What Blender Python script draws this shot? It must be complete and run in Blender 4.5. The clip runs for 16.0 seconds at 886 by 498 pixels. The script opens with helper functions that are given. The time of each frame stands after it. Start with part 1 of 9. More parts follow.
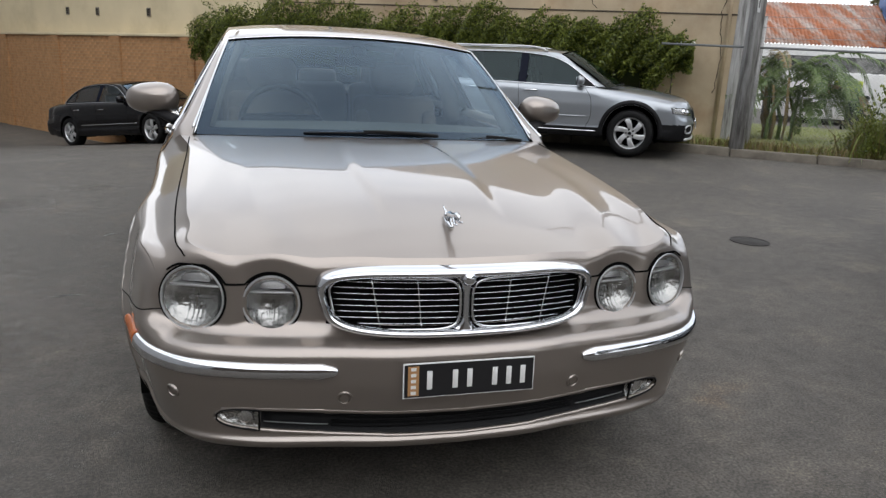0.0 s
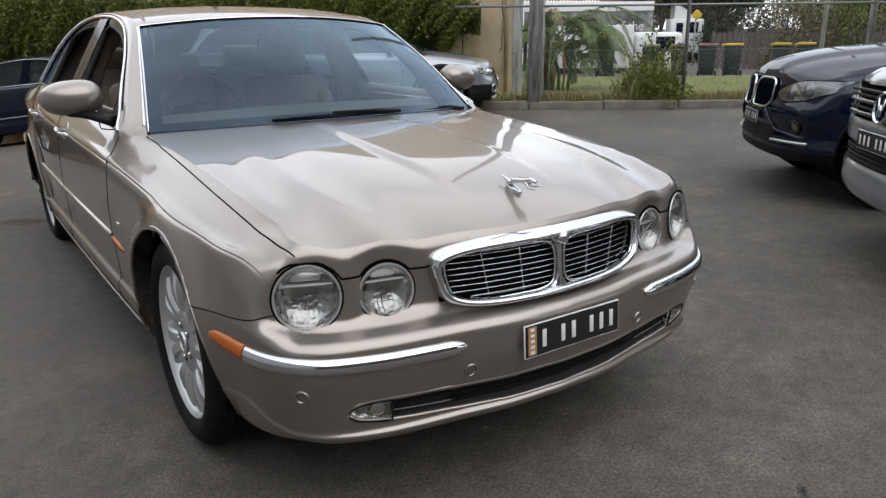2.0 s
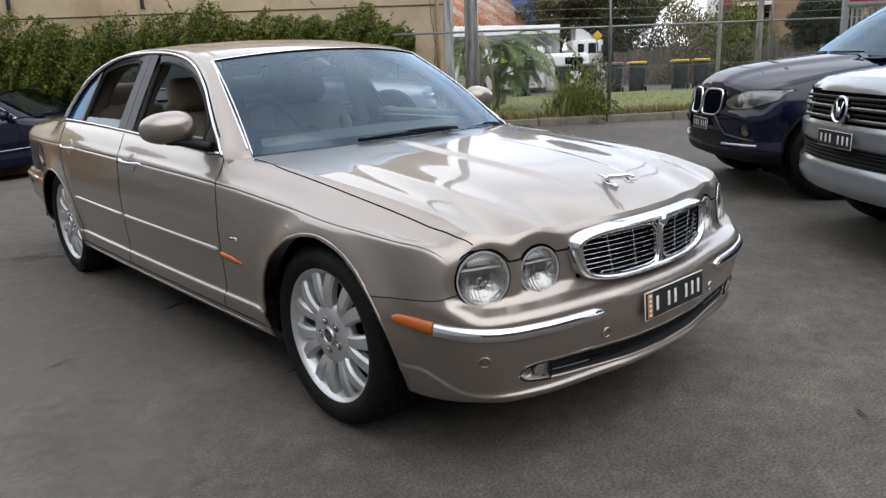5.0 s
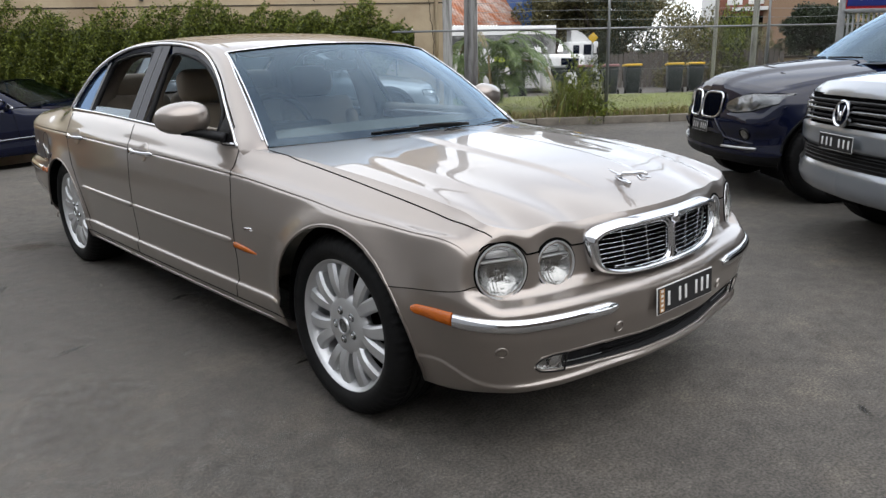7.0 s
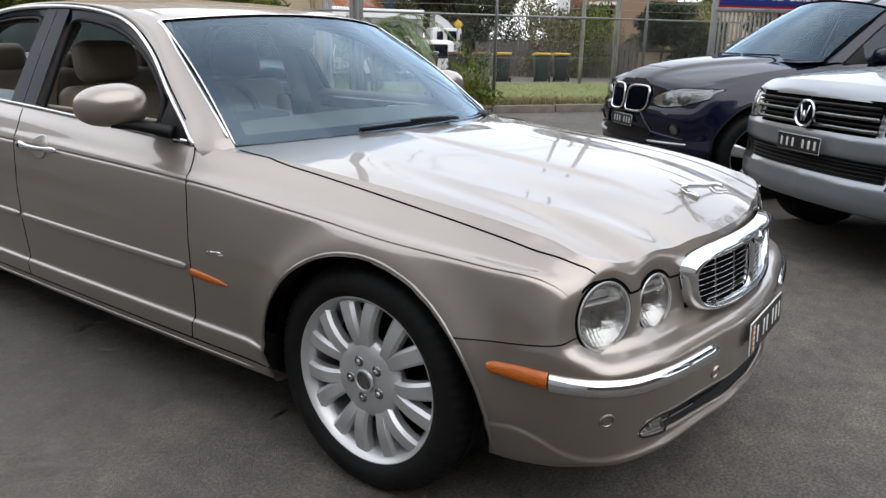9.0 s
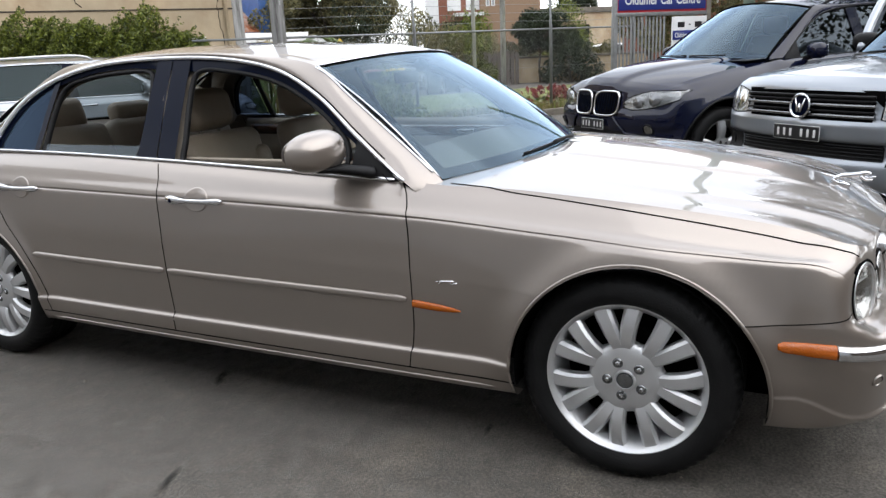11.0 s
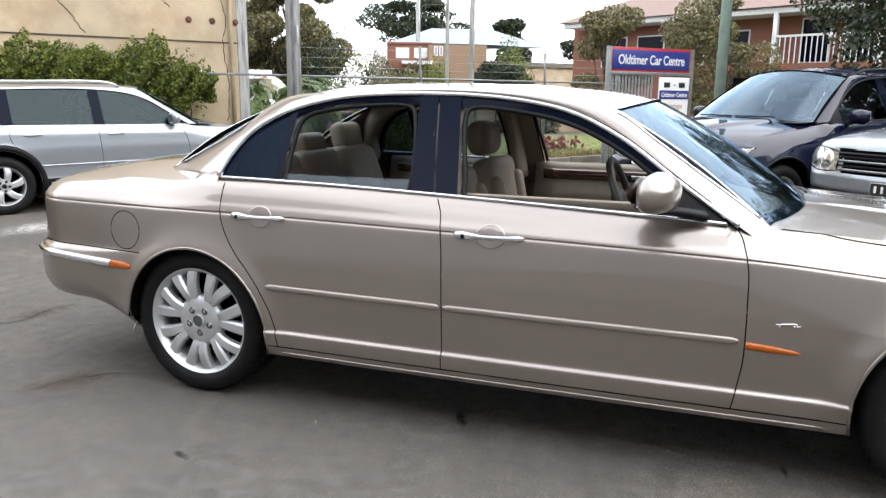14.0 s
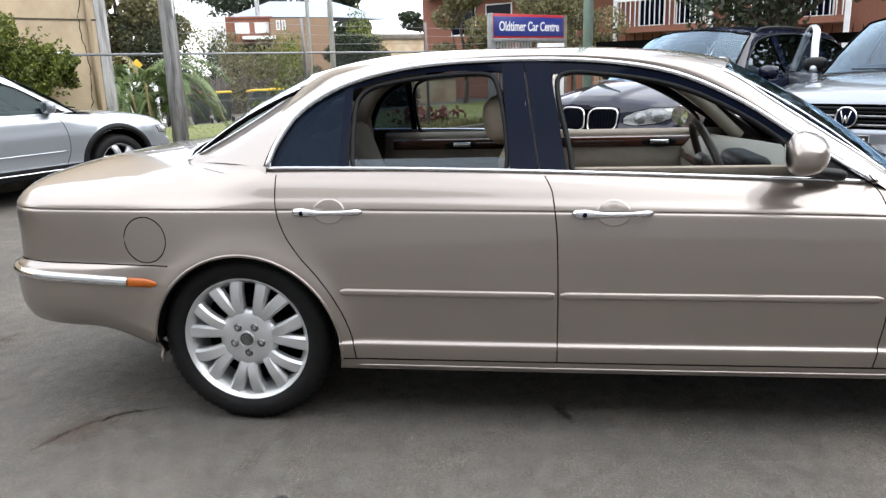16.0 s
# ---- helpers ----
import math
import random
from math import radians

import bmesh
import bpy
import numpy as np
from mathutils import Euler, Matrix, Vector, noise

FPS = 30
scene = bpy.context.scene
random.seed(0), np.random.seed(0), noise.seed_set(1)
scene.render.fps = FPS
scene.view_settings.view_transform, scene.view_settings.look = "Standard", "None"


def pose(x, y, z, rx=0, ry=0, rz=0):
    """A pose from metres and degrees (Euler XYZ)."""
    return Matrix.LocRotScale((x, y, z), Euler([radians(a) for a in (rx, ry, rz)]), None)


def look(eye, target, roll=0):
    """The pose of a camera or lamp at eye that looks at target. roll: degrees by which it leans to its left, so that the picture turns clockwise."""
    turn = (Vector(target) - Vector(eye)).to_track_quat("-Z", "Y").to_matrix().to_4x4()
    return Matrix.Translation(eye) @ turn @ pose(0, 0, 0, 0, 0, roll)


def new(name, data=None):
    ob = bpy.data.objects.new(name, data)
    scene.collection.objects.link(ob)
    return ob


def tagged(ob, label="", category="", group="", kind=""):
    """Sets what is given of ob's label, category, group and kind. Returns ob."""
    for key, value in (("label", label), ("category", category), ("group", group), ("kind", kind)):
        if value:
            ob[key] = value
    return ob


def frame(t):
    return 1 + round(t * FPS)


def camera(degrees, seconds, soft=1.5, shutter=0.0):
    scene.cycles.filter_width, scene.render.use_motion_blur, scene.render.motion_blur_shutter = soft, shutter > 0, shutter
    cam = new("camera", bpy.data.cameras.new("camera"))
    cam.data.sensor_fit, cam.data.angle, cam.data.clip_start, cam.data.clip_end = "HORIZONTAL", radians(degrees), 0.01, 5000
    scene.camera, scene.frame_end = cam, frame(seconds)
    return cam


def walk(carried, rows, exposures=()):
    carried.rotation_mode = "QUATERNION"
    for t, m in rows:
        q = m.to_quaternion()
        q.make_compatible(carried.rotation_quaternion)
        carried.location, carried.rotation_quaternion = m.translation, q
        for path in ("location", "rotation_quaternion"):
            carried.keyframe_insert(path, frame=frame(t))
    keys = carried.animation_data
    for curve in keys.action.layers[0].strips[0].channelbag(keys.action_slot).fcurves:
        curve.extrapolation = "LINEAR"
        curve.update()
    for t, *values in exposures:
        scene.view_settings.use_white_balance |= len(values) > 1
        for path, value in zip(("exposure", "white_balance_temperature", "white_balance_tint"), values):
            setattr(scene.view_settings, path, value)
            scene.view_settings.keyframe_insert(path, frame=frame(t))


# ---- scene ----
cam = camera(61.8, 16.0, soft=1.4)
PATH = [
    (0, (-0.607, -2.614, 1.305), (-0.064, -0.757, 0.798), 3.0),
    (0.5, (-0.806, -2.549, 1.274), (-0.195, -0.72, 0.742), 2.6),
    (1, (-1.02, -2.393, 1.278), (-0.249, -0.633, 0.723), 1.1),
    (1.5, (-1.192, -2.339, 1.27), (-0.324, -0.621, 0.726), 1.8),
    (2, (-1.428, -2.291, 1.297), (-0.347, -0.707, 0.729), -0.6),
    (2.5, (-1.588, -2.151, 1.277), (-0.436, -0.612, 0.727), -1.1),
    (3, (-1.762, -2.0, 1.302), (-0.54, -0.518, 0.746), -3.9),
    (3.2, (-1.809, -1.929, 1.304), (-0.591, -0.446, 0.741), -3.3),
    (5.3, (-2.259, -2.176, 1.315), (-0.937, -0.755, 0.835), -1.9),
    (5.5, (-2.262, -2.171, 1.314), (-0.91, -0.766, 0.867), -1.6),
    (6, (-2.277, -2.14, 1.314), (-0.93, -0.729, 0.874), -1.7),
    (6.5, (-2.315, -2.144, 1.304), (-0.964, -0.777, 0.753), -1.4),
    (7, (-2.329, -2.133, 1.305), (-1.025, -0.707, 0.791), -1.2),
    (7.5, (-2.326, -2.016, 1.322), (-0.935, -0.646, 0.891), 3.0),
    (8, (-2.316, -1.821, 1.313), (-0.858, -0.553, 0.796), -0.1),
    (8.5, (-2.3, -1.582, 1.297), (-0.819, -0.341, 0.779), -2.7),
    (9, (-2.311, -1.298, 1.291), (-0.752, -0.175, 0.738), 1.2),
    (9.5, (-2.465, -1.111, 1.3), (-0.917, 0.027, 0.744), 1.6),
    (9.7, (-2.535, -1.027, 1.315), (-0.933, 0.038, 0.769), 0.4),
    (11.8, (-3.292, -0.151, 1.378), (-1.513, 0.625, 0.894), -0.8),
    (12, (-3.343, -0.096, 1.381), (-1.559, 0.693, 0.938), 0.8),
    (12.5, (-3.399, 0.116, 1.354), (-1.622, 0.92, 0.915), -0.4),
    (13, (-3.416, 0.389, 1.369), (-1.597, 1.097, 0.929), -1.6),
    (13.5, (-3.506, 0.638, 1.357), (-1.666, 1.326, 0.981), -0.3),
    (14, (-3.581, 0.89, 1.374), (-1.734, 1.541, 0.966), 0.6),
    (14.5, (-3.529, 1.142, 1.348), (-1.688, 1.784, 0.902), -0.2),
    (15, (-3.474, 1.4, 1.353), (-1.61, 1.956, 0.884), -0.5),
    (15.5, (-3.495, 1.627, 1.36), (-1.59, 2.03, 0.905), -1.6),
    (16, (-3.495, 1.909, 1.361), (-1.569, 2.158, 0.882), -1.7),
]
walk(cam, [(t, look(eye, target, roll)) for t, eye, target, roll in PATH],
     exposures=[(0, 0.46), (3, 0.52), (5.5, 0.70), (9.5, 0.76), (11.8, 1.24), (12.5, 1.40), (13.5, 1.58), (16, 1.58)])

# ---- light ----
SUN_EL, SUN_AZ = radians(56), radians(178)
world = bpy.data.worlds.new("sky")
scene.world = world
world.use_nodes = True
wn, wl = world.node_tree.nodes, world.node_tree.links
wn.clear()
w_out, w_bg = wn.new("ShaderNodeOutputWorld"), wn.new("ShaderNodeBackground")
w_sky, w_noise, w_ramp, w_mix = wn.new("ShaderNodeTexSky"), wn.new("ShaderNodeTexNoise"), wn.new("ShaderNodeValToRGB"), wn.new("ShaderNodeMixRGB")
w_co, w_map = wn.new("ShaderNodeTexCoord"), wn.new("ShaderNodeMapping")
w_sky.sky_type, w_sky.sun_disc, w_sky.sun_elevation, w_sky.sun_rotation = "NISHITA", False, SUN_EL, SUN_AZ
w_map.inputs["Scale"].default_value = (1.0, 1.0, 2.6)
w_noise.inputs["Scale"].default_value, w_noise.inputs["Detail"].default_value = 1.7, 6.0
w_ramp.color_ramp.elements[0].position, w_ramp.color_ramp.elements[0].color = 0.36, (0.56, 0.56, 0.56, 1)
w_ramp.color_ramp.elements[1].position, w_ramp.color_ramp.elements[1].color = 0.60, (0.97, 0.97, 0.97, 1)
w_mix.inputs["Color2"].default_value = (8.8, 9.05, 9.5, 1)
wl.new(w_co.outputs["Generated"], w_map.inputs["Vector"])
wl.new(w_map.outputs["Vector"], w_noise.inputs["Vector"])
wl.new(w_noise.outputs["Fac"], w_ramp.inputs["Fac"])
wl.new(w_ramp.outputs["Color"], w_mix.inputs["Fac"])
wl.new(w_sky.outputs["Color"], w_mix.inputs["Color1"])
wl.new(w_mix.outputs["Color"], w_bg.inputs["Color"])
wl.new(w_bg.outputs["Background"], w_out.inputs["Surface"])
w_bg.inputs["Strength"].default_value = 0.15
sun = new("sun", bpy.data.lights.new("sun", "SUN"))
sun.data.energy, sun.data.angle, sun.data.color = 0.8, radians(80), (1.0, 0.97, 0.93)
sun.matrix_basis = look((math.sin(SUN_AZ) * 20, math.cos(SUN_AZ) * 20, 27.5), (0, 0, 0))


# ---- materials ----
def material(name, colour, rough=0.5, metal=0.0, coat=0.0, vary=0.0, scale=8.0, bump=0.0, bump_scale=40.0,
             second=None, second_scale=2.0, second_at=0.55, spec=0.5, per_object=0.0, rough_vary=0.0, stretch=(1, 1, 1)):
    m = bpy.data.materials.new(name)
    m.use_nodes = True
    n, l = m.node_tree.nodes, m.node_tree.links
    p = n["Principled BSDF"]
    p.inputs["Roughness"].default_value, p.inputs["Metallic"].default_value = rough, metal
    p.inputs["Coat Weight"].default_value, p.inputs["Coat Roughness"].default_value = coat, 0.03
    p.inputs["Specular IOR Level"].default_value = spec
    p.inputs["Base Color"].default_value = (*colour, 1)
    if not (vary or bump or second or per_object or rough_vary):
        return m
    co, mp = n.new("ShaderNodeTexCoord"), n.new("ShaderNodeMapping")
    mp.inputs["Scale"].default_value = stretch
    l.new(co.outputs["Object"], mp.inputs["Vector"])
    last = None
    rgb = n.new("ShaderNodeRGB")
    rgb.outputs[0].default_value = (*colour, 1)
    last = rgb.outputs[0]
    if second:
        t2, r2, mx = n.new("ShaderNodeTexNoise"), n.new("ShaderNodeValToRGB"), n.new("ShaderNodeMixRGB")
        t2.inputs["Scale"].default_value, t2.inputs["Detail"].default_value = second_scale, 7.0
        t2.inputs["Roughness"].default_value = 0.62
        r2.color_ramp.elements[0].position, r2.color_ramp.elements[1].position = second_at - 0.1, second_at + 0.12
        mx.inputs["Color2"].default_value = (*second, 1)
        l.new(mp.outputs["Vector"], t2.inputs["Vector"])
        l.new(t2.outputs["Fac"], r2.inputs["Fac"])
        l.new(r2.outputs["Color"], mx.inputs["Fac"])
        l.new(last, mx.inputs["Color1"])
        last = mx.outputs["Color"]
    if vary:
        t1, mr, mul = n.new("ShaderNodeTexNoise"), n.new("ShaderNodeMapRange"), n.new("ShaderNodeMixRGB")
        t1.inputs["Scale"].default_value, t1.inputs["Detail"].default_value = scale, 8.0
        mr.inputs["From Min"].default_value, mr.inputs["From Max"].default_value = 0.3, 0.7
        mr.inputs["To Min"].default_value, mr.inputs["To Max"].default_value = 1 - vary, 1 + vary
        mul.blend_type, mul.inputs["Fac"].default_value = "MULTIPLY", 1.0
        l.new(mp.outputs["Vector"], t1.inputs["Vector"])
        l.new(t1.outputs["Fac"], mr.inputs["Value"])
        l.new(last, mul.inputs["Color1"])
        l.new(mr.outputs["Result"], mul.inputs["Color2"])
        last = mul.outputs["Color"]
    if per_object:
        oi, mr, mul = n.new("ShaderNodeObjectInfo"), n.new("ShaderNodeMapRange"), n.new("ShaderNodeMixRGB")
        mr.inputs["To Min"].default_value, mr.inputs["To Max"].default_value = 1 - per_object, 1 + per_object
        mul.blend_type, mul.inputs["Fac"].default_value = "MULTIPLY", 1.0
        l.new(oi.outputs["Random"], mr.inputs["Value"])
        l.new(last, mul.inputs["Color1"])
        l.new(mr.outputs["Result"], mul.inputs["Color2"])
        last = mul.outputs["Color"]
    l.new(last, p.inputs["Base Color"])
    if rough_vary:
        t3, mr = n.new("ShaderNodeTexNoise"), n.new("ShaderNodeMapRange")
        t3.inputs["Scale"].default_value, t3.inputs["Detail"].default_value = 3.0, 6.0
        mr.inputs["To Min"].default_value, mr.inputs["To Max"].default_value = rough - rough_vary, rough + rough_vary
        l.new(mp.outputs["Vector"], t3.inputs["Vector"])
        l.new(t3.outputs["Fac"], mr.inputs["Value"])
        l.new(mr.outputs["Result"], p.inputs["Roughness"])
    if bump:
        tb, bp = n.new("ShaderNodeTexNoise"), n.new("ShaderNodeBump")
        tb.inputs["Scale"].default_value, tb.inputs["Detail"].default_value = bump_scale, 6.0
        bp.inputs["Strength"].default_value, bp.inputs["Distance"].default_value = bump, 0.02
        l.new(mp.outputs["Vector"], tb.inputs["Vector"])
        l.new(tb.outputs["Fac"], bp.inputs["Height"])
        l.new(bp.outputs["Normal"], p.inputs["Normal"])
    return m


def glass(name, tint, rough=0.0, f0=0.045, sheen=(0.78, 0.90, 1.0)):
    """Thin pane: clear through, mirror-like by Fresnel; sheen colours the reflection."""
    m = bpy.data.materials.new(name)
    m.use_nodes = True
    n, l = m.node_tree.nodes, m.node_tree.links
    n.clear()
    out, mix, lw = n.new("ShaderNodeOutputMaterial"), n.new("ShaderNodeMixShader"), n.new("ShaderNodeLayerWeight")
    pw, fr = n.new("ShaderNodeMath"), n.new("ShaderNodeMapRange")
    lw.inputs["Blend"].default_value = 0.5
    pw.operation, pw.inputs[1].default_value = "POWER", 4.6
    fr.inputs["To Min"].default_value = f0
    l.new(lw.outputs["Facing"], pw.inputs[0])
    l.new(pw.outputs[0], fr.inputs["Value"])
    tr, gl = n.new("ShaderNodeBsdfTransparent"), n.new("ShaderNodeBsdfGlossy")
    tr.inputs["Color"].default_value = (*tint, 1)
    gl.inputs["Roughness"].default_value, gl.inputs["Color"].default_value = rough, (*sheen, 1)
    l.new(fr.outputs["Result"], mix.inputs["Fac"])
    l.new(tr.outputs["BSDF"], mix.inputs[1])
    l.new(gl.outputs["BSDF"], mix.inputs[2])
    l.new(mix.outputs["Shader"], out.inputs["Surface"])
    return m


PAINT = material("champagne_paint", (0.250, 0.215, 0.187), 0.34, 0.76, 1.0, vary=0.03, scale=900.0)
PAINT.node_tree.nodes["Principled BSDF"].inputs["Coat IOR"].default_value = 1.70
SILVER = material("silver_paint", (0.30, 0.322, 0.345), 0.34, 0.75, 1.0, vary=0.02, scale=900.0)
PALE_SILVER = material("pale_silver_paint", (0.250, 0.272, 0.302), 0.32, 0.7, 1.0, vary=0.02, scale=900.0)
SMOKED = material("smoked_reflector", (0.19, 0.195, 0.20), 0.2, 0.9, bump=0.2, bump_scale=40.0)
NAVY = material("navy_paint", (0.0035, 0.0050, 0.017), 0.45, 0.0, 0.8, vary=0.02, scale=900.0, spec=0.0)
BLACK_PAINT = material("black_paint", (0.003, 0.003, 0.004), 0.2, 0.0, 0.2, vary=0.02, scale=900.0, spec=0.2)
CHROME = material("chrome", (0.66, 0.67, 0.69), 0.06, 1.0)
ALLOY = material("alloy", (0.53, 0.535, 0.54), 0.38, 0.7, 0.3, vary=0.05, scale=12.0)
STEEL = material("galvanised_steel", (0.21, 0.217, 0.217), 0.5, 0.6, vary=0.15, scale=14.0)
RUBBER = material("tyre_rubber", (0.0065, 0.0065, 0.0066), 0.6, spec=0.16, bump=0.15, bump_scale=160.0, vary=0.25, scale=10.0)
PLASTIC = material("black_plastic", (0.0062, 0.0062, 0.0068), 0.5, spec=0.15, bump=0.1, bump_scale=260.0, vary=0.1, scale=30.0)
GLOSS = material("black_gloss", (0.0014, 0.0032, 0.011), 0.07, spec=0.07)
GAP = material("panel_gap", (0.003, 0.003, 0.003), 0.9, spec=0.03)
# Near black: holds the shade of wheel wells and openings; also black iron.
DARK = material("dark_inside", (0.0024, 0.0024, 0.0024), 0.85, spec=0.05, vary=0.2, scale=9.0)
GLASS = glass("clear_glass", (0.70, 0.75, 0.75))
# Blue sheens colour the reflections like bluer sky than the world holds.
SCREEN = glass("screen_glass", (0.43, 0.51, 0.54), 0.0, 0.074, (0.63, 0.82, 1.0))
ESTATE_GLASS = glass("blue_green_glass", (0.12, 0.18, 0.185), 0.0, 0.030, (0.70, 0.88, 0.92))
PRIVACY = glass("privacy_glass_blue_sheen", (0.04, 0.055, 0.08), 0.0, 0.013, (0.45, 0.66, 1.0))
TINT = glass("tinted_glass", (0.36, 0.40, 0.42))
MESH_WIRE = material("bright_wire", (0.42, 0.43, 0.43), 0.45, 0.5)
DEEP = glass("deep_tinted_glass", (0.09, 0.105, 0.115), 0.0, 0.036)
LENS = glass("lamp_lens", (0.95, 0.95, 0.94), 0.02, 0.04, (1.0, 1.0, 1.0))
AMBER = material("amber_lens", (0.36, 0.080, 0.003), 0.25, 0.0, 0.15, bump=0.2, bump_scale=150.0)
REFLECTOR = material("lamp_reflector", (0.36, 0.36, 0.355), 0.12, 1.0, bump=0.35, bump_scale=38.0)
LEATHER = material("cream_leather", (0.248, 0.2046, 0.155), 0.5, vary=0.08, scale=9.0, bump=0.25, bump_scale=130.0)
TRIM = material("cream_trim", (0.2108, 0.1798, 0.1426), 0.65, vary=0.06, scale=20.0, bump=0.15, bump_scale=220.0)
DASH = material("dash_top", (0.1736, 0.1612, 0.1333), 0.6, vary=0.05, scale=20.0, bump=0.15, bump_scale=240.0)
CARPET = material("carpet", (0.0992, 0.0868, 0.0682), 0.95, vary=0.25, scale=90.0, bump=0.4, bump_scale=220.0)
RIM_LEATHER = material("dark_rim_leather", (0.022, 0.017, 0.013), 0.45, vary=0.15, scale=30.0)
WALNUT = material("walnut_veneer", (0.062, 0.020, 0.009), 0.22, 0.0, 0.9, vary=0.5, scale=14.0, stretch=(1, 0.2, 1))
WHITE = material("white_paint", (0.624, 0.624, 0.616), 0.4, vary=0.06, scale=6.0)
PLATE_BLACK = material("plate_black", (0.01, 0.01, 0.011), 0.35, vary=0.1, scale=40.0)
PLATE_WHITE = material("plate_white", (0.64, 0.64, 0.624), 0.4)
PLATE_BROWN = material("plate_brown", (0.35, 0.19, 0.08), 0.4)


# ---- mesh helpers ----
def pchip(xs, ys, x):
    """Monotone cubic through the table (xs, ys)."""
    xs, ys, x = np.asarray(xs, float), np.asarray(ys, float), np.asarray(x, float)
    h, dl = np.diff(xs), np.diff(ys) / np.diff(xs)
    m = np.zeros(len(xs))
    m[0], m[-1] = dl[0], dl[-1]
    for i in range(1, len(xs) - 1):
        if dl[i - 1] * dl[i] > 0:
            a, b = 2 * h[i] + h[i - 1], h[i] + 2 * h[i - 1]
            m[i] = (a + b) / (a / dl[i - 1] + b / dl[i])
    i = np.clip(np.searchsorted(xs, x) - 1, 0, len(xs) - 2)
    t = np.clip((x - xs[i]) / h[i], 0, 1)
    return ((1 + 2 * t) * (1 - t) ** 2 * ys[i] + t * (1 - t) ** 2 * h[i] * m[i]
            + t * t * (3 - 2 * t) * ys[i + 1] + t * t * (t - 1) * h[i] * m[i + 1])


def tab(table, x):
    a = np.asarray(table, float).reshape(-1, 2)
    return pchip(a[:, 0], a[:, 1], x)


def spline(points, n):
    """n points along a Catmull-Rom curve through the given ones, evenly by length."""
    p = np.asarray(points, float)
    q = np.vstack([2 * p[0] - p[1], p, 2 * p[-1] - p[-2]])
    out = []
    for i in range(1, len(q) - 2):
        k = np.sqrt(np.maximum(np.linalg.norm(np.diff(q[i - 1:i + 3], axis=0), axis=1), 1e-6))
        t0, t1, t2, t3 = 0, k[0], k[0] + k[1], k.sum()
        t = np.linspace(t1, t2, 40, endpoint=False)[:, None]
        a1 = (t1 - t) / (t1 - t0) * q[i - 1] + (t - t0) / (t1 - t0) * q[i]
        a2 = (t2 - t) / (t2 - t1) * q[i] + (t - t1) / (t2 - t1) * q[i + 1]
        a3 = (t3 - t) / (t3 - t2) * q[i + 1] + (t - t2) / (t3 - t2) * q[i + 2]
        b1 = (t2 - t) / (t2 - t0) * a1 + (t - t0) / (t2 - t0) * a2
        b2 = (t3 - t) / (t3 - t1) * a2 + (t - t1) / (t3 - t1) * a3
        out.append((t2 - t) / (t2 - t1) * b1 + (t - t1) / (t2 - t1) * b2)
    c = np.vstack(out + [p[-1:]])
    s = np.r_[0, np.cumsum(np.linalg.norm(np.diff(c, axis=0), axis=1))]
    return np.stack([np.interp(np.linspace(0, s[-1], n), s, c[:, j]) for j in range(c.shape[1])], 1)


def smooth(a, b, x):
    t = np.clip((np.asarray(x, float) - a) / (b - a), 0, 1)
    return t * t * (3 - 2 * t)


def solid(name, verts, faces, mat, parent=None, label="", flat=False, normals=None):
    me = bpy.data.meshes.new(name)
    me.from_pydata([tuple(map(float, v)) for v in verts], [], [tuple(int(i) for i in f) for f in faces])
    me.materials.append(mat)
    if not flat:
        me.polygons.foreach_set("use_smooth", [True] * len(me.polygons))
    me.update()
    if normals is not None:
        me.normals_split_custom_set_from_vertices([tuple(map(float, v)) for v in normals])
    ob = new(name, me)
    ob.parent = parent
    if label:
        ob["label"] = label
    return ob


def from_bm(name, bm, mat, parent=None, label="", flat=False, auto=True):
    me = bpy.data.meshes.new(name)
    bmesh.ops.recalc_face_normals(bm, faces=bm.faces)
    bm.to_mesh(me)
    bm.free()
    me.materials.append(mat)
    if not flat:
        me.polygons.foreach_set("use_smooth", [True] * len(me.polygons))
        if auto:
            me.set_sharp_from_angle(angle=radians(38))
    ob = new(name, me)
    ob.parent = parent
    if label:
        ob["label"] = label
    return ob


def thing(name, label, category, m=None, group="", kind=""):
    ob = new(name)
    ob.empty_display_size = 0.2
    if m is not None:
        ob.matrix_basis = m
    return tagged(ob, label, category, group, kind)


def quads(nu, nv, wrap_u=False, wrap_v=False):
    f = []
    for i in range(nu if wrap_u else nu - 1):
        for j in range(nv if wrap_v else nv - 1):
            a, b = i * nv, ((i + 1) % nu) * nv
            j2 = (j + 1) % nv
            f.append((a + j, b + j, b + j2, a + j2))
    return f


def sheet(name, grid, mat, parent=None, label="", thick=0.0, wrap_u=False, wrap_v=False):
    g = np.asarray(grid, float)
    ob = solid(name, g.reshape(-1, 3), quads(g.shape[0], g.shape[1], wrap_u, wrap_v), mat, parent, label)
    if thick:
        md = ob.modifiers.new("thickness", "SOLIDIFY")
        md.thickness, md.offset = thick, 0.0
    return ob


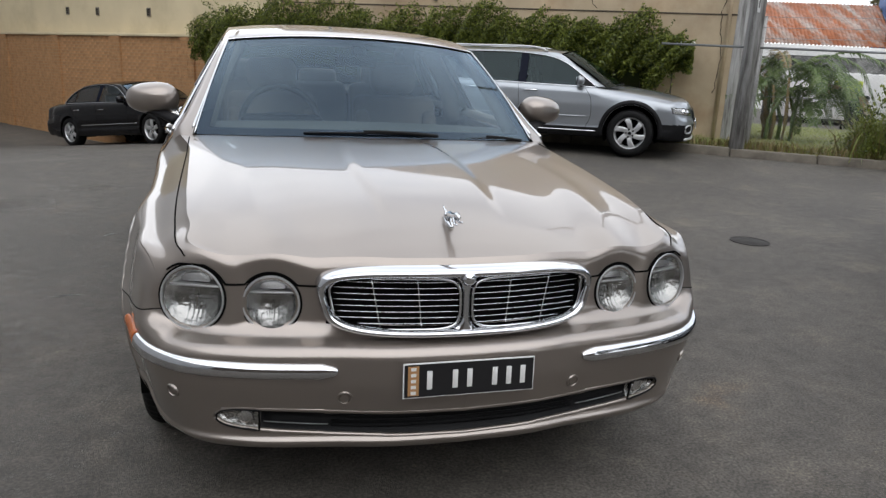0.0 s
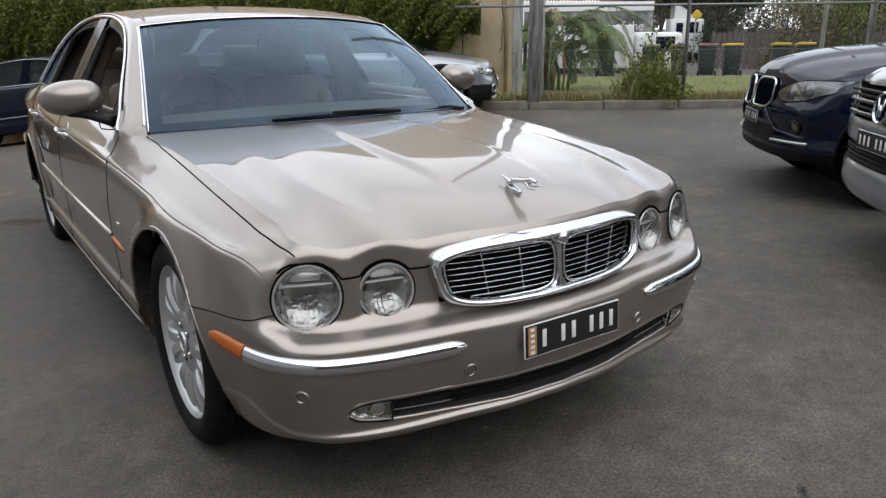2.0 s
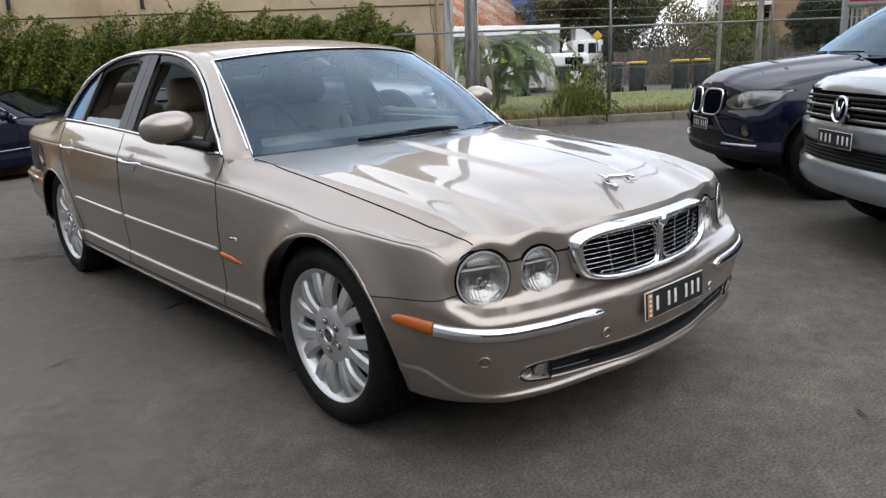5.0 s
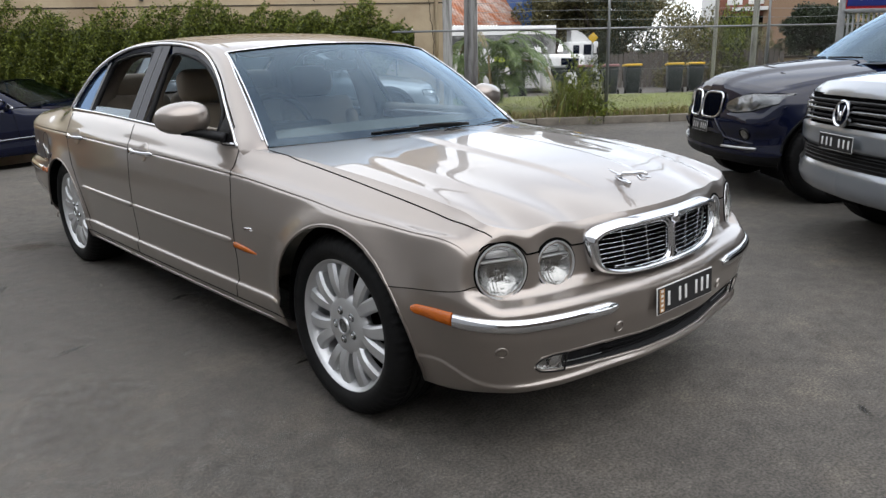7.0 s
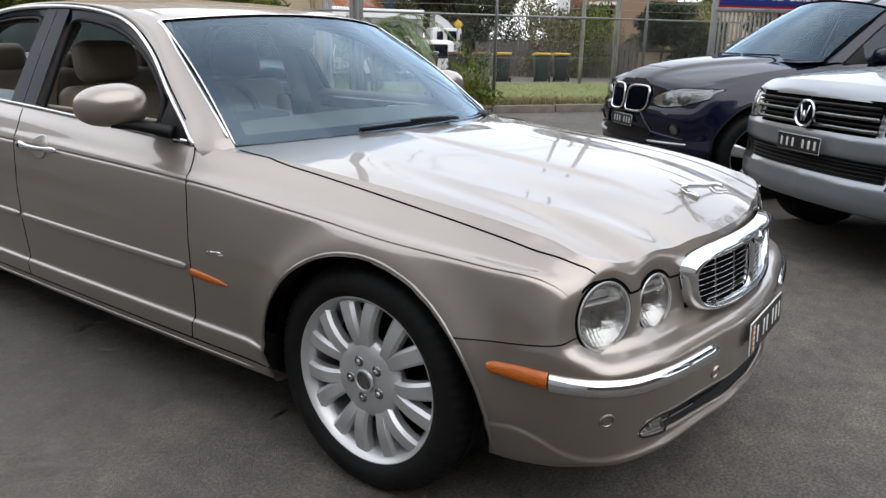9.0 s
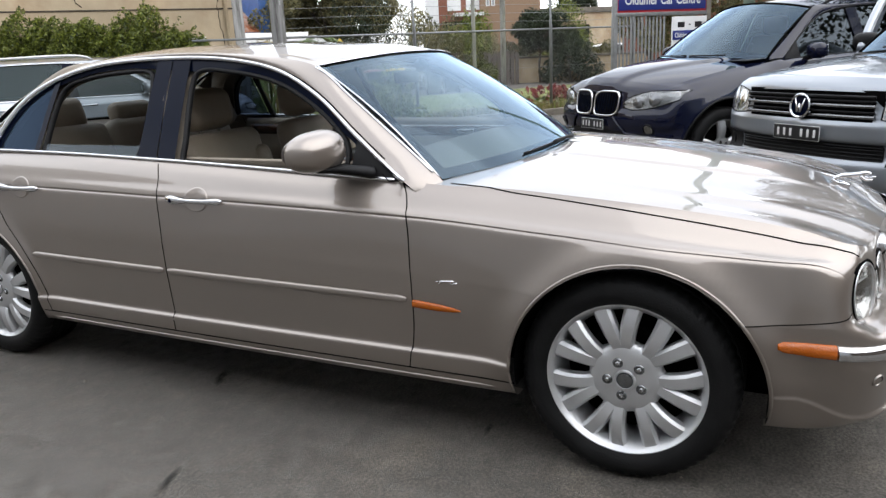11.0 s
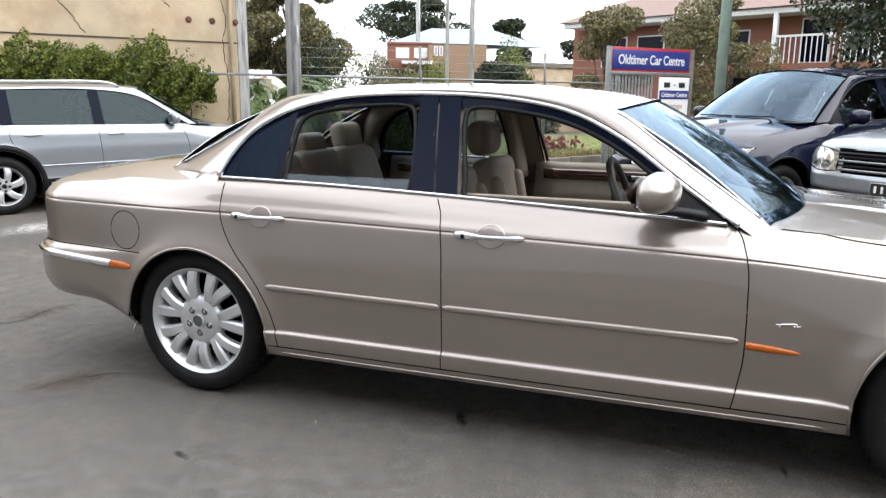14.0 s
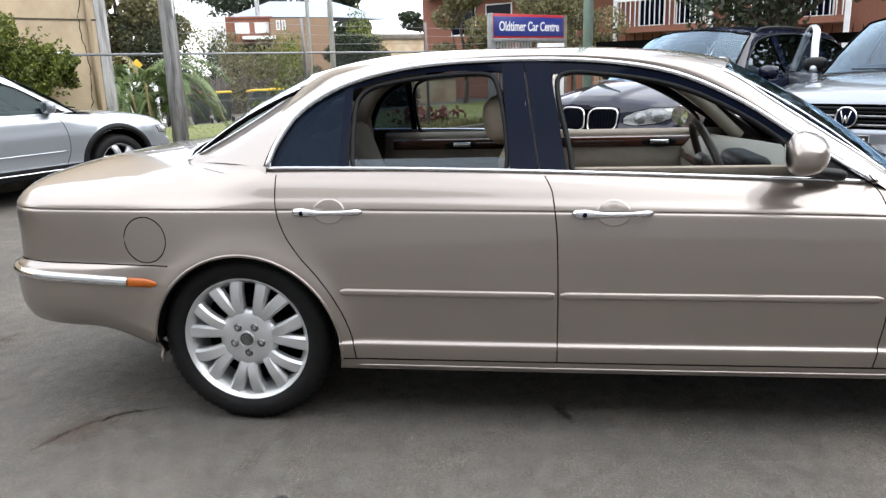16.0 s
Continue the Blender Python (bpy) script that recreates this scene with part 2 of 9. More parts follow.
def tube_mesh(path, r, sides=8, closed=False, squash=(1.0, 1.0), up=(0, 0, 1), caps=True):
    """Vertices and faces of a tube along a path; r: one radius or one a point."""
    p = np.asarray(path, float)
    n = len(p)
    rr = np.broadcast_to(np.asarray(r, float), (n,))
    t = np.gradient(p, axis=0) if not closed else np.roll(p, -1, 0) - np.roll(p, 1, 0)
    t /= np.maximum(np.linalg.norm(t, axis=1, keepdims=True), 1e-9)
    a = np.cross(t, np.asarray(up, float))
    bad = np.linalg.norm(a, axis=1) < 0.05
    a[bad] = np.cross(t[bad], (1.0, 0.0, 0.0))
    a /= np.maximum(np.linalg.norm(a, axis=1, keepdims=True), 1e-9)
    b = np.cross(a, t)
    ang = np.linspace(0, 2 * np.pi, sides, endpoint=False)
    v = (p[:, None] + rr[:, None, None] * (squash[0] * np.cos(ang)[None, :, None] * a[:, None] + squash[1] * np.sin(ang)[None, :, None] * b[:, None]))
    f = quads(n, sides, closed, True)
    if caps and not closed:
        f += [tuple(range(sides)), tuple(range((n - 1) * sides, n * sides))[::-1]]
    return v.reshape(-1, 3), f


def tube(name, path, r, mat, parent=None, label="", sides=8, closed=False, squash=(1.0, 1.0), up=(0, 0, 1)):
    v, f = tube_mesh(path, r, sides, closed, squash, up)
    return solid(name, v, f, mat, parent, label)


def moulding(name, path, profile, mat, parent=None, label="", grow=None, middle=(0.0, 1.7)):
    """A moulding of the given section (out, up) along a path round a body whose middle is given; grow scales the section."""
    p = np.asarray(path, float)
    t = np.gradient(p, axis=0)
    n = np.stack([t[:, 1], -t[:, 0]], 1)
    n /= np.maximum(np.linalg.norm(n, axis=1, keepdims=True), 1e-9)
    n *= np.sign(((p[:, :2] - np.array(middle)) * n).sum(1))[:, None]
    k = np.ones(len(p)) if grow is None else np.asarray(grow, float)
    g = []
    for q, m, s in zip(p, n, k):
        g.append([(q[0] + m[0] * a * s, q[1] + m[1] * a * s, q[2] + b * s) for a, b in profile])
    v, f = np.array(g).reshape(-1, 3), quads(len(p), len(profile), False, True)
    f += [tuple(range(len(profile))), tuple(range((len(p) - 1) * len(profile), len(p) * len(profile)))[::-1]]
    ob = solid(name, v, f, mat, parent, label)
    ob.data.set_sharp_from_angle(angle=radians(40))
    return ob


CHROME_SECTION = [(-0.014, -0.021), (0.003, -0.0215), (0.0095, -0.018), (0.0130, -0.010), (0.0128, 0.0), (0.0105, 0.009), (0.0060, 0.016), (0.0, 0.0205), (-0.014, 0.021)]
STRIP_SECTION = [(-0.005, -0.0135), (0.004, -0.0130), (0.0085, -0.0095), (0.0098, -0.004), (0.0095, 0.004), (0.0080, 0.0095), (0.004, 0.0130), (-0.005, 0.0135)]


def merged(pieces):
    vs, fs, n = [], [], 0
    for v, f in pieces:
        vs.append(np.asarray(v, float))
        fs += [tuple(i + n for i in q) for q in f]
        n += len(v)
    return np.vstack(vs), fs


def block(name, size, at, mat, parent=None, label="", bevel=0.01, turn=(0, 0, 0), segments=2):
    bm = bmesh.new()
    bmesh.ops.create_cube(bm, size=1)
    bmesh.ops.scale(bm, vec=size, verts=bm.verts)
    if bevel:
        bmesh.ops.bevel(bm, geom=bm.edges[:], offset=min(bevel, min(size) * 0.45), segments=segments, affect="EDGES", profile=0.5)
    bm.transform(pose(*at, *turn))
    return from_bm(name, bm, mat, parent, label)


def lathe(name, profile, mat, parent=None, label="", sides=48, m=None, closed=False):
    """Profile of (radius, height) turned about the local z."""
    p = np.asarray(profile, float)
    ang = np.linspace(0, 2 * np.pi, sides, endpoint=False)
    g = np.stack([np.outer(np.cos(ang), p[:, 0]), np.outer(np.sin(ang), p[:, 0]), np.tile(p[:, 1], (sides, 1))], -1)
    v = g.reshape(-1, 3)
    if m is not None:
        a = np.array(m)
        v = v @ a[:3, :3].T + a[:3, 3]
    ob = solid(name, v, quads(sides, len(p), True, closed), mat, parent, label)
    ob.data.set_sharp_from_angle(angle=radians(35))
    return ob


def writing(name, text, size, mat, m, parent=None, label="", extrude=0.001, spacing=1.0, squeeze=1.0, bold=0.0):
    cu = bpy.data.curves.new(name, "FONT")
    cu.body, cu.size, cu.extrude, cu.align_x, cu.align_y, cu.space_character = text, size, extrude, "CENTER", "CENTER", spacing
    cu.offset = bold
    cu.materials.append(mat)
    ob = new(name, cu)
    ob.parent = parent
    ob.matrix_basis = m @ Matrix.Diagonal((squeeze, 1, 1, 1))
    if label:
        ob["label"] = label
    return ob

from mathutils.bvhtree import BVHTree


# ---- car building ----
class Shell:
    """Lower body of a car, from a plan outline and upright profiles at nose, flank and tail (half, x to the outside)."""

    def __init__(self, outline, front, side, rear, top, front_end, rear_start, ns=230, extra=(), top_d=None, reach=0.34, nv_step=0.2, rear_reach=None, crease=None, tuck=None):
        o = spline(outline, ns)
        t = np.gradient(o, axis=0)
        t /= np.linalg.norm(t, axis=1, keepdims=True)
        n = np.stack([t[:, 1], -t[:, 0]], 1)
        front, side, rear = (np.asarray(a, float).reshape(-1, 2) for a in (front, side, rear))
        kk = len(side) - 1
        v = np.unique(np.round(np.r_[np.arange(0, kk + 1e-6, nv_step), [e + q for e in extra for q in (-.15, -.1, -.06, -.03, 0, .03, .06, .1, .15)]], 4))
        wf = (1 - smooth(front_end - reach, front_end, o[:, 1]))[:, None]
        wr = smooth(rear_start, rear_start + (rear_reach or reach), o[:, 1])[:, None]
        ws = 1 - wf - wr
        ks = np.arange(kk + 1)
        lv = [np.stack([pchip(ks, a[:, 0], v), pchip(ks, a[:, 1], v)]) for a in (front, side, rear)]
        z = wf * lv[0][0] + ws * lv[1][0] + wr * lv[2][0]
        d = wf * lv[0][1] + ws * lv[1][1] + wr * lv[2][1]
        share = smooth(kk * 0.37, kk * 0.87, v)[None]
        if top_d is not None:
            extra_d = np.asarray(top_d(o[:, 1]))[:, None] - side[-1, 1]
            d = d + ws * extra_d * smooth(kk - 4.2, kk, v)[None]
        if tuck is not None:
            d = d + np.asarray(tuck(o[:, 1]))[:, None] * (1 - smooth(1.8, 6.2, v))[None]
        for e in extra:
            d = d + (1 - wf) * 0.0045 * np.exp(-((v - e) / 0.055) ** 2)[None]
        x, y = o[:, :1] - n[:, :1] * d, o[:, 1:] - n[:, 1:] * d
        x[0], x[-1] = 0, 0
        zt = np.asarray([top(a, b) for a, b in zip(x[:, -1], y[:, -1])])[:, None]
        z = z + (zt - z[:, -1:]) * (ws * share + (1 - ws) * smooth(kk - 2.5, kk, v)[None])
        if crease is not None:
            k9 = int(np.argmin(np.abs(v - 9)))
            dz = (1 - wf[:, 0]) * (np.array([float(tab(crease, q)) for q in y[:, k9]]) - z[:, k9])
            z = z + dz[:, None] * np.exp(-((v - 9) / 1.3) ** 2)[None] * (1 - smooth(kk - 1.5, kk, v))[None]
        self.p, self.v, self.outline, self.normal_2d = np.stack([x, y, z], -1), v, o, n
        self.keep, self.drops = np.ones((ns - 1, len(v) - 1), bool), []

    def arch(self, yc, zc, r):
        p = self.p
        dy, dz = p[..., 1] - yc, p[..., 2] - zc
        dist = np.hypot(dy, dz)
        inside = (dist < r) & (np.abs(p[..., 0]) > 0.45)
        all_in = inside[:-1, :-1] & inside[1:, :-1] & inside[:-1, 1:] & inside[1:, 1:]
        self.keep &= ~all_in
        k = r / np.maximum(dist, 1e-6)
        p[..., 1] = np.where(inside, yc + dy * k, p[..., 1])
        p[..., 2] = np.where(inside, zc + dz * k, p[..., 2])

    def flare(self, yc, zc, r, out, wide=0.05):
        p = self.p
        dist = np.hypot(p[..., 1] - yc, p[..., 2] - zc)
        p[..., 0] += np.where(np.abs(p[..., 0]) > 0.5, out * np.exp(-np.maximum(dist - r, 0) ** 2 / wide ** 2) * smooth(0.24, 0.42, p[..., 2]), 0)

    def shade(self):
        """The skin's normals, taken before openings are cut."""
        p = self.p
        a, b = np.gradient(p, axis=0), np.gradient(p, axis=1)
        n = np.cross(a, b)
        n /= np.maximum(np.linalg.norm(n, axis=-1, keepdims=True), 1e-9)
        if n[len(n) // 2, n.shape[1] // 2, 0] < 0:
            n = -n
        self.n = n
        self.full = BVHTree.FromPolygons([tuple(q) for q in p.reshape(-1, 3)], quads(p.shape[0], p.shape[1]))

    def finish(self):
        p = self.p
        ns, nv = p.shape[:2]
        f = [q for q, ok in zip(quads(ns, nv), self.keep.ravel()) if ok]
        self.tree = BVHTree.FromPolygons([tuple(q) for q in p.reshape(-1, 3)], f)

    def panels(self, parent, mat, sort, labels=None):
        """One mesh for each name that sort(x, y, z) gives, on each side; 'both' names are joined across the middle."""
        ns, nv = self.p.shape[:2]
        c = (self.p[:-1, :-1] + self.p[1:, :-1] + self.p[:-1, 1:] + self.p[1:, 1:]) / 4
        names = {}
        for i in range(ns - 1):
            for j in range(nv - 1):
                if self.keep[i, j]:
                    names.setdefault(sort(*c[i, j]), []).append((i * nv + j, (i + 1) * nv + j, (i + 1) * nv + j + 1, i * nv + j + 1))
        flat, nor = self.p.reshape(-1, 3), self.n.reshape(-1, 3)
        out = {}
        for name, faces in names.items():
            used = sorted({q for f in faces for q in f})
            at = {q: k for k, q in enumerate(used)}
            v, n = flat[used], nor[used]
            f = [tuple(at[q] for q in face) for face in faces]
            flip = np.array([-1.0, 1, 1])
            joined = name.startswith("both_")
            label = (labels or {}).get(name, "")
            if joined:
                k = len(v)
                out[name] = [solid(name[5:], np.vstack([v, v * flip]), f + [tuple(q + k for q in face)[::-1] for face in f], mat, parent, label, normals=np.vstack([n, n * flip]))]
            else:
                out[name] = [solid(name, v * flip, [q[::-1] for q in f], mat, parent, label, normals=n * flip), solid(name, v, f, mat, parent, label, normals=n)]
        return out

    def flank(self, y, z, side=-1, out=0.0):
        """The point of the flank at y, z."""
        hit = self.full.ray_cast(Vector((3, y, z)), Vector((-1, 0, 0)))
        x = hit[0].x if hit[0] else 0.9
        return (side * (x + out), y, z)

    def nose(self, x, z, out=0.0):
        hit = self.full.ray_cast(Vector((abs(x), -4, z)), Vector((0, 1, 0)))
        if not hit[0]:
            return (x, -0.7, z), Vector((0, -1, 0))
        n = hit[1] if hit[1].y < 0 else -hit[1]
        n = Vector((n.x * (1 if x >= 0 else -1), n.y, n.z))
        q = Vector((x, hit[0].y, z)) + n * out
        return tuple(q), n

    def along(self, z, y0, y1, out, n, side=-1):
        """n points round the body at height z (a number or a table by y), between y0 and y1, pushed out from the skin."""
        pts = []
        lo, hi = min(y0, y1) - 0.02, max(y0, y1) + 0.02
        for k, yo in enumerate(self.outline[:, 1]):
            zz = float(tab(z, yo)) if not np.isscalar(z) else z
            row, nn = self.p[k], self.n[k]
            order = np.argsort(row[:, 2], kind="stable")
            q = [np.interp(zz, row[order, 2], row[order, c] + nn[order, c] * out) for c in (0, 1)]
            if lo <= q[1] <= hi:
                pts.append((side * q[0], q[1], zz))
        c = spline(pts, 8 * n)
        c = c[(c[:, 1] >= min(y0, y1)) & (c[:, 1] <= max(y0, y1))]
        c = c if (c[0, 1] - c[-1, 1]) * (y0 - y1) > 0 else c[::-1]
        return c[np.round(np.linspace(0, len(c) - 1, n)).astype(int)]

    def hole(self, cx, cz, r, snap=True, flat=1.0):
        """A round opening in the nose."""
        p = self.p
        dx, dz = np.abs(p[..., 0]) - cx, (p[..., 2] - cz) / flat
        dist = np.hypot(dx, dz)
        inside = (dist < r) & (p[..., 1] < -0.4)
        self.keep &= ~(inside[:-1, :-1] & inside[1:, :-1] & inside[:-1, 1:] & inside[1:, 1:])
        if snap:
            k = r / np.maximum(dist, 1e-6)
            p[..., 0] = np.where(inside, cx + dx * k, p[..., 0])
            p[..., 2] = np.where(inside, cz + dz * k * flat, p[..., 2])

    def seat(self, cx, cz, r, y0, n):
        """Flattens the nose round a lamp to the lamp's own plane."""
        p = self.p
        dx, dz = p[..., 0] - cx, p[..., 2] - cz
        w = (1 - smooth(r + 0.004, r + 0.075, np.hypot(dx, dz))) * (p[..., 1] < -0.4) * smooth(-r + 0.004, -r + 0.034, dz)
        p[..., 1] = p[..., 1] * (1 - w) + (y0 - (n[0] * dx + n[2] * dz) / n[1]) * w

    def slot(self, x1, low, high):
        """An opening across the nose, between two heights (numbers, or tables by x)."""
        c = (self.p[:-1, :-1] + self.p[1:, 1:]) / 2
        lo, hi = (q if np.isscalar(q) else tab(q, c[..., 0]) for q in (low, high))
        self.keep &= ~((c[..., 0] < x1) & (c[..., 2] > lo) & (c[..., 2] < hi) & (c[..., 1] < -0.4))


def fan(shell, rows, centre, topz, mat, name, parent, label="", nb=28, inset=0.0):
    """The sheet between the shell's upper edge over the given rows and points of the middle; both sides."""
    edge = shell.p[rows, -1]
    g = []
    for k, e in enumerate(edge):
        c = np.array(centre(k / (len(edge) - 1)), float)
        line = []
        for b in np.linspace(0, 1, nb):
            q = e[:2] * (1 - b) + c[:2] * b
            line.append((q[0], q[1], topz(q[0], q[1]) if b > 0 else e[2]))
        g.append(line)
    g = np.array(g)
    both = np.concatenate([g, (g * np.array([-1, 1, 1]))[:, ::-1][:, 1:]], 1)
    if inset:
        both[..., 2] += inset
    ob = sheet(name, both, mat, parent, label)
    shell.drops.append(BVHTree.FromPolygons([tuple(q) for q in both.reshape(-1, 3)], quads(both.shape[0], both.shape[1])))
    return ob


def dropped(shell, x, y, out=0.0):
    """The highest point of the body at x, y."""
    best = None
    for tree in [shell.tree, *shell.drops]:
        for xx in (abs(x), ):
            hit = tree.ray_cast(Vector((xx, y, 3)), Vector((0, 0, -1)))
            if hit[0] and (best is None or hit[0].z > best):
                best = hit[0].z
    return (x, y, (best or 0.8) + out)


def loft(name, a, b, mat, parent=None, label="", n=6, bow=0.0, out=(0, 0, 1)):
    """The sheet between two lines of as many points; bow pushes its middle out."""
    a, b = np.asarray(a, float), np.asarray(b, float)
    t = np.linspace(0, 1, n)[None, :, None]
    g = a[:, None] * (1 - t) + b[:, None] * t + bow * np.sin(np.pi * t) * np.asarray(out, float)
    return sheet(name, g, mat, parent, label)


def wheel_meshes(rt, rr, width, style):
    """The parts of one wheel, its outer face towards +z."""
    parts = []
    w = width
    tread = [(rr - 0.006, 0.0), (rr + 0.012, 0.016), (rr + 0.4 * (rt - rr), 0.022), (rt - 0.03, 0.014), (rt - 0.012, 0.0), (rt - 0.002, -0.022)]
    for k in range(4):
        y = -0.045 - k * (w - 0.09) / 3.6
        tread += [(rt, y + 0.006), (rt, y - 0.004), (rt - 0.007, y - 0.006), (rt - 0.007, y - 0.012), (rt, y - 0.014)]
    tread += [(rt - 0.002, -w + 0.02), (rt - 0.02, -w + 0.002), (rr + 0.02, -w + 0.004), (rr - 0.01, -w + 0.02)]
    tyre = lathe("tyre", tread, RUBBER, sides=180)
    co = np.empty(len(tyre.data.vertices) * 3)
    tyre.data.vertices.foreach_get("co", co)
    co = co.reshape(180, len(tread), 3)
    prof = np.array(tread)
    edge = (prof[:, 0] > rt - 0.014) & ((prof[:, 1] > -0.055) | (prof[:, 1] < -w + 0.05))
    for k in range(0, 180, 3):
        co[k, edge, :2] *= 1 - 0.007 / rt
    tyre.data.vertices.foreach_set("co", co.ravel())
    tyre.data.update()
    parts.append(("tyre", tyre))
    lip = [(rr - 0.03, -0.16), (rr - 0.026, -0.06), (rr - 0.018, -0.018), (rr - 0.012, -0.004), (rr - 0.004, 0.004), (rr + 0.003, 0.004), (rr + 0.003, -0.01), (rr - 0.004, -0.05)]
    if style.get("petals"):
        lip[:3] = [(rr - 0.040, -0.12), (rr - 0.036, -0.055), (rr - 0.026, -0.026), (rr - 0.015, -0.008)]
    parts.append(("rim", lathe("rim", lip, ALLOY, sides=72)))
    # Brake disc and backing, coloured near black as shade behind the spokes.
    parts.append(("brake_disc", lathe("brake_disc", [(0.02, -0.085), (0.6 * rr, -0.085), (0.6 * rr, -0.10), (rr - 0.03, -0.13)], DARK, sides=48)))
    spokes = []
    n = style["n"]
    for k in range(n):
        pair = style.get("pair", False)
        centre = 2 * math.pi * (k // 2) / (n / 2) if pair else 2 * math.pi * k / n
        sgn = (1 if k % 2 else -1) if pair else 0
        a_in = centre + sgn * radians(style.get("a_in", 0))
        a_out = centre + sgn * radians(style.get("a_out", 0)) + radians(style.get("twist", 0))
        g = []
        for t in np.linspace(0, 1, 7):
            r = (1 - t) * style["r0"] + t * (rr - 0.016)
            a = (1 - t) * a_in + t * a_out
            h = (1 - t) * style["w0"] + t * style["w1"] + style.get("waist", 0) * math.sin(math.pi * t)
            top = style.get("hub_z", -0.012) * (1 - t) + t * -0.012 + style.get("dome", 0.012) * math.sin(math.pi * t)
            c, q = np.array([math.cos(a), math.sin(a), 0]), np.array([-math.sin(a), math.cos(a), 0])
            up = np.array([0, 0, 1.0])
            sec = [(-h, -0.032), (-h * 0.95, -0.010), (-h * 0.62, 0), (h * 0.62, 0), (h * 0.95, -0.010), (h, -0.032)]
            g.append([c * r + q * s + up * (top + zz) for s, zz in sec])
        g = np.array(g)
        ob = sheet("spoke", g, ALLOY, wrap_v=True)
        ob.data.set_sharp_from_angle(angle=radians(24))
        spokes.append(("spoke", ob))
    parts += spokes
    hub = [(0.0, -0.012), (style["r0"] * 0.5, -0.012), (style["r0"] * 0.82, -0.010), (style["r0"] + 0.012, -0.014), (style["r0"] + 0.014, -0.035), (style["r0"], -0.06)]
    if style.get("petals"):
        ang = np.linspace(0, 2 * np.pi, 112, endpoint=False)
        rad = 0.126 + 0.007 * np.cos(7 * ang)
        g = np.stack([np.stack([np.cos(ang) * rad * f, np.sin(ang) * rad * f, np.full(112, z)], 1) for f, z in
                      ((0.02, -0.008), (0.45, -0.008), (0.70, -0.0095), (0.86, -0.014), (0.95, -0.021), (1.0, -0.032), (0.98, -0.05))], 1)
        parts.append(("hub", sheet("hub", g, ALLOY, wrap_u=True)))
    else:
        parts.append(("hub", lathe("hub", hub, ALLOY, sides=40)))
    parts.append(("centre_cap", lathe("centre_cap", [(0.0, 0.0), (0.022, 0.0), (0.025, -0.003), (0.028, 0.001), (0.031, 0.0), (0.033, -0.012)], style.get("cap", PLASTIC), sides=32)))
    parts.append(("cap_ring", lathe("cap_ring", [(0.026, -0.002), (0.028, 0.003), (0.032, 0.003), (0.035, -0.004)], ALLOY, sides=32)))
    for k in range(5):
        a = 2 * math.pi * k / 5 + 0.3
        at = (math.cos(a) * 0.057, math.sin(a) * 0.057, -0.0085 if style.get("petals") else -0.012)
        m = pose(*at)
        # No recess is cut: a darker disc paints the shade of each pocket.
        parts.append(("bolt_pocket_shade", lathe("bolt_pocket_shade", [(0.0, 0.0035), (0.014, 0.0035), (0.0170, 0.0)], SMOKED if style.get("petals") else DARK, sides=14, m=m)))
        parts.append(("wheel_nut", lathe("wheel_nut", [(0.0, 0.008), (0.006, 0.008), (0.0085, 0.005), (0.009, 0.0)], CHROME, sides=6, m=m)))
    return parts


def wheels(parent, rt, rr, width, places, style):
    """The wheels of a car: places of (x of the outer face, y, turn of the steering, spin); one set of meshes for all."""
    first = wheel_meshes(rt, rr, width, style)
    for k, (x, y, steer, spin) in enumerate(places):
        axle = new("wheel")
        axle.parent = parent
        side = 1 if x > 0 else -1
        axle.matrix_basis = pose(x, y, rt) @ pose(0, 0, 0, 0, 0, steer) @ pose(0, 0, 0, 0, 90 * side, 0) @ pose(0, 0, 0, 0, 0, spin)
        for name, ob in first:
            o = ob if k == 0 else ob.copy()
            if k:
                scene.collection.objects.link(o)
            o.parent = axle


def plate(parent, w, h, m, dark=True, groups=(1, 2, 3), stripe=None, name="number_plate"):
    """A number plate whose characters are plain bars."""
    base = block(name, (w, h, 0.004), (0, 0, 0), PLATE_WHITE, parent, "pressed number plate with plain bars", bevel=0.0018)
    base.matrix_basis = m
    block("plate_field", (w - 0.007, h - 0.007, 0.002), (0, 0, 0.0022), PLATE_BLACK if dark else PLATE_WHITE, base, bevel=0.0)
    x0, x1 = -w / 2 + 0.016, w / 2 - 0.014
    if stripe:
        block("plate_band", (0.030, h - 0.016, 0.002), (x0 + 0.012, 0, 0.0032), stripe, base, bevel=0.0)
        for j in range(5):
            block("plate_mark", (0.014, 0.009, 0.001), (x0 + 0.012, h * 0.34 - j * h * 0.17, 0.0044), PLATE_WHITE, base, bevel=0.0)
        x0 += 0.036
    total = sum(groups) + 0.75 * (len(groups) - 1)
    step = (x1 - x0) / total
    x = x0
    for gcount in groups:
        for _ in range(gcount):
            block("plate_bar", (step * 0.36, h * 0.52, 0.0018), (x + step * 0.5, 0, 0.0038), PLATE_WHITE if dark else PLATE_BLACK, base, bevel=0.0005)
            x += step
        x += step * 0.75
    return base


def facing(n, at, up=(0, 0, 1)):
    """A pose at a point whose z looks along n and whose y is up."""
    n = Vector(n).normalized()
    xx = Vector(up).cross(n).normalized()
    yy = n.cross(xx)
    return Matrix.Translation(Vector(at)) @ Matrix((xx, yy, n)).transposed().to_4x4()


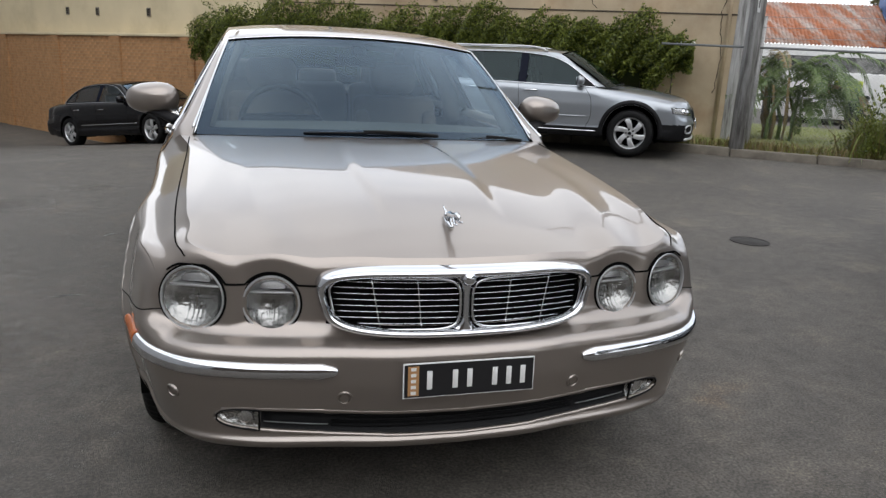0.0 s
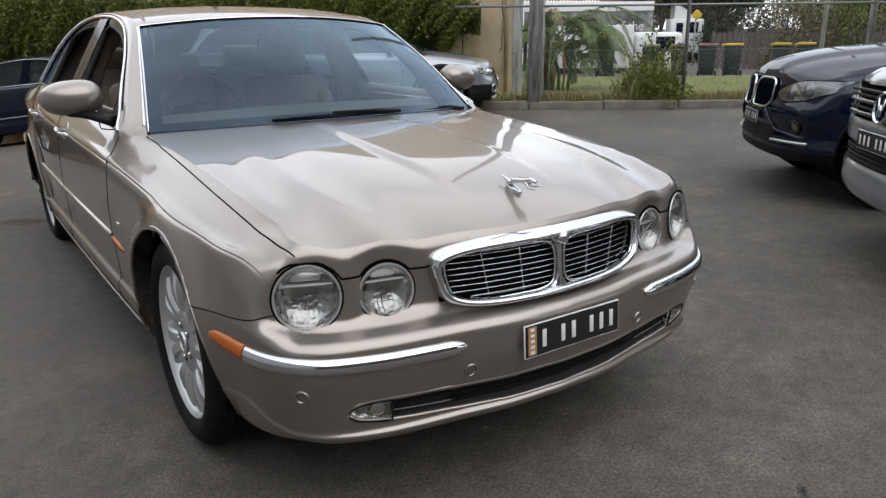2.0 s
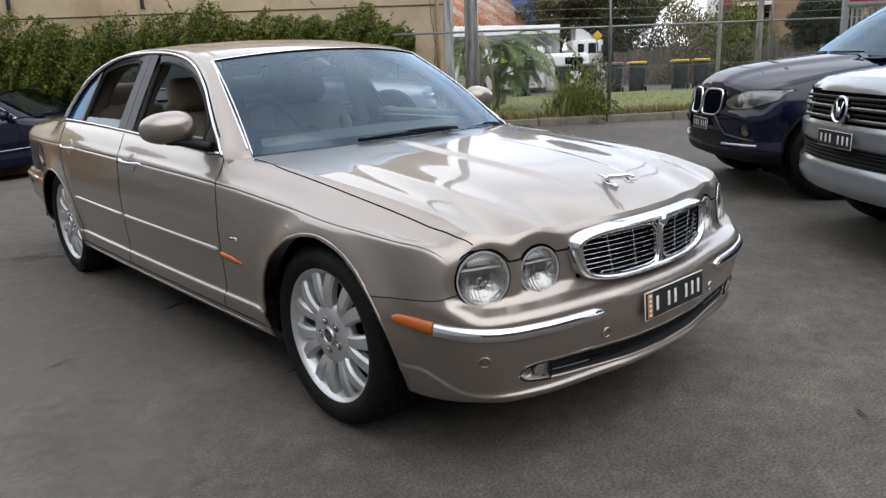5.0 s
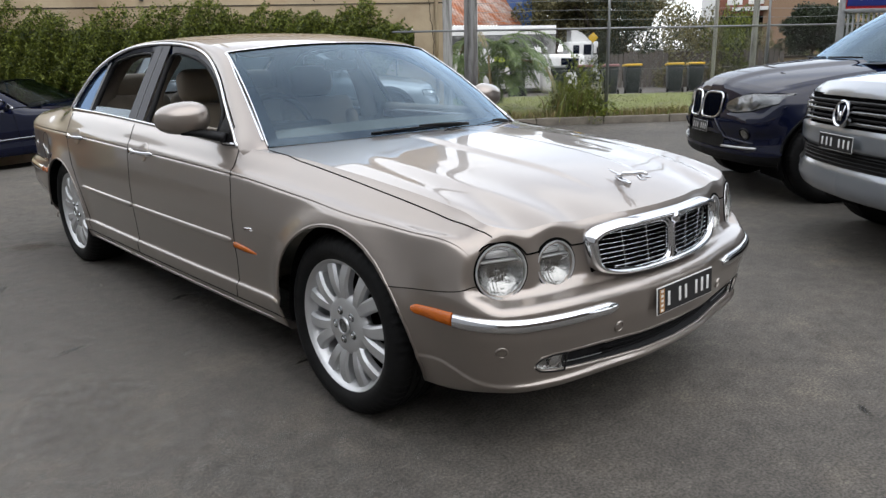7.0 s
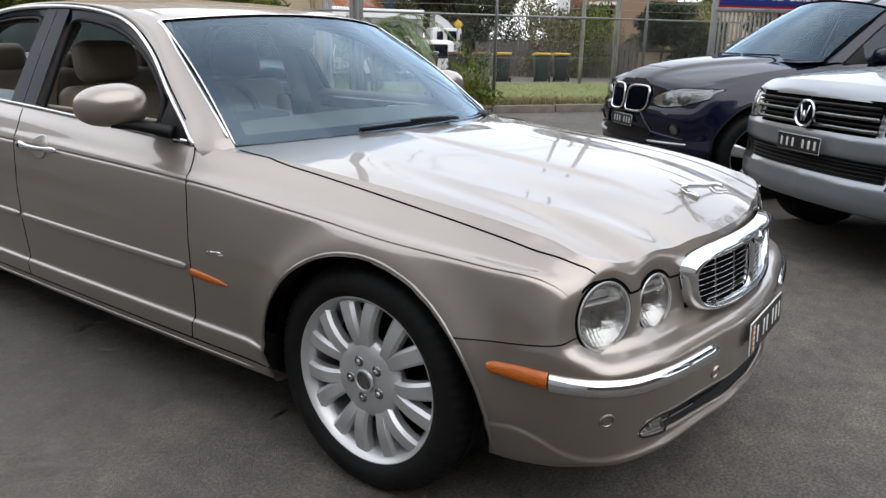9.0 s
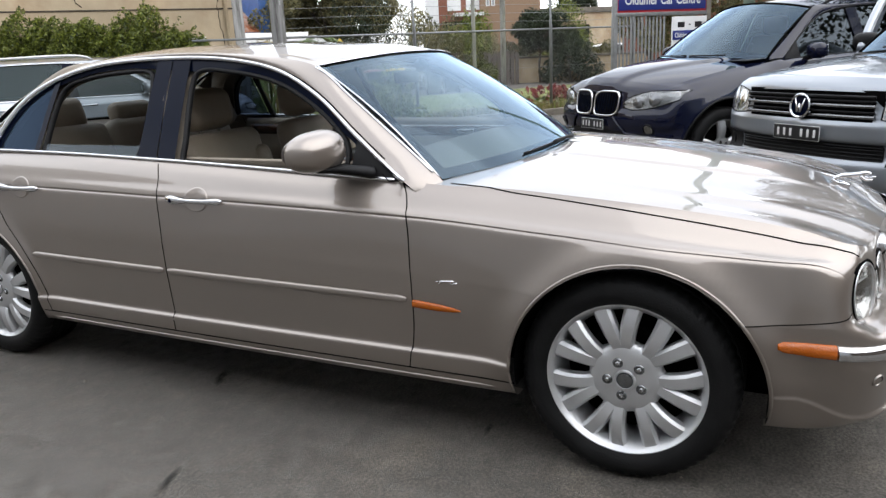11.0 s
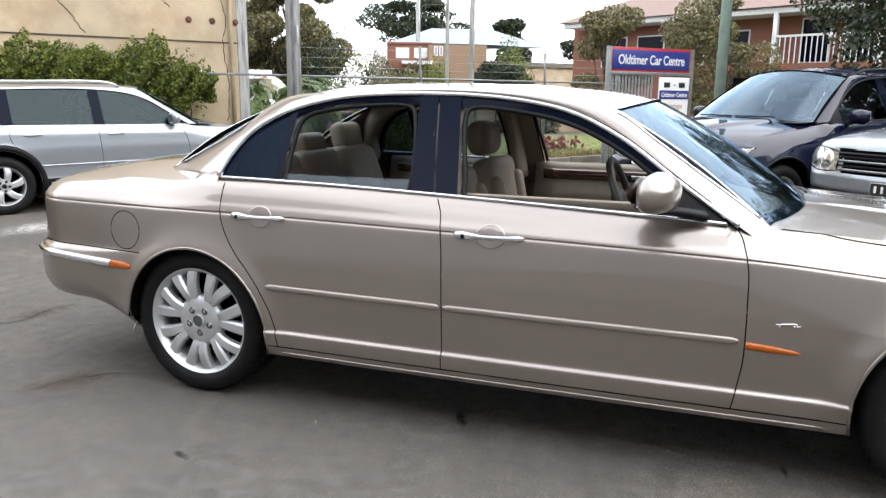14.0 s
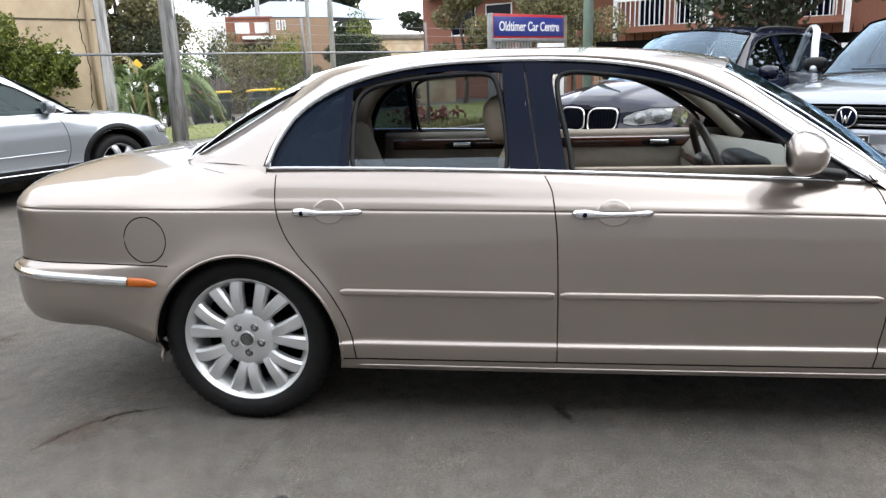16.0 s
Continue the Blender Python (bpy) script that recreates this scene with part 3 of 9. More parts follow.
def seat(parent, x, y, z, lean=12, width=0.52, mat=None):
    """A leather front seat that looks towards -y."""
    mat = mat or LEATHER
    s = block("seat_cushion", (width, 0.52, 0.16), (x, y - 0.10, z), mat, parent, "cream leather seat cushion", bevel=0.06, turn=(-6, 0, 0), segments=4)
    b = block("seat_back", (width, 0.13, 0.62), (x, y + 0.22, z + 0.33), mat, parent, "cream leather seat back", bevel=0.06, turn=(-lean, 0, 0), segments=4)
    for e in (-1, 1):
        block("seat_bolster", (0.09, 0.15, 0.50), (x + e * (width / 2 - 0.05), y + 0.185, z + 0.30), mat, b, bevel=0.045, turn=(-lean, 0, e * 8), segments=3)
    h = block("headrest", (0.29, 0.14, 0.19), (x, y + 0.33, z + 0.735), mat, parent, "cream leather headrest", bevel=0.069, turn=(-lean + 4, 0, 0), segments=4)
    for e in (-1, 1):
        tube("headrest_post", [(x + e * 0.06, y + 0.305, z + 0.60), (x + e * 0.06, y + 0.325, z + 0.70)], 0.006, CHROME, h)
    return b


# ---- the champagne saloon ----
HOOD_MID = (-0.80, 0.728, -0.73, 0.760, -0.67, 0.788, -0.58, 0.821, -0.40, 0.864, -0.10, 0.903, 0.30, 0.938, 0.70, 0.962)
HOOD_EDGE = (-0.80, 0.685, -0.70, 0.722, -0.62, 0.760, -0.52, 0.796, -0.38, 0.830, -0.08, 0.870, 0.27, 0.902, 0.70, 0.932)
DECK_MID = (3.10, 1.062, 3.40, 1.052, 3.65, 1.035, 3.90, 1.000, 4.06, 0.962)
DECK_EDGE = (3.10, 0.995, 3.40, 0.985, 3.65, 0.965, 3.90, 0.945, 4.06, 0.922)
WAIST = (0.60, 0.926, 0.75, 0.936, 1.20, 0.957, 1.89, 0.985, 2.50, 1.003, 2.92, 1.008, 3.20, 0.998)


LAMPS = ((0.514, 0.637, 0.076, -0.684, (0.20, -1, 0.10)), (0.717, 0.645, 0.087, -0.634, (0.38, -1, 0.10)))


RIDGE = (-0.75, 0.165, -0.42, 0.185, -0.12, 0.202, 0.10, 0.200, 0.42, 0.170)
CREST_OUT = (-0.70, 0.722, -0.55, 0.716, -0.4, 0.703, -0.2, 0.694, 0.0, 0.678, 0.3, 0.650)
CREST_IN = (-0.72, 0.508, -0.60, 0.516, -0.5, 0.530, -0.3, 0.552, -0.13, 0.558, 0.1, 0.543, 0.3, 0.525)


def hood_z(x, y):
    a = abs(x)
    mid, edge = float(tab(HOOD_MID, y)), float(tab(HOOD_EDGE, y))
    z = mid - (mid - edge) * min(a / 0.75, 1.15) ** 2.3
    half = float(tab(RIDGE, y))
    z += 0.009 * (1 - float(smooth(half - 0.022, half + 0.022, a))) * float(smooth(-0.66, -0.30, y)) * (1 - float(smooth(0.25, 0.55, y)))
    carve = 0.0105 * max(0.0, min(1.0, (0.55 - y) / 1.15)) ** 1.9
    c1, c2 = float(tab(CREST_OUT, y)), float(tab(CREST_IN, y))
    low, mid12, span = c2 - 0.1075, (c1 + c2) / 2, (c1 - c2) / 2
    soft = 1.3 + 0.7 * (1 - float(smooth(-0.62, -0.38, y)))
    if a < low:
        valley = math.sin(0.5 * math.pi * (a / low) ** 3) ** 2
    elif a < c2:
        valley = math.sin(0.5 * math.pi * (c2 - a) / 0.1075) ** soft
    elif a < c1:
        valley = math.sin(0.5 * math.pi * (1 - abs(a - mid12) / span)) ** soft
    else:
        valley = math.sin(0.5 * math.pi * min(1.0, (a - c1) / 0.1075)) ** 2 * 0.35
    return z + 0.005 * min(1.0, carve / 0.0105) - carve * valley


def deck_z(x, y):
    mid, edge = float(tab(DECK_MID, y)), float(tab(DECK_EDGE, y))
    return mid - (mid - edge) * min(abs(x) / 0.74, 1.1) ** 2.6


def hero_top(x, y):
    w = float(tab(WAIST, y))
    if y < 0.9:
        k = float(smooth(0.60, 0.78, y))
        return (1 - k) * hood_z(x, y) + k * w
    k = float(smooth(2.90, 3.25, y))
    return (1 - k) * w + k * deck_z(x, y)


def glass_x(y, z):
    """Half width of the cabin's side at y, z."""
    rise = z - float(tab(WAIST, min(max(y, 0.6), 3.2)))
    return 0.838 - 0.55 * rise - 0.10 * rise * rise


INTAKE_LOW = (0, 0.284, 0.30, 0.289, 0.50, 0.299, 0.61, 0.310, 0.648, 0.320, 0.668, 0.338)
INTAKE_HIGH = (0, 0.358, 0.30, 0.362, 0.50, 0.370, 0.60, 0.372, 0.648, 0.364, 0.668, 0.345)
CREASE = (-0.6, 0.752, -0.4, 0.755, -0.15, 0.768, 0.05, 0.782, 0.28, 0.797, 0.72, 0.828, 1.84, 0.852, 2.87, 0.862, 3.82, 0.86)


def build_saloon():
    car = thing("saloon_car", "champagne metallic saloon with chrome grille and open windows on asphalt", "car")
    sh = Shell(
        outline=[(0, -0.852), (0.2, -0.842), (0.34, -0.818), (0.6, -0.772), (0.75, -0.715), (0.845, -0.62), (0.892, -0.48), (0.906, -0.30), (0.915, 0.0), (0.928, 0.7),
                 (0.935, 1.8), (0.930, 2.7), (0.920, 3.25), (0.905, 3.65), (0.868, 3.90), (0.79, 4.03), (0.60, 4.115), (0.30, 4.15), (0, 4.16)],
        front=[0.236, 0.15, 0.241, 0.050, 0.254, 0.024, 0.272, 0.014, 0.292, 0.024, 0.376, 0.012, 0.455, 0.0, 0.515, 0.0, 0.544, 0.018, 0.557, 0.066, 0.600, 0.094, 0.722, 0.103, 0.752, 0.120],
        side=[0.238, 0.085, 0.243, 0.030, 0.288, 0.011, 0.348, 0.005, 0.371, 0.0175, 0.46, 0.011, 0.56, 0.004, 0.635, 0.0032, 0.668, 0.0028, 0.855, 0.018, 0.90, 0.040, 0.95, 0.068, 0.985, 0.098],
        rear=[0.355, 0.20, 0.365, 0.10, 0.39, 0.045, 0.43, 0.018, 0.475, 0.004, 0.53, 0.0, 0.595, 0.0, 0.630, 0.010, 0.652, 0.030, 0.86, 0.036, 0.90, 0.058, 0.925, 0.10, 0.94, 0.17],
        top=hero_top, front_end=-0.46, rear_start=3.16, ns=330, extra=(9,),
        top_d=lambda y: tab((-0.9, 0.192, -0.6, 0.180, -0.45, 0.165, 0.35, 0.162, 0.85, 0.098, 2.85, 0.098, 3.4, 0.132, 4.2, 0.138), y), reach=0.24, nv_step=0.16, rear_reach=0.55, crease=CREASE,
        tuck=lambda y: 0.034 * smooth(-0.80, -0.66, y) * (1 - smooth(-0.32, -0.10, y)))
    sh.flare(-0.025, 0.335, 0.388, 0.030, 0.062)
    sh.flare(3.012, 0.325, 0.368, 0.024, 0.060)
    for cx, cz, r, y0, n in LAMPS:
        sh.seat(cx, cz, r, y0, n)
    sh.shade()
    sh.arch(-0.025, 0.335, 0.388)
    sh.arch(3.012, 0.325, 0.368)
    for cx, cz, r, y0, n in LAMPS:
        sh.hole(cx, cz, r - 0.010)
    sh.slot(0.365, 0.585, 0.722)
    sh.slot(0.668, INTAKE_LOW, INTAKE_HIGH)
    sh.finish()
    front_gap = (0.28, 0.745, 0.31, 0.738, 0.51, 0.714, 0.76, 0.720, 0.89, 0.746, 0.99, 0.83)
    mid_gap = (0.28, 1.832, 0.50, 1.830, 0.70, 1.832, 0.91, 1.850, 1.0, 1.893)
    rear_gap = (0.28, 2.585, 0.32, 2.588, 0.42, 2.608, 0.53, 2.655, 0.62, 2.715, 0.70, 2.783, 0.78, 2.834, 0.86, 2.860, 0.93, 2.868, 1.02, 2.870)

    def sort(x, y, z):
        if y < -0.28 and z < 0.588:
            return "both_front_bumper"
        if y > 3.28 and z < 0.648:
            return "both_rear_bumper"
        if z < 0.292 and 0.3 < y < 2.8:
            return "sill_panel"
        a, b, c = float(tab(front_gap, z)), float(tab(mid_gap, z)), float(tab(rear_gap, z))
        return "front_wing" if y < a else "front_door" if y < b else "rear_door" if y < c else "rear_wing"

    sh.panels(car, PAINT, sort)
    for side in (-1, 1):
        for table, z0, z1 in ((front_gap, 0.292, 0.985), (mid_gap, 0.292, 0.985), (rear_gap, 0.292, 1.0)):
            pts = [sh.flank(float(tab(table, z)), z, side, -0.0006) for z in np.linspace(z0, z1 - 0.014, 60)]
            tube("door_gap", pts, 0.0025, GAP, car, sides=6)
        pts = [sh.flank(y, 0.292, side, -0.001) for y in np.linspace(0.355, 2.645, 70)]
        tube("sill_gap", pts, 0.003, GAP, car, sides=6)
        pts = [sh.flank(y, 0.264, side, -0.001) for y in np.linspace(0.42, 2.60, 60)]
        tube("sill_moulding", pts, 0.005 * np.interp(np.arange(60), [0, 2, 57, 59], [0.2, 1, 1, 0.2]), PAINT, car, sides=10)
        strip = (0.7, 0.546, 1.83, 0.552, 2.64, 0.558)
        for y0, y1 in ((0.735, 1.822), (1.842, 2.63)):
            pts = [sh.flank(y, float(tab(strip, y)), side, 0.002) for y in np.linspace(y0, y1, 50)]
            moulding("rubbing_strip", pts, STRIP_SECTION, PAINT, car, grow=np.minimum(1, np.minimum(np.arange(50) + 0.8, 49.8 - np.arange(50)) / 1.6))
        pts = [sh.flank(y, 0.524 + 0.011 * (y - 0.55) / 0.17, side, 0.002) for y in np.linspace(0.535, 0.712, 14)]
        tube("side_repeater", pts, np.interp(np.arange(14), [0, 2, 6, 13], [0.003, 0.008, 0.013, 0.014]), AMBER, car, "amber side repeater lens", sides=10, squash=(0.6, 1.0))
        bits = []
        for line, rad in ((((0.530, 0.627), (0.545, 0.628), (0.575, 0.625), (0.600, 0.624), (0.618, 0.620)), (0.0030, 0.0052, 0.0042, 0.0052, 0.0030)), (((0.545, 0.626), (0.530, 0.619), (0.516, 0.621)), (0.0030, 0.0022, 0.0016)),
                          (((0.556, 0.625), (0.545, 0.616), (0.533, 0.615)), (0.0030, 0.0022, 0.0016)), (((0.602, 0.622), (0.612, 0.613), (0.626, 0.611)), (0.0036, 0.0026, 0.0016)), (((0.612, 0.622), (0.628, 0.621), (0.640, 0.616)), (0.0018, 0.0014, 0.0010))):
            bits.append(tube_mesh([sh.flank(0.585 + 0.66 * (y - 0.578), 0.620 + 0.8 * (z - 0.620), side, 0.0025) for y, z in line], 0.8 * np.array(rad), 6))
        v, f = merged(bits)
        solid("wing_badge", v, f, CHROME, car, "small chrome leaping wing badge")
        # bumper trims
        pts = sh.along((-0.83, 0.486, -0.74, 0.492, -0.6, 0.507, -0.4, 0.525), -0.82, -0.575, 0.004, 60, side)
        moulding("bumper_trim", pts, CHROME_SECTION, CHROME, car, "chrome bumper trim strip", np.interp(np.arange(60), [0, 1, 4, 59], [0.35, 0.65, 1, 1]))
        pts = sh.along((-0.6, 0.510, -0.4, 0.528), -0.572, -0.425, 0.004, 20, side)
        moulding("front_indicator", pts, CHROME_SECTION, AMBER, car, "amber wrap-round indicator lens", np.interp(np.arange(20), [0, 8, 17, 19], [1, 0.95, 0.72, 0.35]))
        pts = sh.along((3.3, 0.578, 3.6, 0.592, 4.1, 0.610), 3.475, 4.08, 0.004, 60, side)
        moulding("rear_bumper_trim", pts, CHROME_SECTION, CHROME, car, "chrome bumper trim strip", np.full(60, 0.85))
        pts = sh.along((3.3, 0.580, 3.6, 0.590), 3.355, 3.472, 0.004, 16, side)
        tube("rear_side_marker", pts, 0.019 * np.interp(np.arange(16), [0, 4, 15], [0.4, 0.9, 1]), AMBER, car, "amber side marker lens", sides=12, squash=(0.5, 1.0))
        pts = sh.along((-0.63, 0.608, -0.56, 0.597, -0.45, 0.588, -0.30, 0.580), -0.322, -0.615, -0.0005, 40, side)
        tube("bumper_gap", pts, 0.0019, GAP, car, sides=6)
        pts = sh.along(0.65, 3.30, 4.0, -0.001, 40, side)
        tube("rear_bumper_gap", pts, 0.003, GAP, car, sides=6)
        # parking sensors
        for x, z in ((0.332, 0.408), (0.772, 0.406)):
            at, n = sh.nose(side * x, z, 0.001)
            lathe("parking_sensor", [(0.0, 0.002), (0.012, 0.002), (0.0135, -0.0005), (0.0155, 0.0035), (0.019, 0.0035), (0.021, -0.002)], PAINT, car, sides=24, m=facing(n, at))
        # wheel housing, near black so that its shade lies in the colour
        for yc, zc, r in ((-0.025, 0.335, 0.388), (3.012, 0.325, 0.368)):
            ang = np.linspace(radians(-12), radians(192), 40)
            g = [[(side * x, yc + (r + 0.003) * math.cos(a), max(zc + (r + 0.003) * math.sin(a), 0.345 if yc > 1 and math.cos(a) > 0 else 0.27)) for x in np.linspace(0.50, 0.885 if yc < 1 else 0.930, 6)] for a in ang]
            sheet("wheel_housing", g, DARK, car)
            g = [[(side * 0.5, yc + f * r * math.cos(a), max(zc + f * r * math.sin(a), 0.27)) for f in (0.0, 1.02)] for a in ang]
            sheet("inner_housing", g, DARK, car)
            rim = []
            for a in np.linspace(radians(-11), radians(191), 60):
                rim.append(sh.flank(yc + (r + 0.006) * math.cos(a), zc + (r + 0.006) * math.sin(a), side, -0.002))
            tube("arch_lip", rim, 0.006, PAINT, car, sides=6)
        # fuel flap and door handles
        if side < 0:
            ring = [sh.flank(3.395 + 0.088 * math.cos(a), 0.748 + 0.088 * math.sin(a), side, -0.0012) for a in np.linspace(0, 2 * math.pi, 56, endpoint=False)]
            tube("fuel_flap_gap", ring, 0.0026, GAP, car, sides=6, closed=True)
        for y0, z0, sc in ((1.505, 0.848, 1.0), (2.533, 0.858, 0.94)):
            yy = np.linspace(y0, y0 + 0.28 * sc, 26)
            t = np.linspace(0, 1, 26)
            pts = np.array([sh.flank(y, z0, side, 0.010 + 0.022 * math.sin(math.pi * min(max((q - 0.03) / 0.94, 0), 1)) ** 0.6) for y, q in zip(yy, t)])
            rad = np.interp(t, [0, 0.06, 0.25, 0.6, 0.72, 0.85, 0.97, 1], [0.004, 0.013, 0.009, 0.009, 0.014, 0.019, 0.015, 0.004])
            h = tube("door_handle", pts, rad, CHROME, car, "chrome pull handle", sides=10, squash=(0.7, 1.0))
            at = Vector(sh.flank(y0 + 0.135 * sc, z0, side, 0.0005))
            bowl = [[sh.flank(at.y + f * 0.060 * math.cos(a), at.z + f * 0.046 * math.sin(a), side, out) for f, out in ((0.02, 0.0008), (0.4, 0.0009), (0.7, 0.0016), (0.9, 0.0030), (0.97, 0.0034), (1.0, 0.0))] for a in np.linspace(0, 2 * math.pi, 32, endpoint=False)]
            sheet("handle_bowl", bowl, PAINT, h, wrap_u=True)
            lock = Vector(pts[21]) + Vector((side * 0.012, 0, 0))
            lathe("key_lock", [(0.0, 0.002), (0.006, 0.002), (0.0085, 0.0005), (0.0095, -0.004)], GLOSS, h, sides=16, m=facing((side, 0, 0.1), lock))

    # hood, deck
    ys = sh.p[:, -1, 1]
    hood_rows = np.where(ys <= 0.672)[0]
    deck_rows = np.where(ys >= 2.93)[0]
    fan(sh, hood_rows, lambda k: (0, -0.60 + 1.09 * k), hood_z, PAINT, "bonnet", car, nb=70)
    base_line = spline([(0.838, 2.90), (0.76, 3.10), (0.64, 3.30), (0.40, 3.385), (0, 3.41)], 100)
    fan(sh, deck_rows, lambda k: base_line[min(99, int(k * 160))] if k < 0.62 else (0, 3.41 + 0.55 * (k - 0.62) / 0.38), deck_z, PAINT, "boot_lid", car, nb=30)
    for side in (-1, 1):
        pts = [dropped(sh, side * x, y, 0.0004) for x, y in spline([(0.775, 0.62), (0.772, 0.349), (0.774, 0.101), (0.776, -0.109), (0.774, -0.286), (0.768, -0.436), (0.756, -0.565), (0.734, -0.612)], 60)]
        tube("bonnet_gap", pts, 0.0024, GAP, car, sides=6)
        # bonnet's front edge round the lamps
        arc = []
        for x in np.linspace(0.40, 0.78, 70):
            z = 0.688
            for cx, cz, r in ((0.514, 0.637, 0.084), (0.717, 0.645, 0.095)):
                if abs(x - cx) < r:
                    z = max(z, cz + math.sqrt(r * r - (x - cx) ** 2))
            arc.append(sh.nose(side * x, min(z, 0.735), 0.001)[0])
        tube("bonnet_edge_gap", arc, 0.0030, GAP, car, sides=6)

    # cabin: pillars, roof, screens
    rail_a = [(0.60, 0.832), (0.735, 0.917), (0.86, 0.995), (1.0, 1.088), (1.19, 1.216), (1.40, 1.312), (1.66, 1.362), (2.05, 1.378), (2.42, 1.356), (2.66, 1.292), (2.80, 1.205), (2.875, 1.095), (2.905, 1.012)]
    a3 = spline([(0.79, 0.60, 0.80)] + [(glass_x(y, z), y, z) for y, z in rail_a[1:]], 110)
    rail_b = [(0.760, 0.530, 0.800), (0.765, 0.650, 0.925), (0.735, 0.765, 1.010), (0.700, 0.895, 1.098), (0.655, 1.070, 1.216), (0.614, 1.236, 1.322), (0.606, 1.50, 1.372), (0.592, 2.05, 1.398), (0.580, 2.45, 1.378),
              (0.562, 2.70, 1.338), (0.556, 2.83, 1.285), (0.585, 3.03, 1.165), (0.630, 3.31, 1.012)]
    b3 = spline(rail_b, 110)
    for side in (-1, 1):
        f = np.array([side, 1, 1])
        loft("roof_pillar", a3 * f, b3 * f, PAINT, car, n=9, bow=0.012, out=(side * 0.8, 0, 0.6))
        tube("window_trim", a3[int(np.argmax(a3[:, 2] > 0.93)):] * f + np.array([side * 0.003, 0, 0]), np.interp(np.arange(len(a3) - int(np.argmax(a3[:, 2] > 0.93))) / 110, [0, 0.6, 0.78, 1], [0.0095, 0.010, 0.0135, 0.015]), CHROME, car, "chrome window trim", sides=8, squash=(0.8, 1.0))
        away = b3 - a3
        away /= np.linalg.norm(away, axis=1, keepdims=True)
        rest = (a3 + away * np.interp(a3[:, 1], [1.0, 2.4, 2.9], [0.013, 0.014, 0.019])[:, None]) * f + np.array([side * 0.004, 0, 0.003])
        tube("trim_shadow_gap", rest[(a3[:, 2] > 0.99)], 0.0026, GAP, car, sides=6)
        for name, k, r, mat, y1 in (("screen_trim", 0.95, 0.0062, CHROME, 1.24),):
            lift = 0.012 * math.sin(math.pi * k) * np.array([side * 0.8, 0, 0.6])
            line = (a3 * (1 - k) + b3 * k) * f + lift
            tube(name, line[(line[:, 2] > 0.945) & (line[:, 1] < y1)], r, mat, car, sides=6)
        tube("rear_screen_trim", b3[b3[:, 1] > 2.84] * f + np.array([side * 0.003, 0.002, 0.004]), 0.0075, CHROME, car, "chrome rear screen trim", sides=8)
        yy = np.linspace(0.80, 2.905, 60)
        tube("waist_trim", [(side * (glass_x(y, float(tab(WAIST, y))) + 0.002), y, float(tab(WAIST, y)) + 0.002) for y in yy], 0.0075, CHROME, car, "chrome waist trim", sides=8)
    # feet of the rear pillars run out into the wings
    low_a, low_b = a3[-1], b3[-1]
    t = np.linspace(0, 1, 22)[:, None]
    line = low_a * (1 - t) + low_b * t
    away = np.array([0.80, 0.60, 0.0])
    for side in (-1, 1):
        f = np.array([side, 1, 1])
        g = []
        for q, k in zip(line, t[:, 0]):
            reach = 0.014 + 0.050 * math.sin(math.pi * (0.12 + 0.88 * k)) ** 0.7
            foot = np.array(dropped(sh, *(q + away * reach)[:2], -0.001))
            up = np.array([q[0] - 0.012, q[1] - 0.010, q[2] + 0.030])
            row = [up, q + np.array([0.004, 0.003, 0.004])]
            for w in (0.35, 0.65, 1.0):
                m = q + (foot - q) * w
                row.append(np.array([m[0], m[1], foot[2] + (q[2] + 0.002 - foot[2]) * (1 - w) ** 2]))
            g.append([r * f for r in row])
        sheet("pillar_foot", g, PAINT, car)
    zmid = (1.11, 1.360, 1.22, 1.385, 1.40, 1.407, 1.8, 1.429, 2.2, 1.432, 2.6, 1.408, 2.90, 1.352)
    bx = b3[(b3[:, 1] > 1.15) & (b3[:, 1] < 2.90) & (b3[:, 2] > 1.22)]
    g = []
    for u in np.linspace(-1, 1, 41):
        line = []
        for t in np.linspace(0, 1, 44):
            ye = 1.236 * (1 - t) + 2.83 * t
            yc = 1.115 * (1 - t) + 2.885 * t
            y = yc + (ye - yc) * abs(u) ** 2.2
            xe, ze = np.interp(ye, bx[:, 1], bx[:, 0]), np.interp(ye, bx[:, 1], bx[:, 2])
            zc = float(tab(zmid, yc))
            line.append((u * xe, y, zc - (zc - ze) * abs(u) ** (2.2 + 0.4 * float(smooth(0, 0.25, t)))))
        g.append(line)
    sheet("roof", g, PAINT, car)

    def screen(low, high, low_mid, high_mid, bow, nu=31, nv=16):
        g = []
        for u in np.linspace(-1, 1, nu):
            line = []
            for t in np.linspace(0, 1, nv):
                c = np.array(low_mid) * (1 - t) + np.array(high_mid) * t
                e = np.array(low) * (1 - t) + np.array(high) * t
                w = abs(u) ** 2.2
                q = c * (1 - w) + np.array([0, e[1], e[2]]) * w
                q[0] = u * e[0]
                line.append(q + bow * math.sin(math.pi * t))
            g.append(line)
        return np.array(g)

    ws = screen((0.757, 0.668, 0.932), (0.614, 1.236, 1.322), (0, 0.475, 0.952), (0, 1.115, 1.360), np.array([0, -0.012, 0.018]))
    pane = sheet("windscreen", ws, SCREEN, car, "laminated windscreen reflecting the sky")
    pane.visible_shadow = False
    inner = np.array([0, 0.004, -0.004])
    sheet("screen_band", ws[:, :2] + inner, GLOSS, car)
    for sl in (slice(0, 2), slice(-2, None)):
        sheet("screen_band", ws[sl] + inner, GLOSS, car)
    edge = np.vstack([ws[0], ws[1:-1, -1], ws[-1, ::-1]])
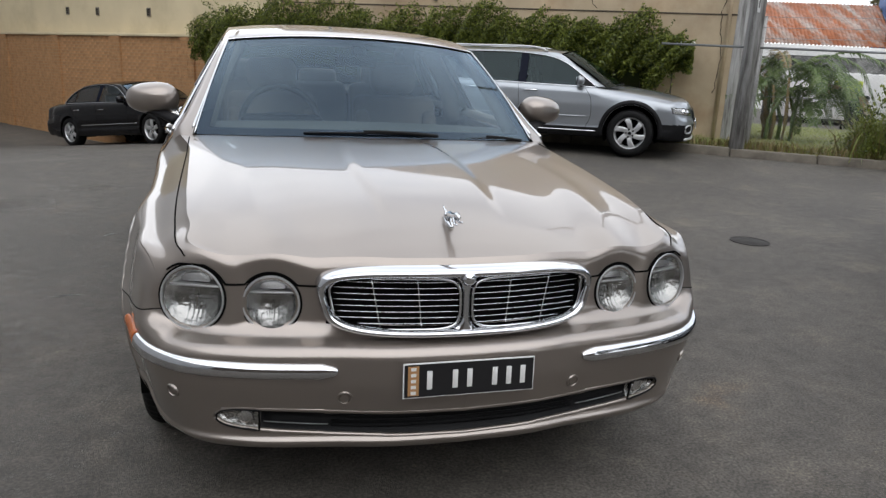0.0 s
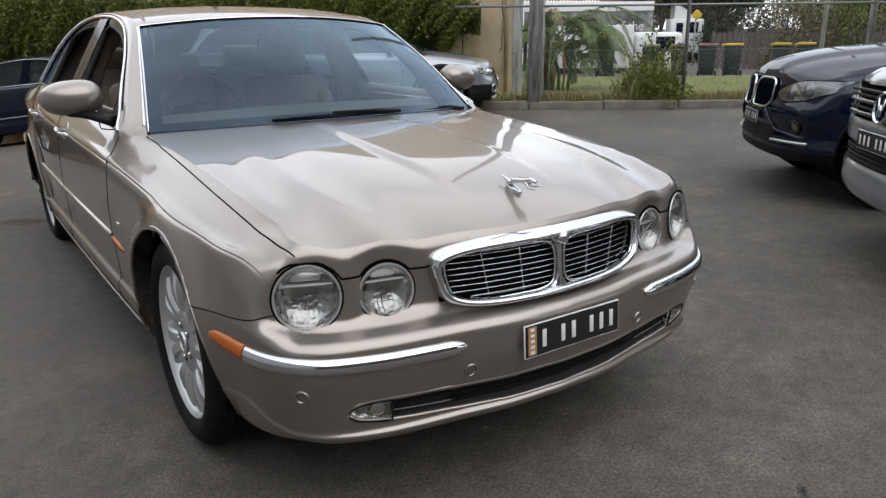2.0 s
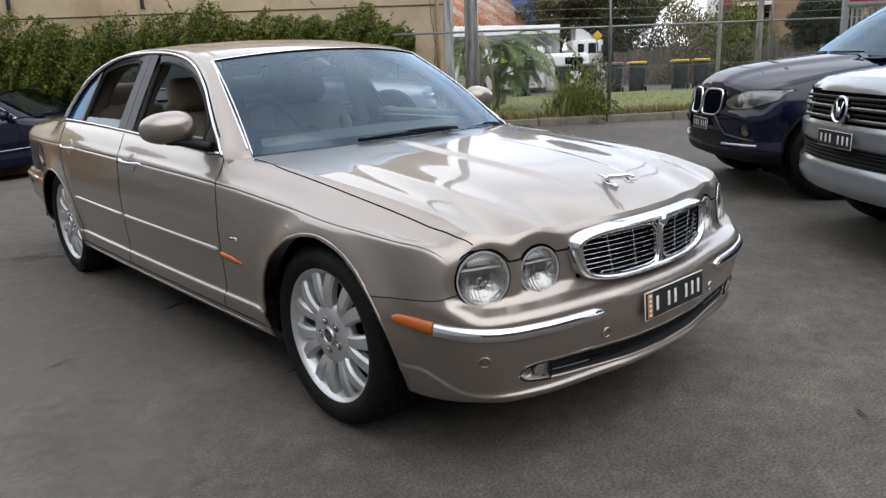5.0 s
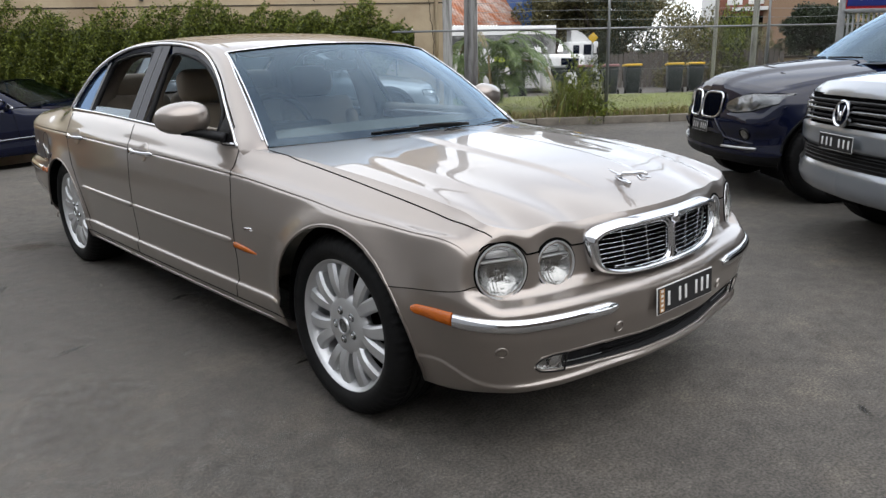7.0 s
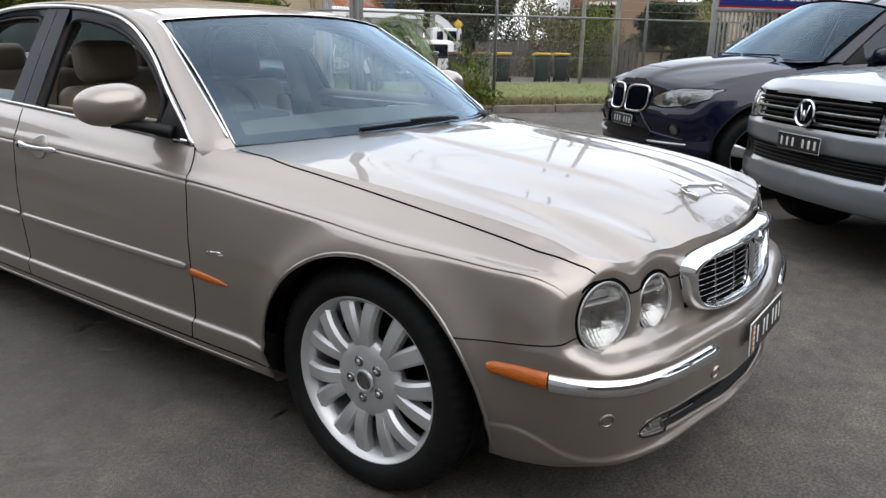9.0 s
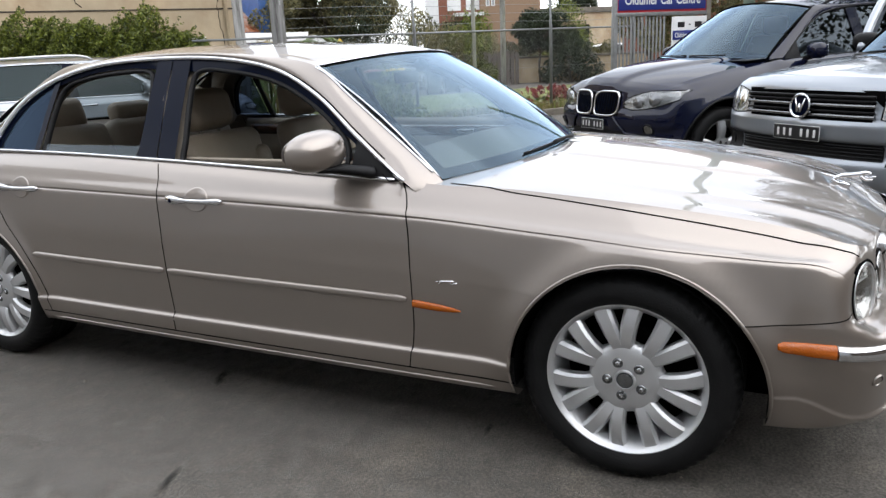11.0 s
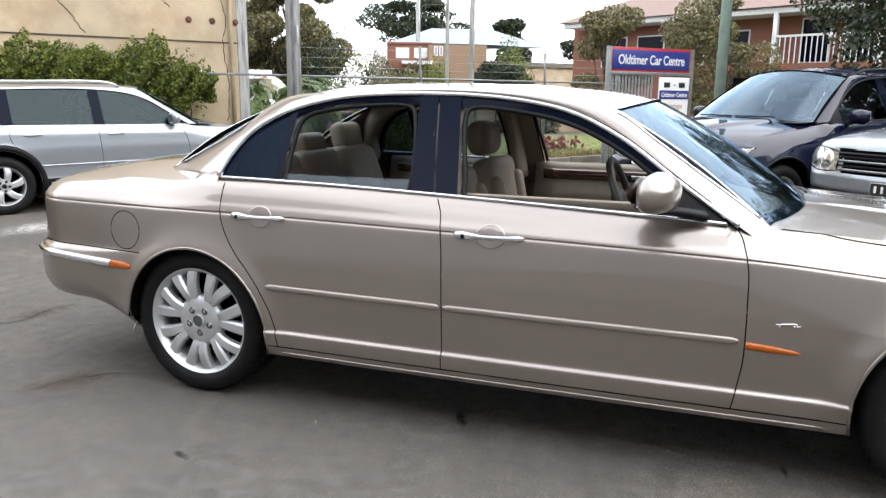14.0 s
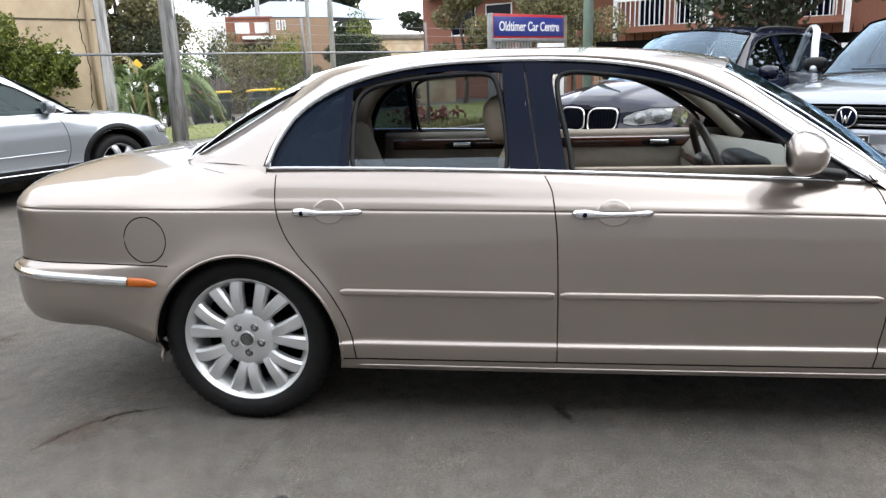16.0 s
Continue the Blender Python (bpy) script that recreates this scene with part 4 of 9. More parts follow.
    tube("screen_trim", edge + np.array([0, -0.003, 0.003]), 0.0036, CHROME, car, "chrome windscreen trim", sides=8)
    tube("screen_seal", edge + np.array([0, -0.007, 0.0]), 0.0022, GAP, car, sides=6)
    rw = screen((0.628, 3.30, 1.014), (0.556, 2.83, 1.285), (0, 3.412, 1.050), (0, 2.885, 1.352), np.array([0, 0.012, 0.02]))
    pane = sheet("rear_screen", rw, TINT, car, "tinted rear window")
    pane.visible_shadow = False
    edge = np.vstack([rw[0, ::-1], rw[1:-1, 0], rw[-1]])
    tube("rear_screen_seal", edge + np.array([0, 0.002, 0.002]), 0.010, GAP, car, sides=8)
    tube("rear_screen_trim", edge + np.array([0, 0.010, 0.006]), 0.005, CHROME, car, sides=6)
    # scuttle in front of the screen
    g = [[(x, 0.458 + 0.20 * (abs(x) / 0.757) ** 2.2 + dy, 0.945 - 0.012 * abs(x) + dz) for dy, dz in ((0.0, -0.01), (0.03, -0.022), (0.075, -0.015), (0.10, 0.0))] for x in np.linspace(-0.56, 0.56, 40)]
    sheet("scuttle", g, PLASTIC, car)
    # side frames and panes
    top = [(y, z) for y, z in zip(a3[:, 1], a3[:, 2])]
    ty, tz = a3[:, 1], a3[:, 2]

    def roofline(y):
        return float(np.interp(y, ty, tz))

    def on_side(side, y, z, out=0.0):
        return (side * (glass_x(y, z) + out), y, z)

    def pane_between(name, side, ya, yb, mat, zlow=None, ztop=None, inset=-0.012, lean_a=0.0, lean_b=0.0, n=12, m=10):
        g = []
        for k in np.linspace(0, 1, n):
            line = []
            for t in np.linspace(0, 1, m):
                y = (ya + lean_a * t) * (1 - k) + (yb + lean_b * t) * k
                lo = float(tab(WAIST, y)) if zlow is None else zlow
                hi = roofline(y) - 0.004
                hi = min(hi, ztop) if ztop else hi
                z = lo + (max(hi, lo + 0.002) - lo) * t
                line.append(on_side(side, y, z, inset))
            g.append(line)
        ob = sheet(name, g, mat, car)
        return ob

    for side in (-1, 1):
        f = np.array([side, 1, 1])
        # black frame under the window trim
        inn = []
        for q in a3:
            c = np.array([0, 1.85, 1.10])
            dv = q - c
            k = 1 - 0.054 / np.linalg.norm(dv[1:])
            y, z = c[1] + dv[1] * k, c[2] + dv[2] * k
            inn.append((glass_x(y, z) - 0.014, y, z))
        loft("window_frame", (a3 - np.array([0.004, 0, 0])) * f, np.array(inn) * f, GLOSS, car, n=4)
        loft("window_frame_inside", np.array(inn) * f, (np.array(inn) - np.array([0.035, 0, 0])) * f, PLASTIC, car, n=3)
        pane_between("door_pillar", side, 1.800, 1.893, GLOSS, inset=0.0, lean_a=0.062, lean_b=0.062)
        pane_between("door_pillar", side, 1.899, 2.000, GLOSS, inset=0.0, lean_a=0.062, lean_b=0.040)
        pane_between("door_pillar_back", side, 1.800, 2.000, TRIM, inset=-0.035, lean_a=0.062, lean_b=0.04)
        pane_between("quarter_bar", side, 2.600, 2.632, GLOSS, inset=-0.004)
        pane_between("quarter_pane", side, 2.63, 2.90, PRIVACY, inset=-0.010)
        for mid_y, ends in ((1.40, (1.012, 1.786)), (2.30, (2.012, 2.588))):
            ya, yb = ends
            lean = 0.050 if mid_y < 2 else 0.0
            lo = lambda y: float(tab(WAIST, y)) + 0.014
            hi = lambda y: roofline(y) - 0.046
            up_a = 0.045 if mid_y > 2 else 0.0
            base = lambda y: float(tab(WAIST, y)) - 0.012
            loop = [(ya + 0.05, base(ya)), (mid_y, base(mid_y)), (yb - 0.05, base(yb)), (yb - 0.012, base(yb) + 0.010), (yb, lo(yb) + 0.05)]
            loop += [(yb + lean * 0.9, hi(yb + lean) - 0.06), (yb + lean - 0.014, hi(yb + lean) - 0.016), (yb + lean - 0.06, hi(yb + lean - 0.06))]
            loop += [(y, hi(y)) for y in np.linspace(yb - 0.12, ya + up_a + 0.10, 8)]
            loop += [(ya + up_a + 0.02, hi(ya + up_a + 0.02) - 0.012), (ya + up_a * 0.8, max(hi(ya + up_a) - 0.06, lo(ya) + 0.03)), (ya, lo(ya) + 0.028), (ya + 0.012, base(ya) + 0.006)]
            ring3 = spline([on_side(side, y, z, -0.022) for y, z in loop + loop[:1]], 120)[:-1]
            tube("window_seal", ring3, 0.010, PLASTIC, car, sides=8, closed=True, up=(1, 0, 0), squash=(1.0, 1.4))
        pane_between("mirror_sail", side, 0.735, 0.985, PLASTIC, inset=-0.004)
        if side > 0:
            pane_between("rear_door_pane", side, 2.0, 2.60, TINT, inset=-0.014)
        else:
            pane_between("lowered_pane", side, 2.0, 2.60, TINT, ztop=1.035, inset=-0.014)

    # grille
    gy = lambda x: -0.800 + 0.40 * x * x

    def ring(f, k):
        out = []
        for a in np.linspace(0, 2 * math.pi, 96, endpoint=False):
            c, s = math.cos(a), math.sin(a)
            x = 0.385 * math.copysign(abs(c) ** 0.46, c)
            z = (0.090 if s > 0 else 0.086) * math.copysign(abs(s) ** 0.50, s)
            x *= 1 + 0.055 * (z / 0.086)
            out.append((x * f, z * k))
        return out

    grille = new("grille")
    grille.parent = car
    grille["label"] = "chrome-framed black radiator grille"
    zc = 0.655
    outer, inn = ring(1.025, 1.10), ring(0.955, 0.82)
    rows = []
    for (xo, zo), (xi, zi) in zip(outer, inn):
        thick = 1.0 + 0.25 * max(0, zo / 0.09)
        xi2, zi2 = xi, zi - (0.006 if zo > 0 else 0)
        line = []
        for t, lift in ((0, 0.028), (0.06, 0.002), (0.22, -0.010 * thick), (0.50, -0.015 * thick), (0.80, -0.008), (1.0, 0.006), (1.0, 0.030)):
            x, z = xo * (1 - t) + xi2 * t, zo * (1 - t) + zi2 * t
            line.append((x, gy(x) + lift + 0.16 * z * 0.5, zc + z))
        rows.append(line)
    sheet("grille_frame", rows, CHROME, grille, wrap_u=True)
    # Black sheet behind the slats: the opening's shade is put into its colour.
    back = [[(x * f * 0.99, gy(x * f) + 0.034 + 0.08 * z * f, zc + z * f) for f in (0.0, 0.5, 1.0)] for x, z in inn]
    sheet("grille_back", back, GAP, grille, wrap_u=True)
    for k in range(8):
        z = -0.058 + k * 0.0162
        half = 0.355 * (1 - 0.35 * max(0, (abs(z) - 0.045) / 0.03)) * (1 + 0.05 * z / 0.086)
        xs = np.linspace(-half, half, 40)
        tube("grille_slat", [(x, gy(x) + 0.014 + 0.08 * z, zc + z) for x in xs], 0.0019, CHROME, grille, sides=6, squash=(1.6, 0.75))
    for x in (-0.245, -0.128, 0.128, 0.245):
        tube("grille_bar", [(x * (1 + 0.06 * z / 0.08), gy(x) + 0.017 + 0.08 * z, zc + z) for z in np.linspace(-0.066, 0.064, 8)], 0.0024, CHROME, grille, sides=6)
    rows = []
    for z in np.linspace(-0.080, 0.076, 21):
        w = 0.0125 + 0.050 * (abs(z + 0.002) / 0.078) ** 5
        rows.append([(w * u, gy(w * u) + 0.020 - 0.022 * math.sqrt(max(0, 1 - u * u)) + 0.08 * z, zc + z) for u in np.linspace(-1, 1, 11)])
    sheet("grille_spine", rows, CHROME, grille)
    for side in (-1, 1):
        rim = []
        for a in np.linspace(0, 2 * math.pi, 72, endpoint=False):
            c, q = math.cos(a), math.sin(a)
            z = -0.002 + 0.0705 * math.copysign(abs(q) ** 0.52, q)
            x = 0.190 + (0.172 if c > 0 else 0.173) * math.copysign(abs(c) ** (0.50 if c > 0 else 0.30), c)
            x *= 1 + 0.05 * z / 0.086 * (1 if c > 0 else 0)
            rim.append((side * x, gy(x) + 0.006 + 0.08 * z, zc + z))
        tube("opening_rim", rim, 0.0042, CHROME, grille, sides=8, closed=True)
    lathe("grille_badge", [(0, 0.012), (0.010, 0.011), (0.017, 0.006), (0.020, 0.0), (0.021, -0.01)], CHROME, grille, "round chrome grille badge", sides=24, m=facing((0, -1, 0.25), (0, -0.808, 0.728)))
    # headlamps
    for side in (-1, 1):
        for cx, cz, r, y0, n in LAMPS:
            n = Vector((side * n[0], n[1], n[2])).normalized()
            at = Vector((side * cx, y0, cz))
            m = facing(n, at)
            lamp = new("headlamp")
            lamp.parent = car
            lamp["label"] = "round clear headlamp in a dark ring"
            lathe("lamp_seal", [(r + 0.0075, -0.012), (r + 0.0068, 0.001), (r + 0.004, 0.004), (r, 0.003), (r - 0.003, -0.02)], GAP, lamp, sides=48, m=m)
            lathe("lamp_ring", [(r + 0.002, 0.002), (r, 0.006), (r - 0.004, 0.005), (r - 0.006, -0.001), (r - 0.006, -0.02)], ALLOY, lamp, sides=48, m=m)
            lathe("lamp_bucket", [(r + 0.004, 0.0), (r + 0.0125, -0.001), (r + 0.016, -0.010), (r + 0.030, -0.050), (r + 0.030, -0.090)], PAINT, lamp, sides=48, m=m)
            bowl, mm = [], np.array(m)
            for q in np.linspace(0.04, 1.0, 12):
                for a in np.linspace(0, 2 * math.pi, 96, endpoint=False):
                    x, z = (r - 0.004) * q * math.cos(a), (r - 0.004) * q * math.sin(a)
                    deep = -0.040 * (1 - q ** 3) - (0.0016 * math.cos(2 * math.pi * x / 0.0125) * float(smooth(0.030, 0.012, z)) * (1 - q ** 6))
                    bowl.append(mm[:3, :3] @ np.array([x, z, deep]) + mm[:3, 3])
            solid("lamp_bowl", bowl, quads(12, 96, False, True), REFLECTOR, lamp)
            block("lamp_shade", (r * 1.62, r * 0.07, 0.028), (0, 0, 0), ALLOY, lamp, bevel=0.003).matrix_basis = m @ pose(0, r * 0.36, -0.024)
            block("lamp_hood", (r * 0.95, r * 0.30, 0.02), (0, 0, 0), ALLOY, lamp, bevel=0.008).matrix_basis = m @ pose(0, r * 0.60, -0.030)
            lens = lathe("lamp_lens", [(r * s, 0.004 + 0.017 * (1 - s * s)) for s in (0.99, 0.9, 0.75, 0.55, 0.35, 0.15, 0.0)], LENS, lamp, sides=48, m=m)
            lens.visible_shadow = False
    # lower intake and fog lamps
    xs = np.linspace(-0.667, 0.667, 111)
    rec = []
    for x in xs:
        lo, hi = float(tab(INTAKE_LOW, abs(x))), float(tab(INTAKE_HIGH, abs(x)))
        deep = 0.022 + 0.030 * (1 - float(smooth(0.50, 0.55, abs(x))))
        y0, y1 = sh.nose(x, lo)[0][1], sh.nose(x, hi)[0][1]
        ym, h = (y0 + y1) / 2, hi - lo
        rec.append([(x, y0 + 0.002, lo - 0.008), (x, y0 + 0.004, lo), (x, ym + deep, lo + 0.15 * h), (x, ym + deep + 0.006, lo + 0.5 * h), (x, ym + deep, lo + 0.85 * h), (x, y1 + 0.004, hi), (x, y1 + 0.002, hi + 0.008)])
    sheet("lower_intake", rec, PLASTIC, car, "black plastic lower intake")
    for table, nm in ((INTAKE_LOW, "chin_edge"), (INTAKE_HIGH, "intake_edge")):
        tube(nm, [sh.nose(x, float(tab(table, abs(x))), -0.0055)[0] for x in xs], 0.0075, PAINT, car, sides=8)
    for k in range(3):
        z = 0.303 + 0.017 * k
        tube("intake_slat", [(x, sh.nose(x, z)[0][1] + 0.030, z) for x in np.linspace(-0.36, 0.36, 20)], 0.003, PLASTIC, car, sides=6)
    for side in (-1, 1):
        for xa, xb in ((0.37, 0.54),):
            tube("intake_line", [(side * x, sh.nose(side * x, 0.33)[0][1] + 0.020, float(tab(INTAKE_LOW, x)) + 0.022) for x in np.linspace(xa, xb, 14)], 0.0016, STEEL, car, sides=6)
        fog = new("fog_lamp")
        fog.parent = car
        fog["label"] = "wedge-shaped clear fog lamp"
        for nm, mat, o, bulge in (("fog_reflector", REFLECTOR, -0.010, -0.012), ("fog_lens", LENS, 0.001, 0.006)):
            g = []
            for x in np.linspace(0.552, 0.662, 20):
                lo, hi = float(tab(INTAKE_LOW, x)) + 0.004, float(tab(INTAKE_HIGH, x)) - 0.004
                g.append([sh.nose(side * x, lo + (hi - lo) * t, o + bulge * math.sin(math.pi * t))[0] for t in np.linspace(0, 1, 8)])
            ob = sheet(nm, g, mat, fog)
            ob.visible_shadow = nm != "fog_lens"
        at, n = sh.nose(side * 0.590, 0.341, -0.004)
        lathe("fog_projector", [(0.0, 0.0), (0.012, -0.001), (0.020, -0.004), (0.022, -0.01)], CHROME, fog, sides=20, m=facing(n, at))
        rim = [sh.nose(side * x, float(tab(INTAKE_HIGH, x)) - 0.002, 0.001)[0] for x in np.linspace(0.552, 0.662, 18)] + [sh.nose(side * x, float(tab(INTAKE_LOW, x)) + 0.002, 0.001)[0] for x in np.linspace(0.662, 0.552, 18)]
        tube("fog_bezel", rim, 0.003, PLASTIC, fog, sides=6, closed=True)
    plate(car, 0.372, 0.098, facing((0, -1, 0.06), (0, -0.862, 0.466)), True, (1, 2, 3), PLATE_BROWN)
    # leaping ornament, a plain streamlined form
    ornament = None
    for name, line, rad in (("bonnet_ornament", ((0, -0.698, 0.872), (0, -0.676, 0.878), (0, -0.648, 0.870), (0, -0.612, 0.866), (0, -0.578, 0.860), (0, -0.562, 0.852)), (0.006, 0.0095, 0.0115, 0.0095, 0.0125, 0.006)),
                            ("foreleg", ((0.005, -0.655, 0.866), (0.007, -0.684, 0.856), (0.007, -0.712, 0.862)), (0.007, 0.005, 0.003)),
                            ("foreleg", ((-0.005, -0.655, 0.864), (-0.007, -0.676, 0.849), (-0.007, -0.702, 0.851)), (0.007, 0.005, 0.003)),
                            ("hind_leg", ((0.005, -0.575, 0.858), (0.007, -0.560, 0.846), (0.006, -0.590, 0.828)), (0.010, 0.007, 0.006)),
                            ("hind_leg", ((-0.005, -0.575, 0.858), (-0.007, -0.552, 0.848), (-0.006, -0.580, 0.830)), (0.010, 0.007, 0.006)),
                            ("tail", ((0, -0.562, 0.857), (0, -0.535, 0.864), (0, -0.505, 0.874)), (0.0065, 0.0045, 0.002)),
                            ("mount", ((0, -0.620, 0.822), (0, -0.590, 0.829), (0, -0.560, 0.828)), (0.008, 0.014, 0.008))):
        foot = np.array([0, -0.59, 0.822])
        c = foot + (spline(line, 12) - foot) * 0.86
        piece = tube(name, c, 0.86 * np.interp(np.linspace(0, 1, 12), np.linspace(0, 1, len(rad)), rad), CHROME, ornament or car, "" if ornament else "small leaping chrome bonnet ornament", sides=8)
        ornament = ornament or piece
    # mirrors
    for side in (-1, 1):
        mir = new("door_mirror")
        mir.parent = car
        mir["label"] = "body-coloured door mirror"
        bm = bmesh.new()
        bmesh.ops.create_uvsphere(bm, u_segments=32, v_segments=20, radius=1.0)
        for q in bm.verts:
            x, y, z = q.co
            x, z = math.copysign(abs(x) ** 0.82, x), math.copysign(abs(z) ** 0.80, z)
            y = y if y < 0 else y * 0.55
            q.co = (x * 0.118, y * 0.085, z * 0.071 * (1 - 0.14 * side * -x * -1 * (1 if z < 0 else 0.4)))
        turn = pose(side * 0.948, 1.048, 1.048, 0, side * 4, side * 16)
        bm.transform(turn)
        from_bm("mirror_housing", bm, PAINT, mir, auto=False)
        g = [[turn @ Vector((f * 0.100 * math.cos(a), 0.045 + 0.004 * f, f * 0.056 * math.sin(a))) for f in (0.01, 1.0)] for a in np.linspace(0, 2 * math.pi, 32, endpoint=False)]
        sheet("mirror_glass", g, CHROME, mir, wrap_u=True)
        tube("mirror_arm", spline([(side * 0.828, 0.89, 0.962), (side * 0.86, 0.93, 0.972), (side * 0.91, 0.99, 0.985), (side * 0.965, 1.03, 0.990)], 14), np.linspace(0.030, 0.018, 14), PLASTIC, mir, sides=10, squash=(1.5, 0.75))
    # wipers
    def at_base(x, dy, z):
        return (x, 0.475 + 0.193 * (abs(x) / 0.757) ** 2.2 + dy, z - 0.02 * (abs(x) / 0.757) ** 2.2)

    for x0, x1, z in ((-0.32, 0.22, 0.966), (0.36, 0.66, 0.954)):
        wp = new("wiper")
        wp.parent = car
        tube("wiper_blade", [at_base(x, 0.012, z + 0.004 * math.sin(math.pi * (x - x0) / (x1 - x0))) for x in np.linspace(x0, x1, 14)], 0.0048, PLASTIC, wp, sides=6)
        tube("wiper_arm", [at_base(x, -0.004, z + 0.002 + 0.012 * math.sin(math.pi * (x - x0) / (x1 - x0))) for x in np.linspace(x0 + 0.45 * (x1 - x0), x1 + 0.03, 10)], np.linspace(0.005, 0.009, 10), PLASTIC, wp, sides=6)
    style = dict(n=14, pair=True, a_in=6.0, a_out=12.7, r0=0.078, w0=0.0215, w1=0.0300, dome=0.016, hub_z=-0.021, petals=True, cap=SMOKED)
    wheels(car, 0.343, 0.252, 0.235, [(-0.882, 0.0, 0, 8), (0.882, 0.0, 0, 30), (-0.878, 3.034, 0, 20), (0.878, 3.034, 0, 70)], style)
    interior(car)
    return car


def interior(car):
    g = [[(x, y, 0.32) for x in np.linspace(-0.72, 0.72, 4)] for y in (-0.55, 1, 2, 3.30)]
    sheet("floor_pan", g, DARK, car, thick=0.06)
    block("cabin_floor", (1.5, 2.4, 0.05), (0, 1.9, 0.36), CARPET, car, bevel=0.01)
    g = [[(x * w, y + sweep * (abs(x) / 0.757) ** 2.2, z + 0.015 * math.cos(x * 2)) for x in np.linspace(-0.80, 0.80, 24)] for y, z, w, sweep in ((0.55, 0.895, 0.86, 0.17), (0.75, 0.930, 0.90, 0.08), (0.95, 0.950, 0.96, 0), (1.06, 0.930, 1, 0), (1.11, 0.87, 1, 0), (1.10, 0.72, 1, 0), (1.02, 0.5, 1, 0))]
    sheet("dashboard", g, DASH, car, "cream dashboard", thick=0.02)
    tube("dash_wood", [(x, 1.112, 0.86) for x in np.linspace(-0.72, 0.72, 10)], 0.026, WALNUT, car, sides=8, squash=(0.4, 1))
    for side in (-1, 1):
        for y0, y1 in ((0.82, 1.84), (1.92, 2.78)):
            g = [[(side * x, y, z) for x, z in ((0.795, 0.99), (0.775, 0.965), (0.765, 0.90), (0.735, 0.83), (0.72, 0.77), (0.76, 0.70), (0.76, 0.40))] for y in np.linspace(y0, y1, 8)]
            sheet("door_card", g, TRIM, car, "cream door trim panel", thick=0.012)
            tube("door_wood", [(side * 0.757, y, 0.925) for y in np.linspace(y0 + 0.05, y1 - 0.05, 10)], 0.030, WALNUT, car, "polished walnut door capping", sides=8, squash=(0.35, 1))
            tube("inner_handle", [(side * 0.742, y, 0.922) for y in np.linspace(y0 + 0.36, y0 + 0.46, 8)], 0.014, CHROME, car, sides=8, squash=(0.6, 1))
            tube("handle_recess", [(side * 0.746, y, 0.920) for y in np.linspace(y0 + 0.32, y0 + 0.51, 12)], 0.025 * np.sin(np.linspace(0.15, math.pi - 0.15, 12)) ** 0.7, PLASTIC, car, sides=12, squash=(0.12, 1))
        for y in (1.90,):
            pts = spline([(side * 0.74, y + 0.02, 0.90), (side * 0.68, y + 0.05, 1.15), (side * 0.56, y + 0.06, 1.33)], 12)
            tube("pillar_trim", pts, 0.05, TRIM, car, sides=8, squash=(0.6, 1.1))
        pts = spline([(side * 0.71, 0.82, 0.95), (side * 0.64, 1.07, 1.17), (side * 0.575, 1.28, 1.31), (side * 0.55, 1.6, 1.355)], 20)
        tube("pillar_trim", pts, 0.034, TRIM, car, sides=8)
        pts = spline([(side * 0.72, 2.88, 0.98), (side * 0.63, 2.86, 1.15), (side * 0.54, 2.72, 1.30), (side * 0.53, 2.5, 1.345)], 20)
        tube("pillar_trim", pts, np.linspace(0.09, 0.035, 20), TRIM, car, sides=8, squash=(0.5, 1))
    g = [[(u * (0.50 + 0.07 * min(1, (y - 1.16) / 0.3)), y, 1.385 - 0.035 * u * u - 0.06 * abs((y - 2.0) / 0.85) ** 3) for u in np.linspace(-1, 1, 14)] for y in np.linspace(1.20, 2.84, 14)]
    sheet("headlining", g, TRIM, car, "cream cloth headlining", thick=0.01)
    seat(car, -0.37, 1.72, 0.41)
    seat(car, 0.37, 1.72, 0.41)
    block("rear_bench", (1.36, 0.52, 0.17), (0, 2.52, 0.52), LEATHER, car, "cream leather rear bench", bevel=0.06, segments=4)
    for x, w in ((-0.45, 0.46), (0, 0.40), (0.45, 0.46)):
        block("rear_backrest", (w, 0.15, 0.58), (x, 2.83, 0.80), LEATHER, car, bevel=0.06, turn=(-20, 0, 0), segments=4)
        block("rear_headrest", (0.27, 0.10, 0.17 if x else 0.13), (x, 2.93, 1.125 if x else 1.10), LEATHER, car, "cream leather headrest", bevel=0.045, turn=(-14, 0, 0), segments=4)
    block("parcel_shelf", (1.2, 0.40, 0.03), (0, 3.14, 1.0), TRIM, car, bevel=0.01)
    block("centre_console", (0.22, 1.0, 0.26), (0, 1.35, 0.56), TRIM, car, bevel=0.05, segments=3)
    block("armrest_lid", (0.2, 0.34, 0.06), (0, 1.72, 0.72), LEATHER, car, bevel=0.025, segments=3)
    # steering wheel on the right-hand side
    m = pose(-0.37, 1.20, 0.935, 68, 0, 0)
    wheel_ob = new("steering_wheel")
    wheel_ob.parent = car
    wheel_ob.matrix_basis = m
    a = np.linspace(0, 2 * math.pi, 60, endpoint=False)
    tube("wheel_rim", np.stack([0.188 * np.cos(a), 0.188 * np.sin(a), 0 * a], 1), 0.016, RIM_LEATHER, wheel_ob, "dark leather wheel rim", sides=10, closed=True)
    block("wheel_boss", (0.15, 0.12, 0.05), (0, 0, -0.02), RIM_LEATHER, wheel_ob, bevel=0.022, segments=3)
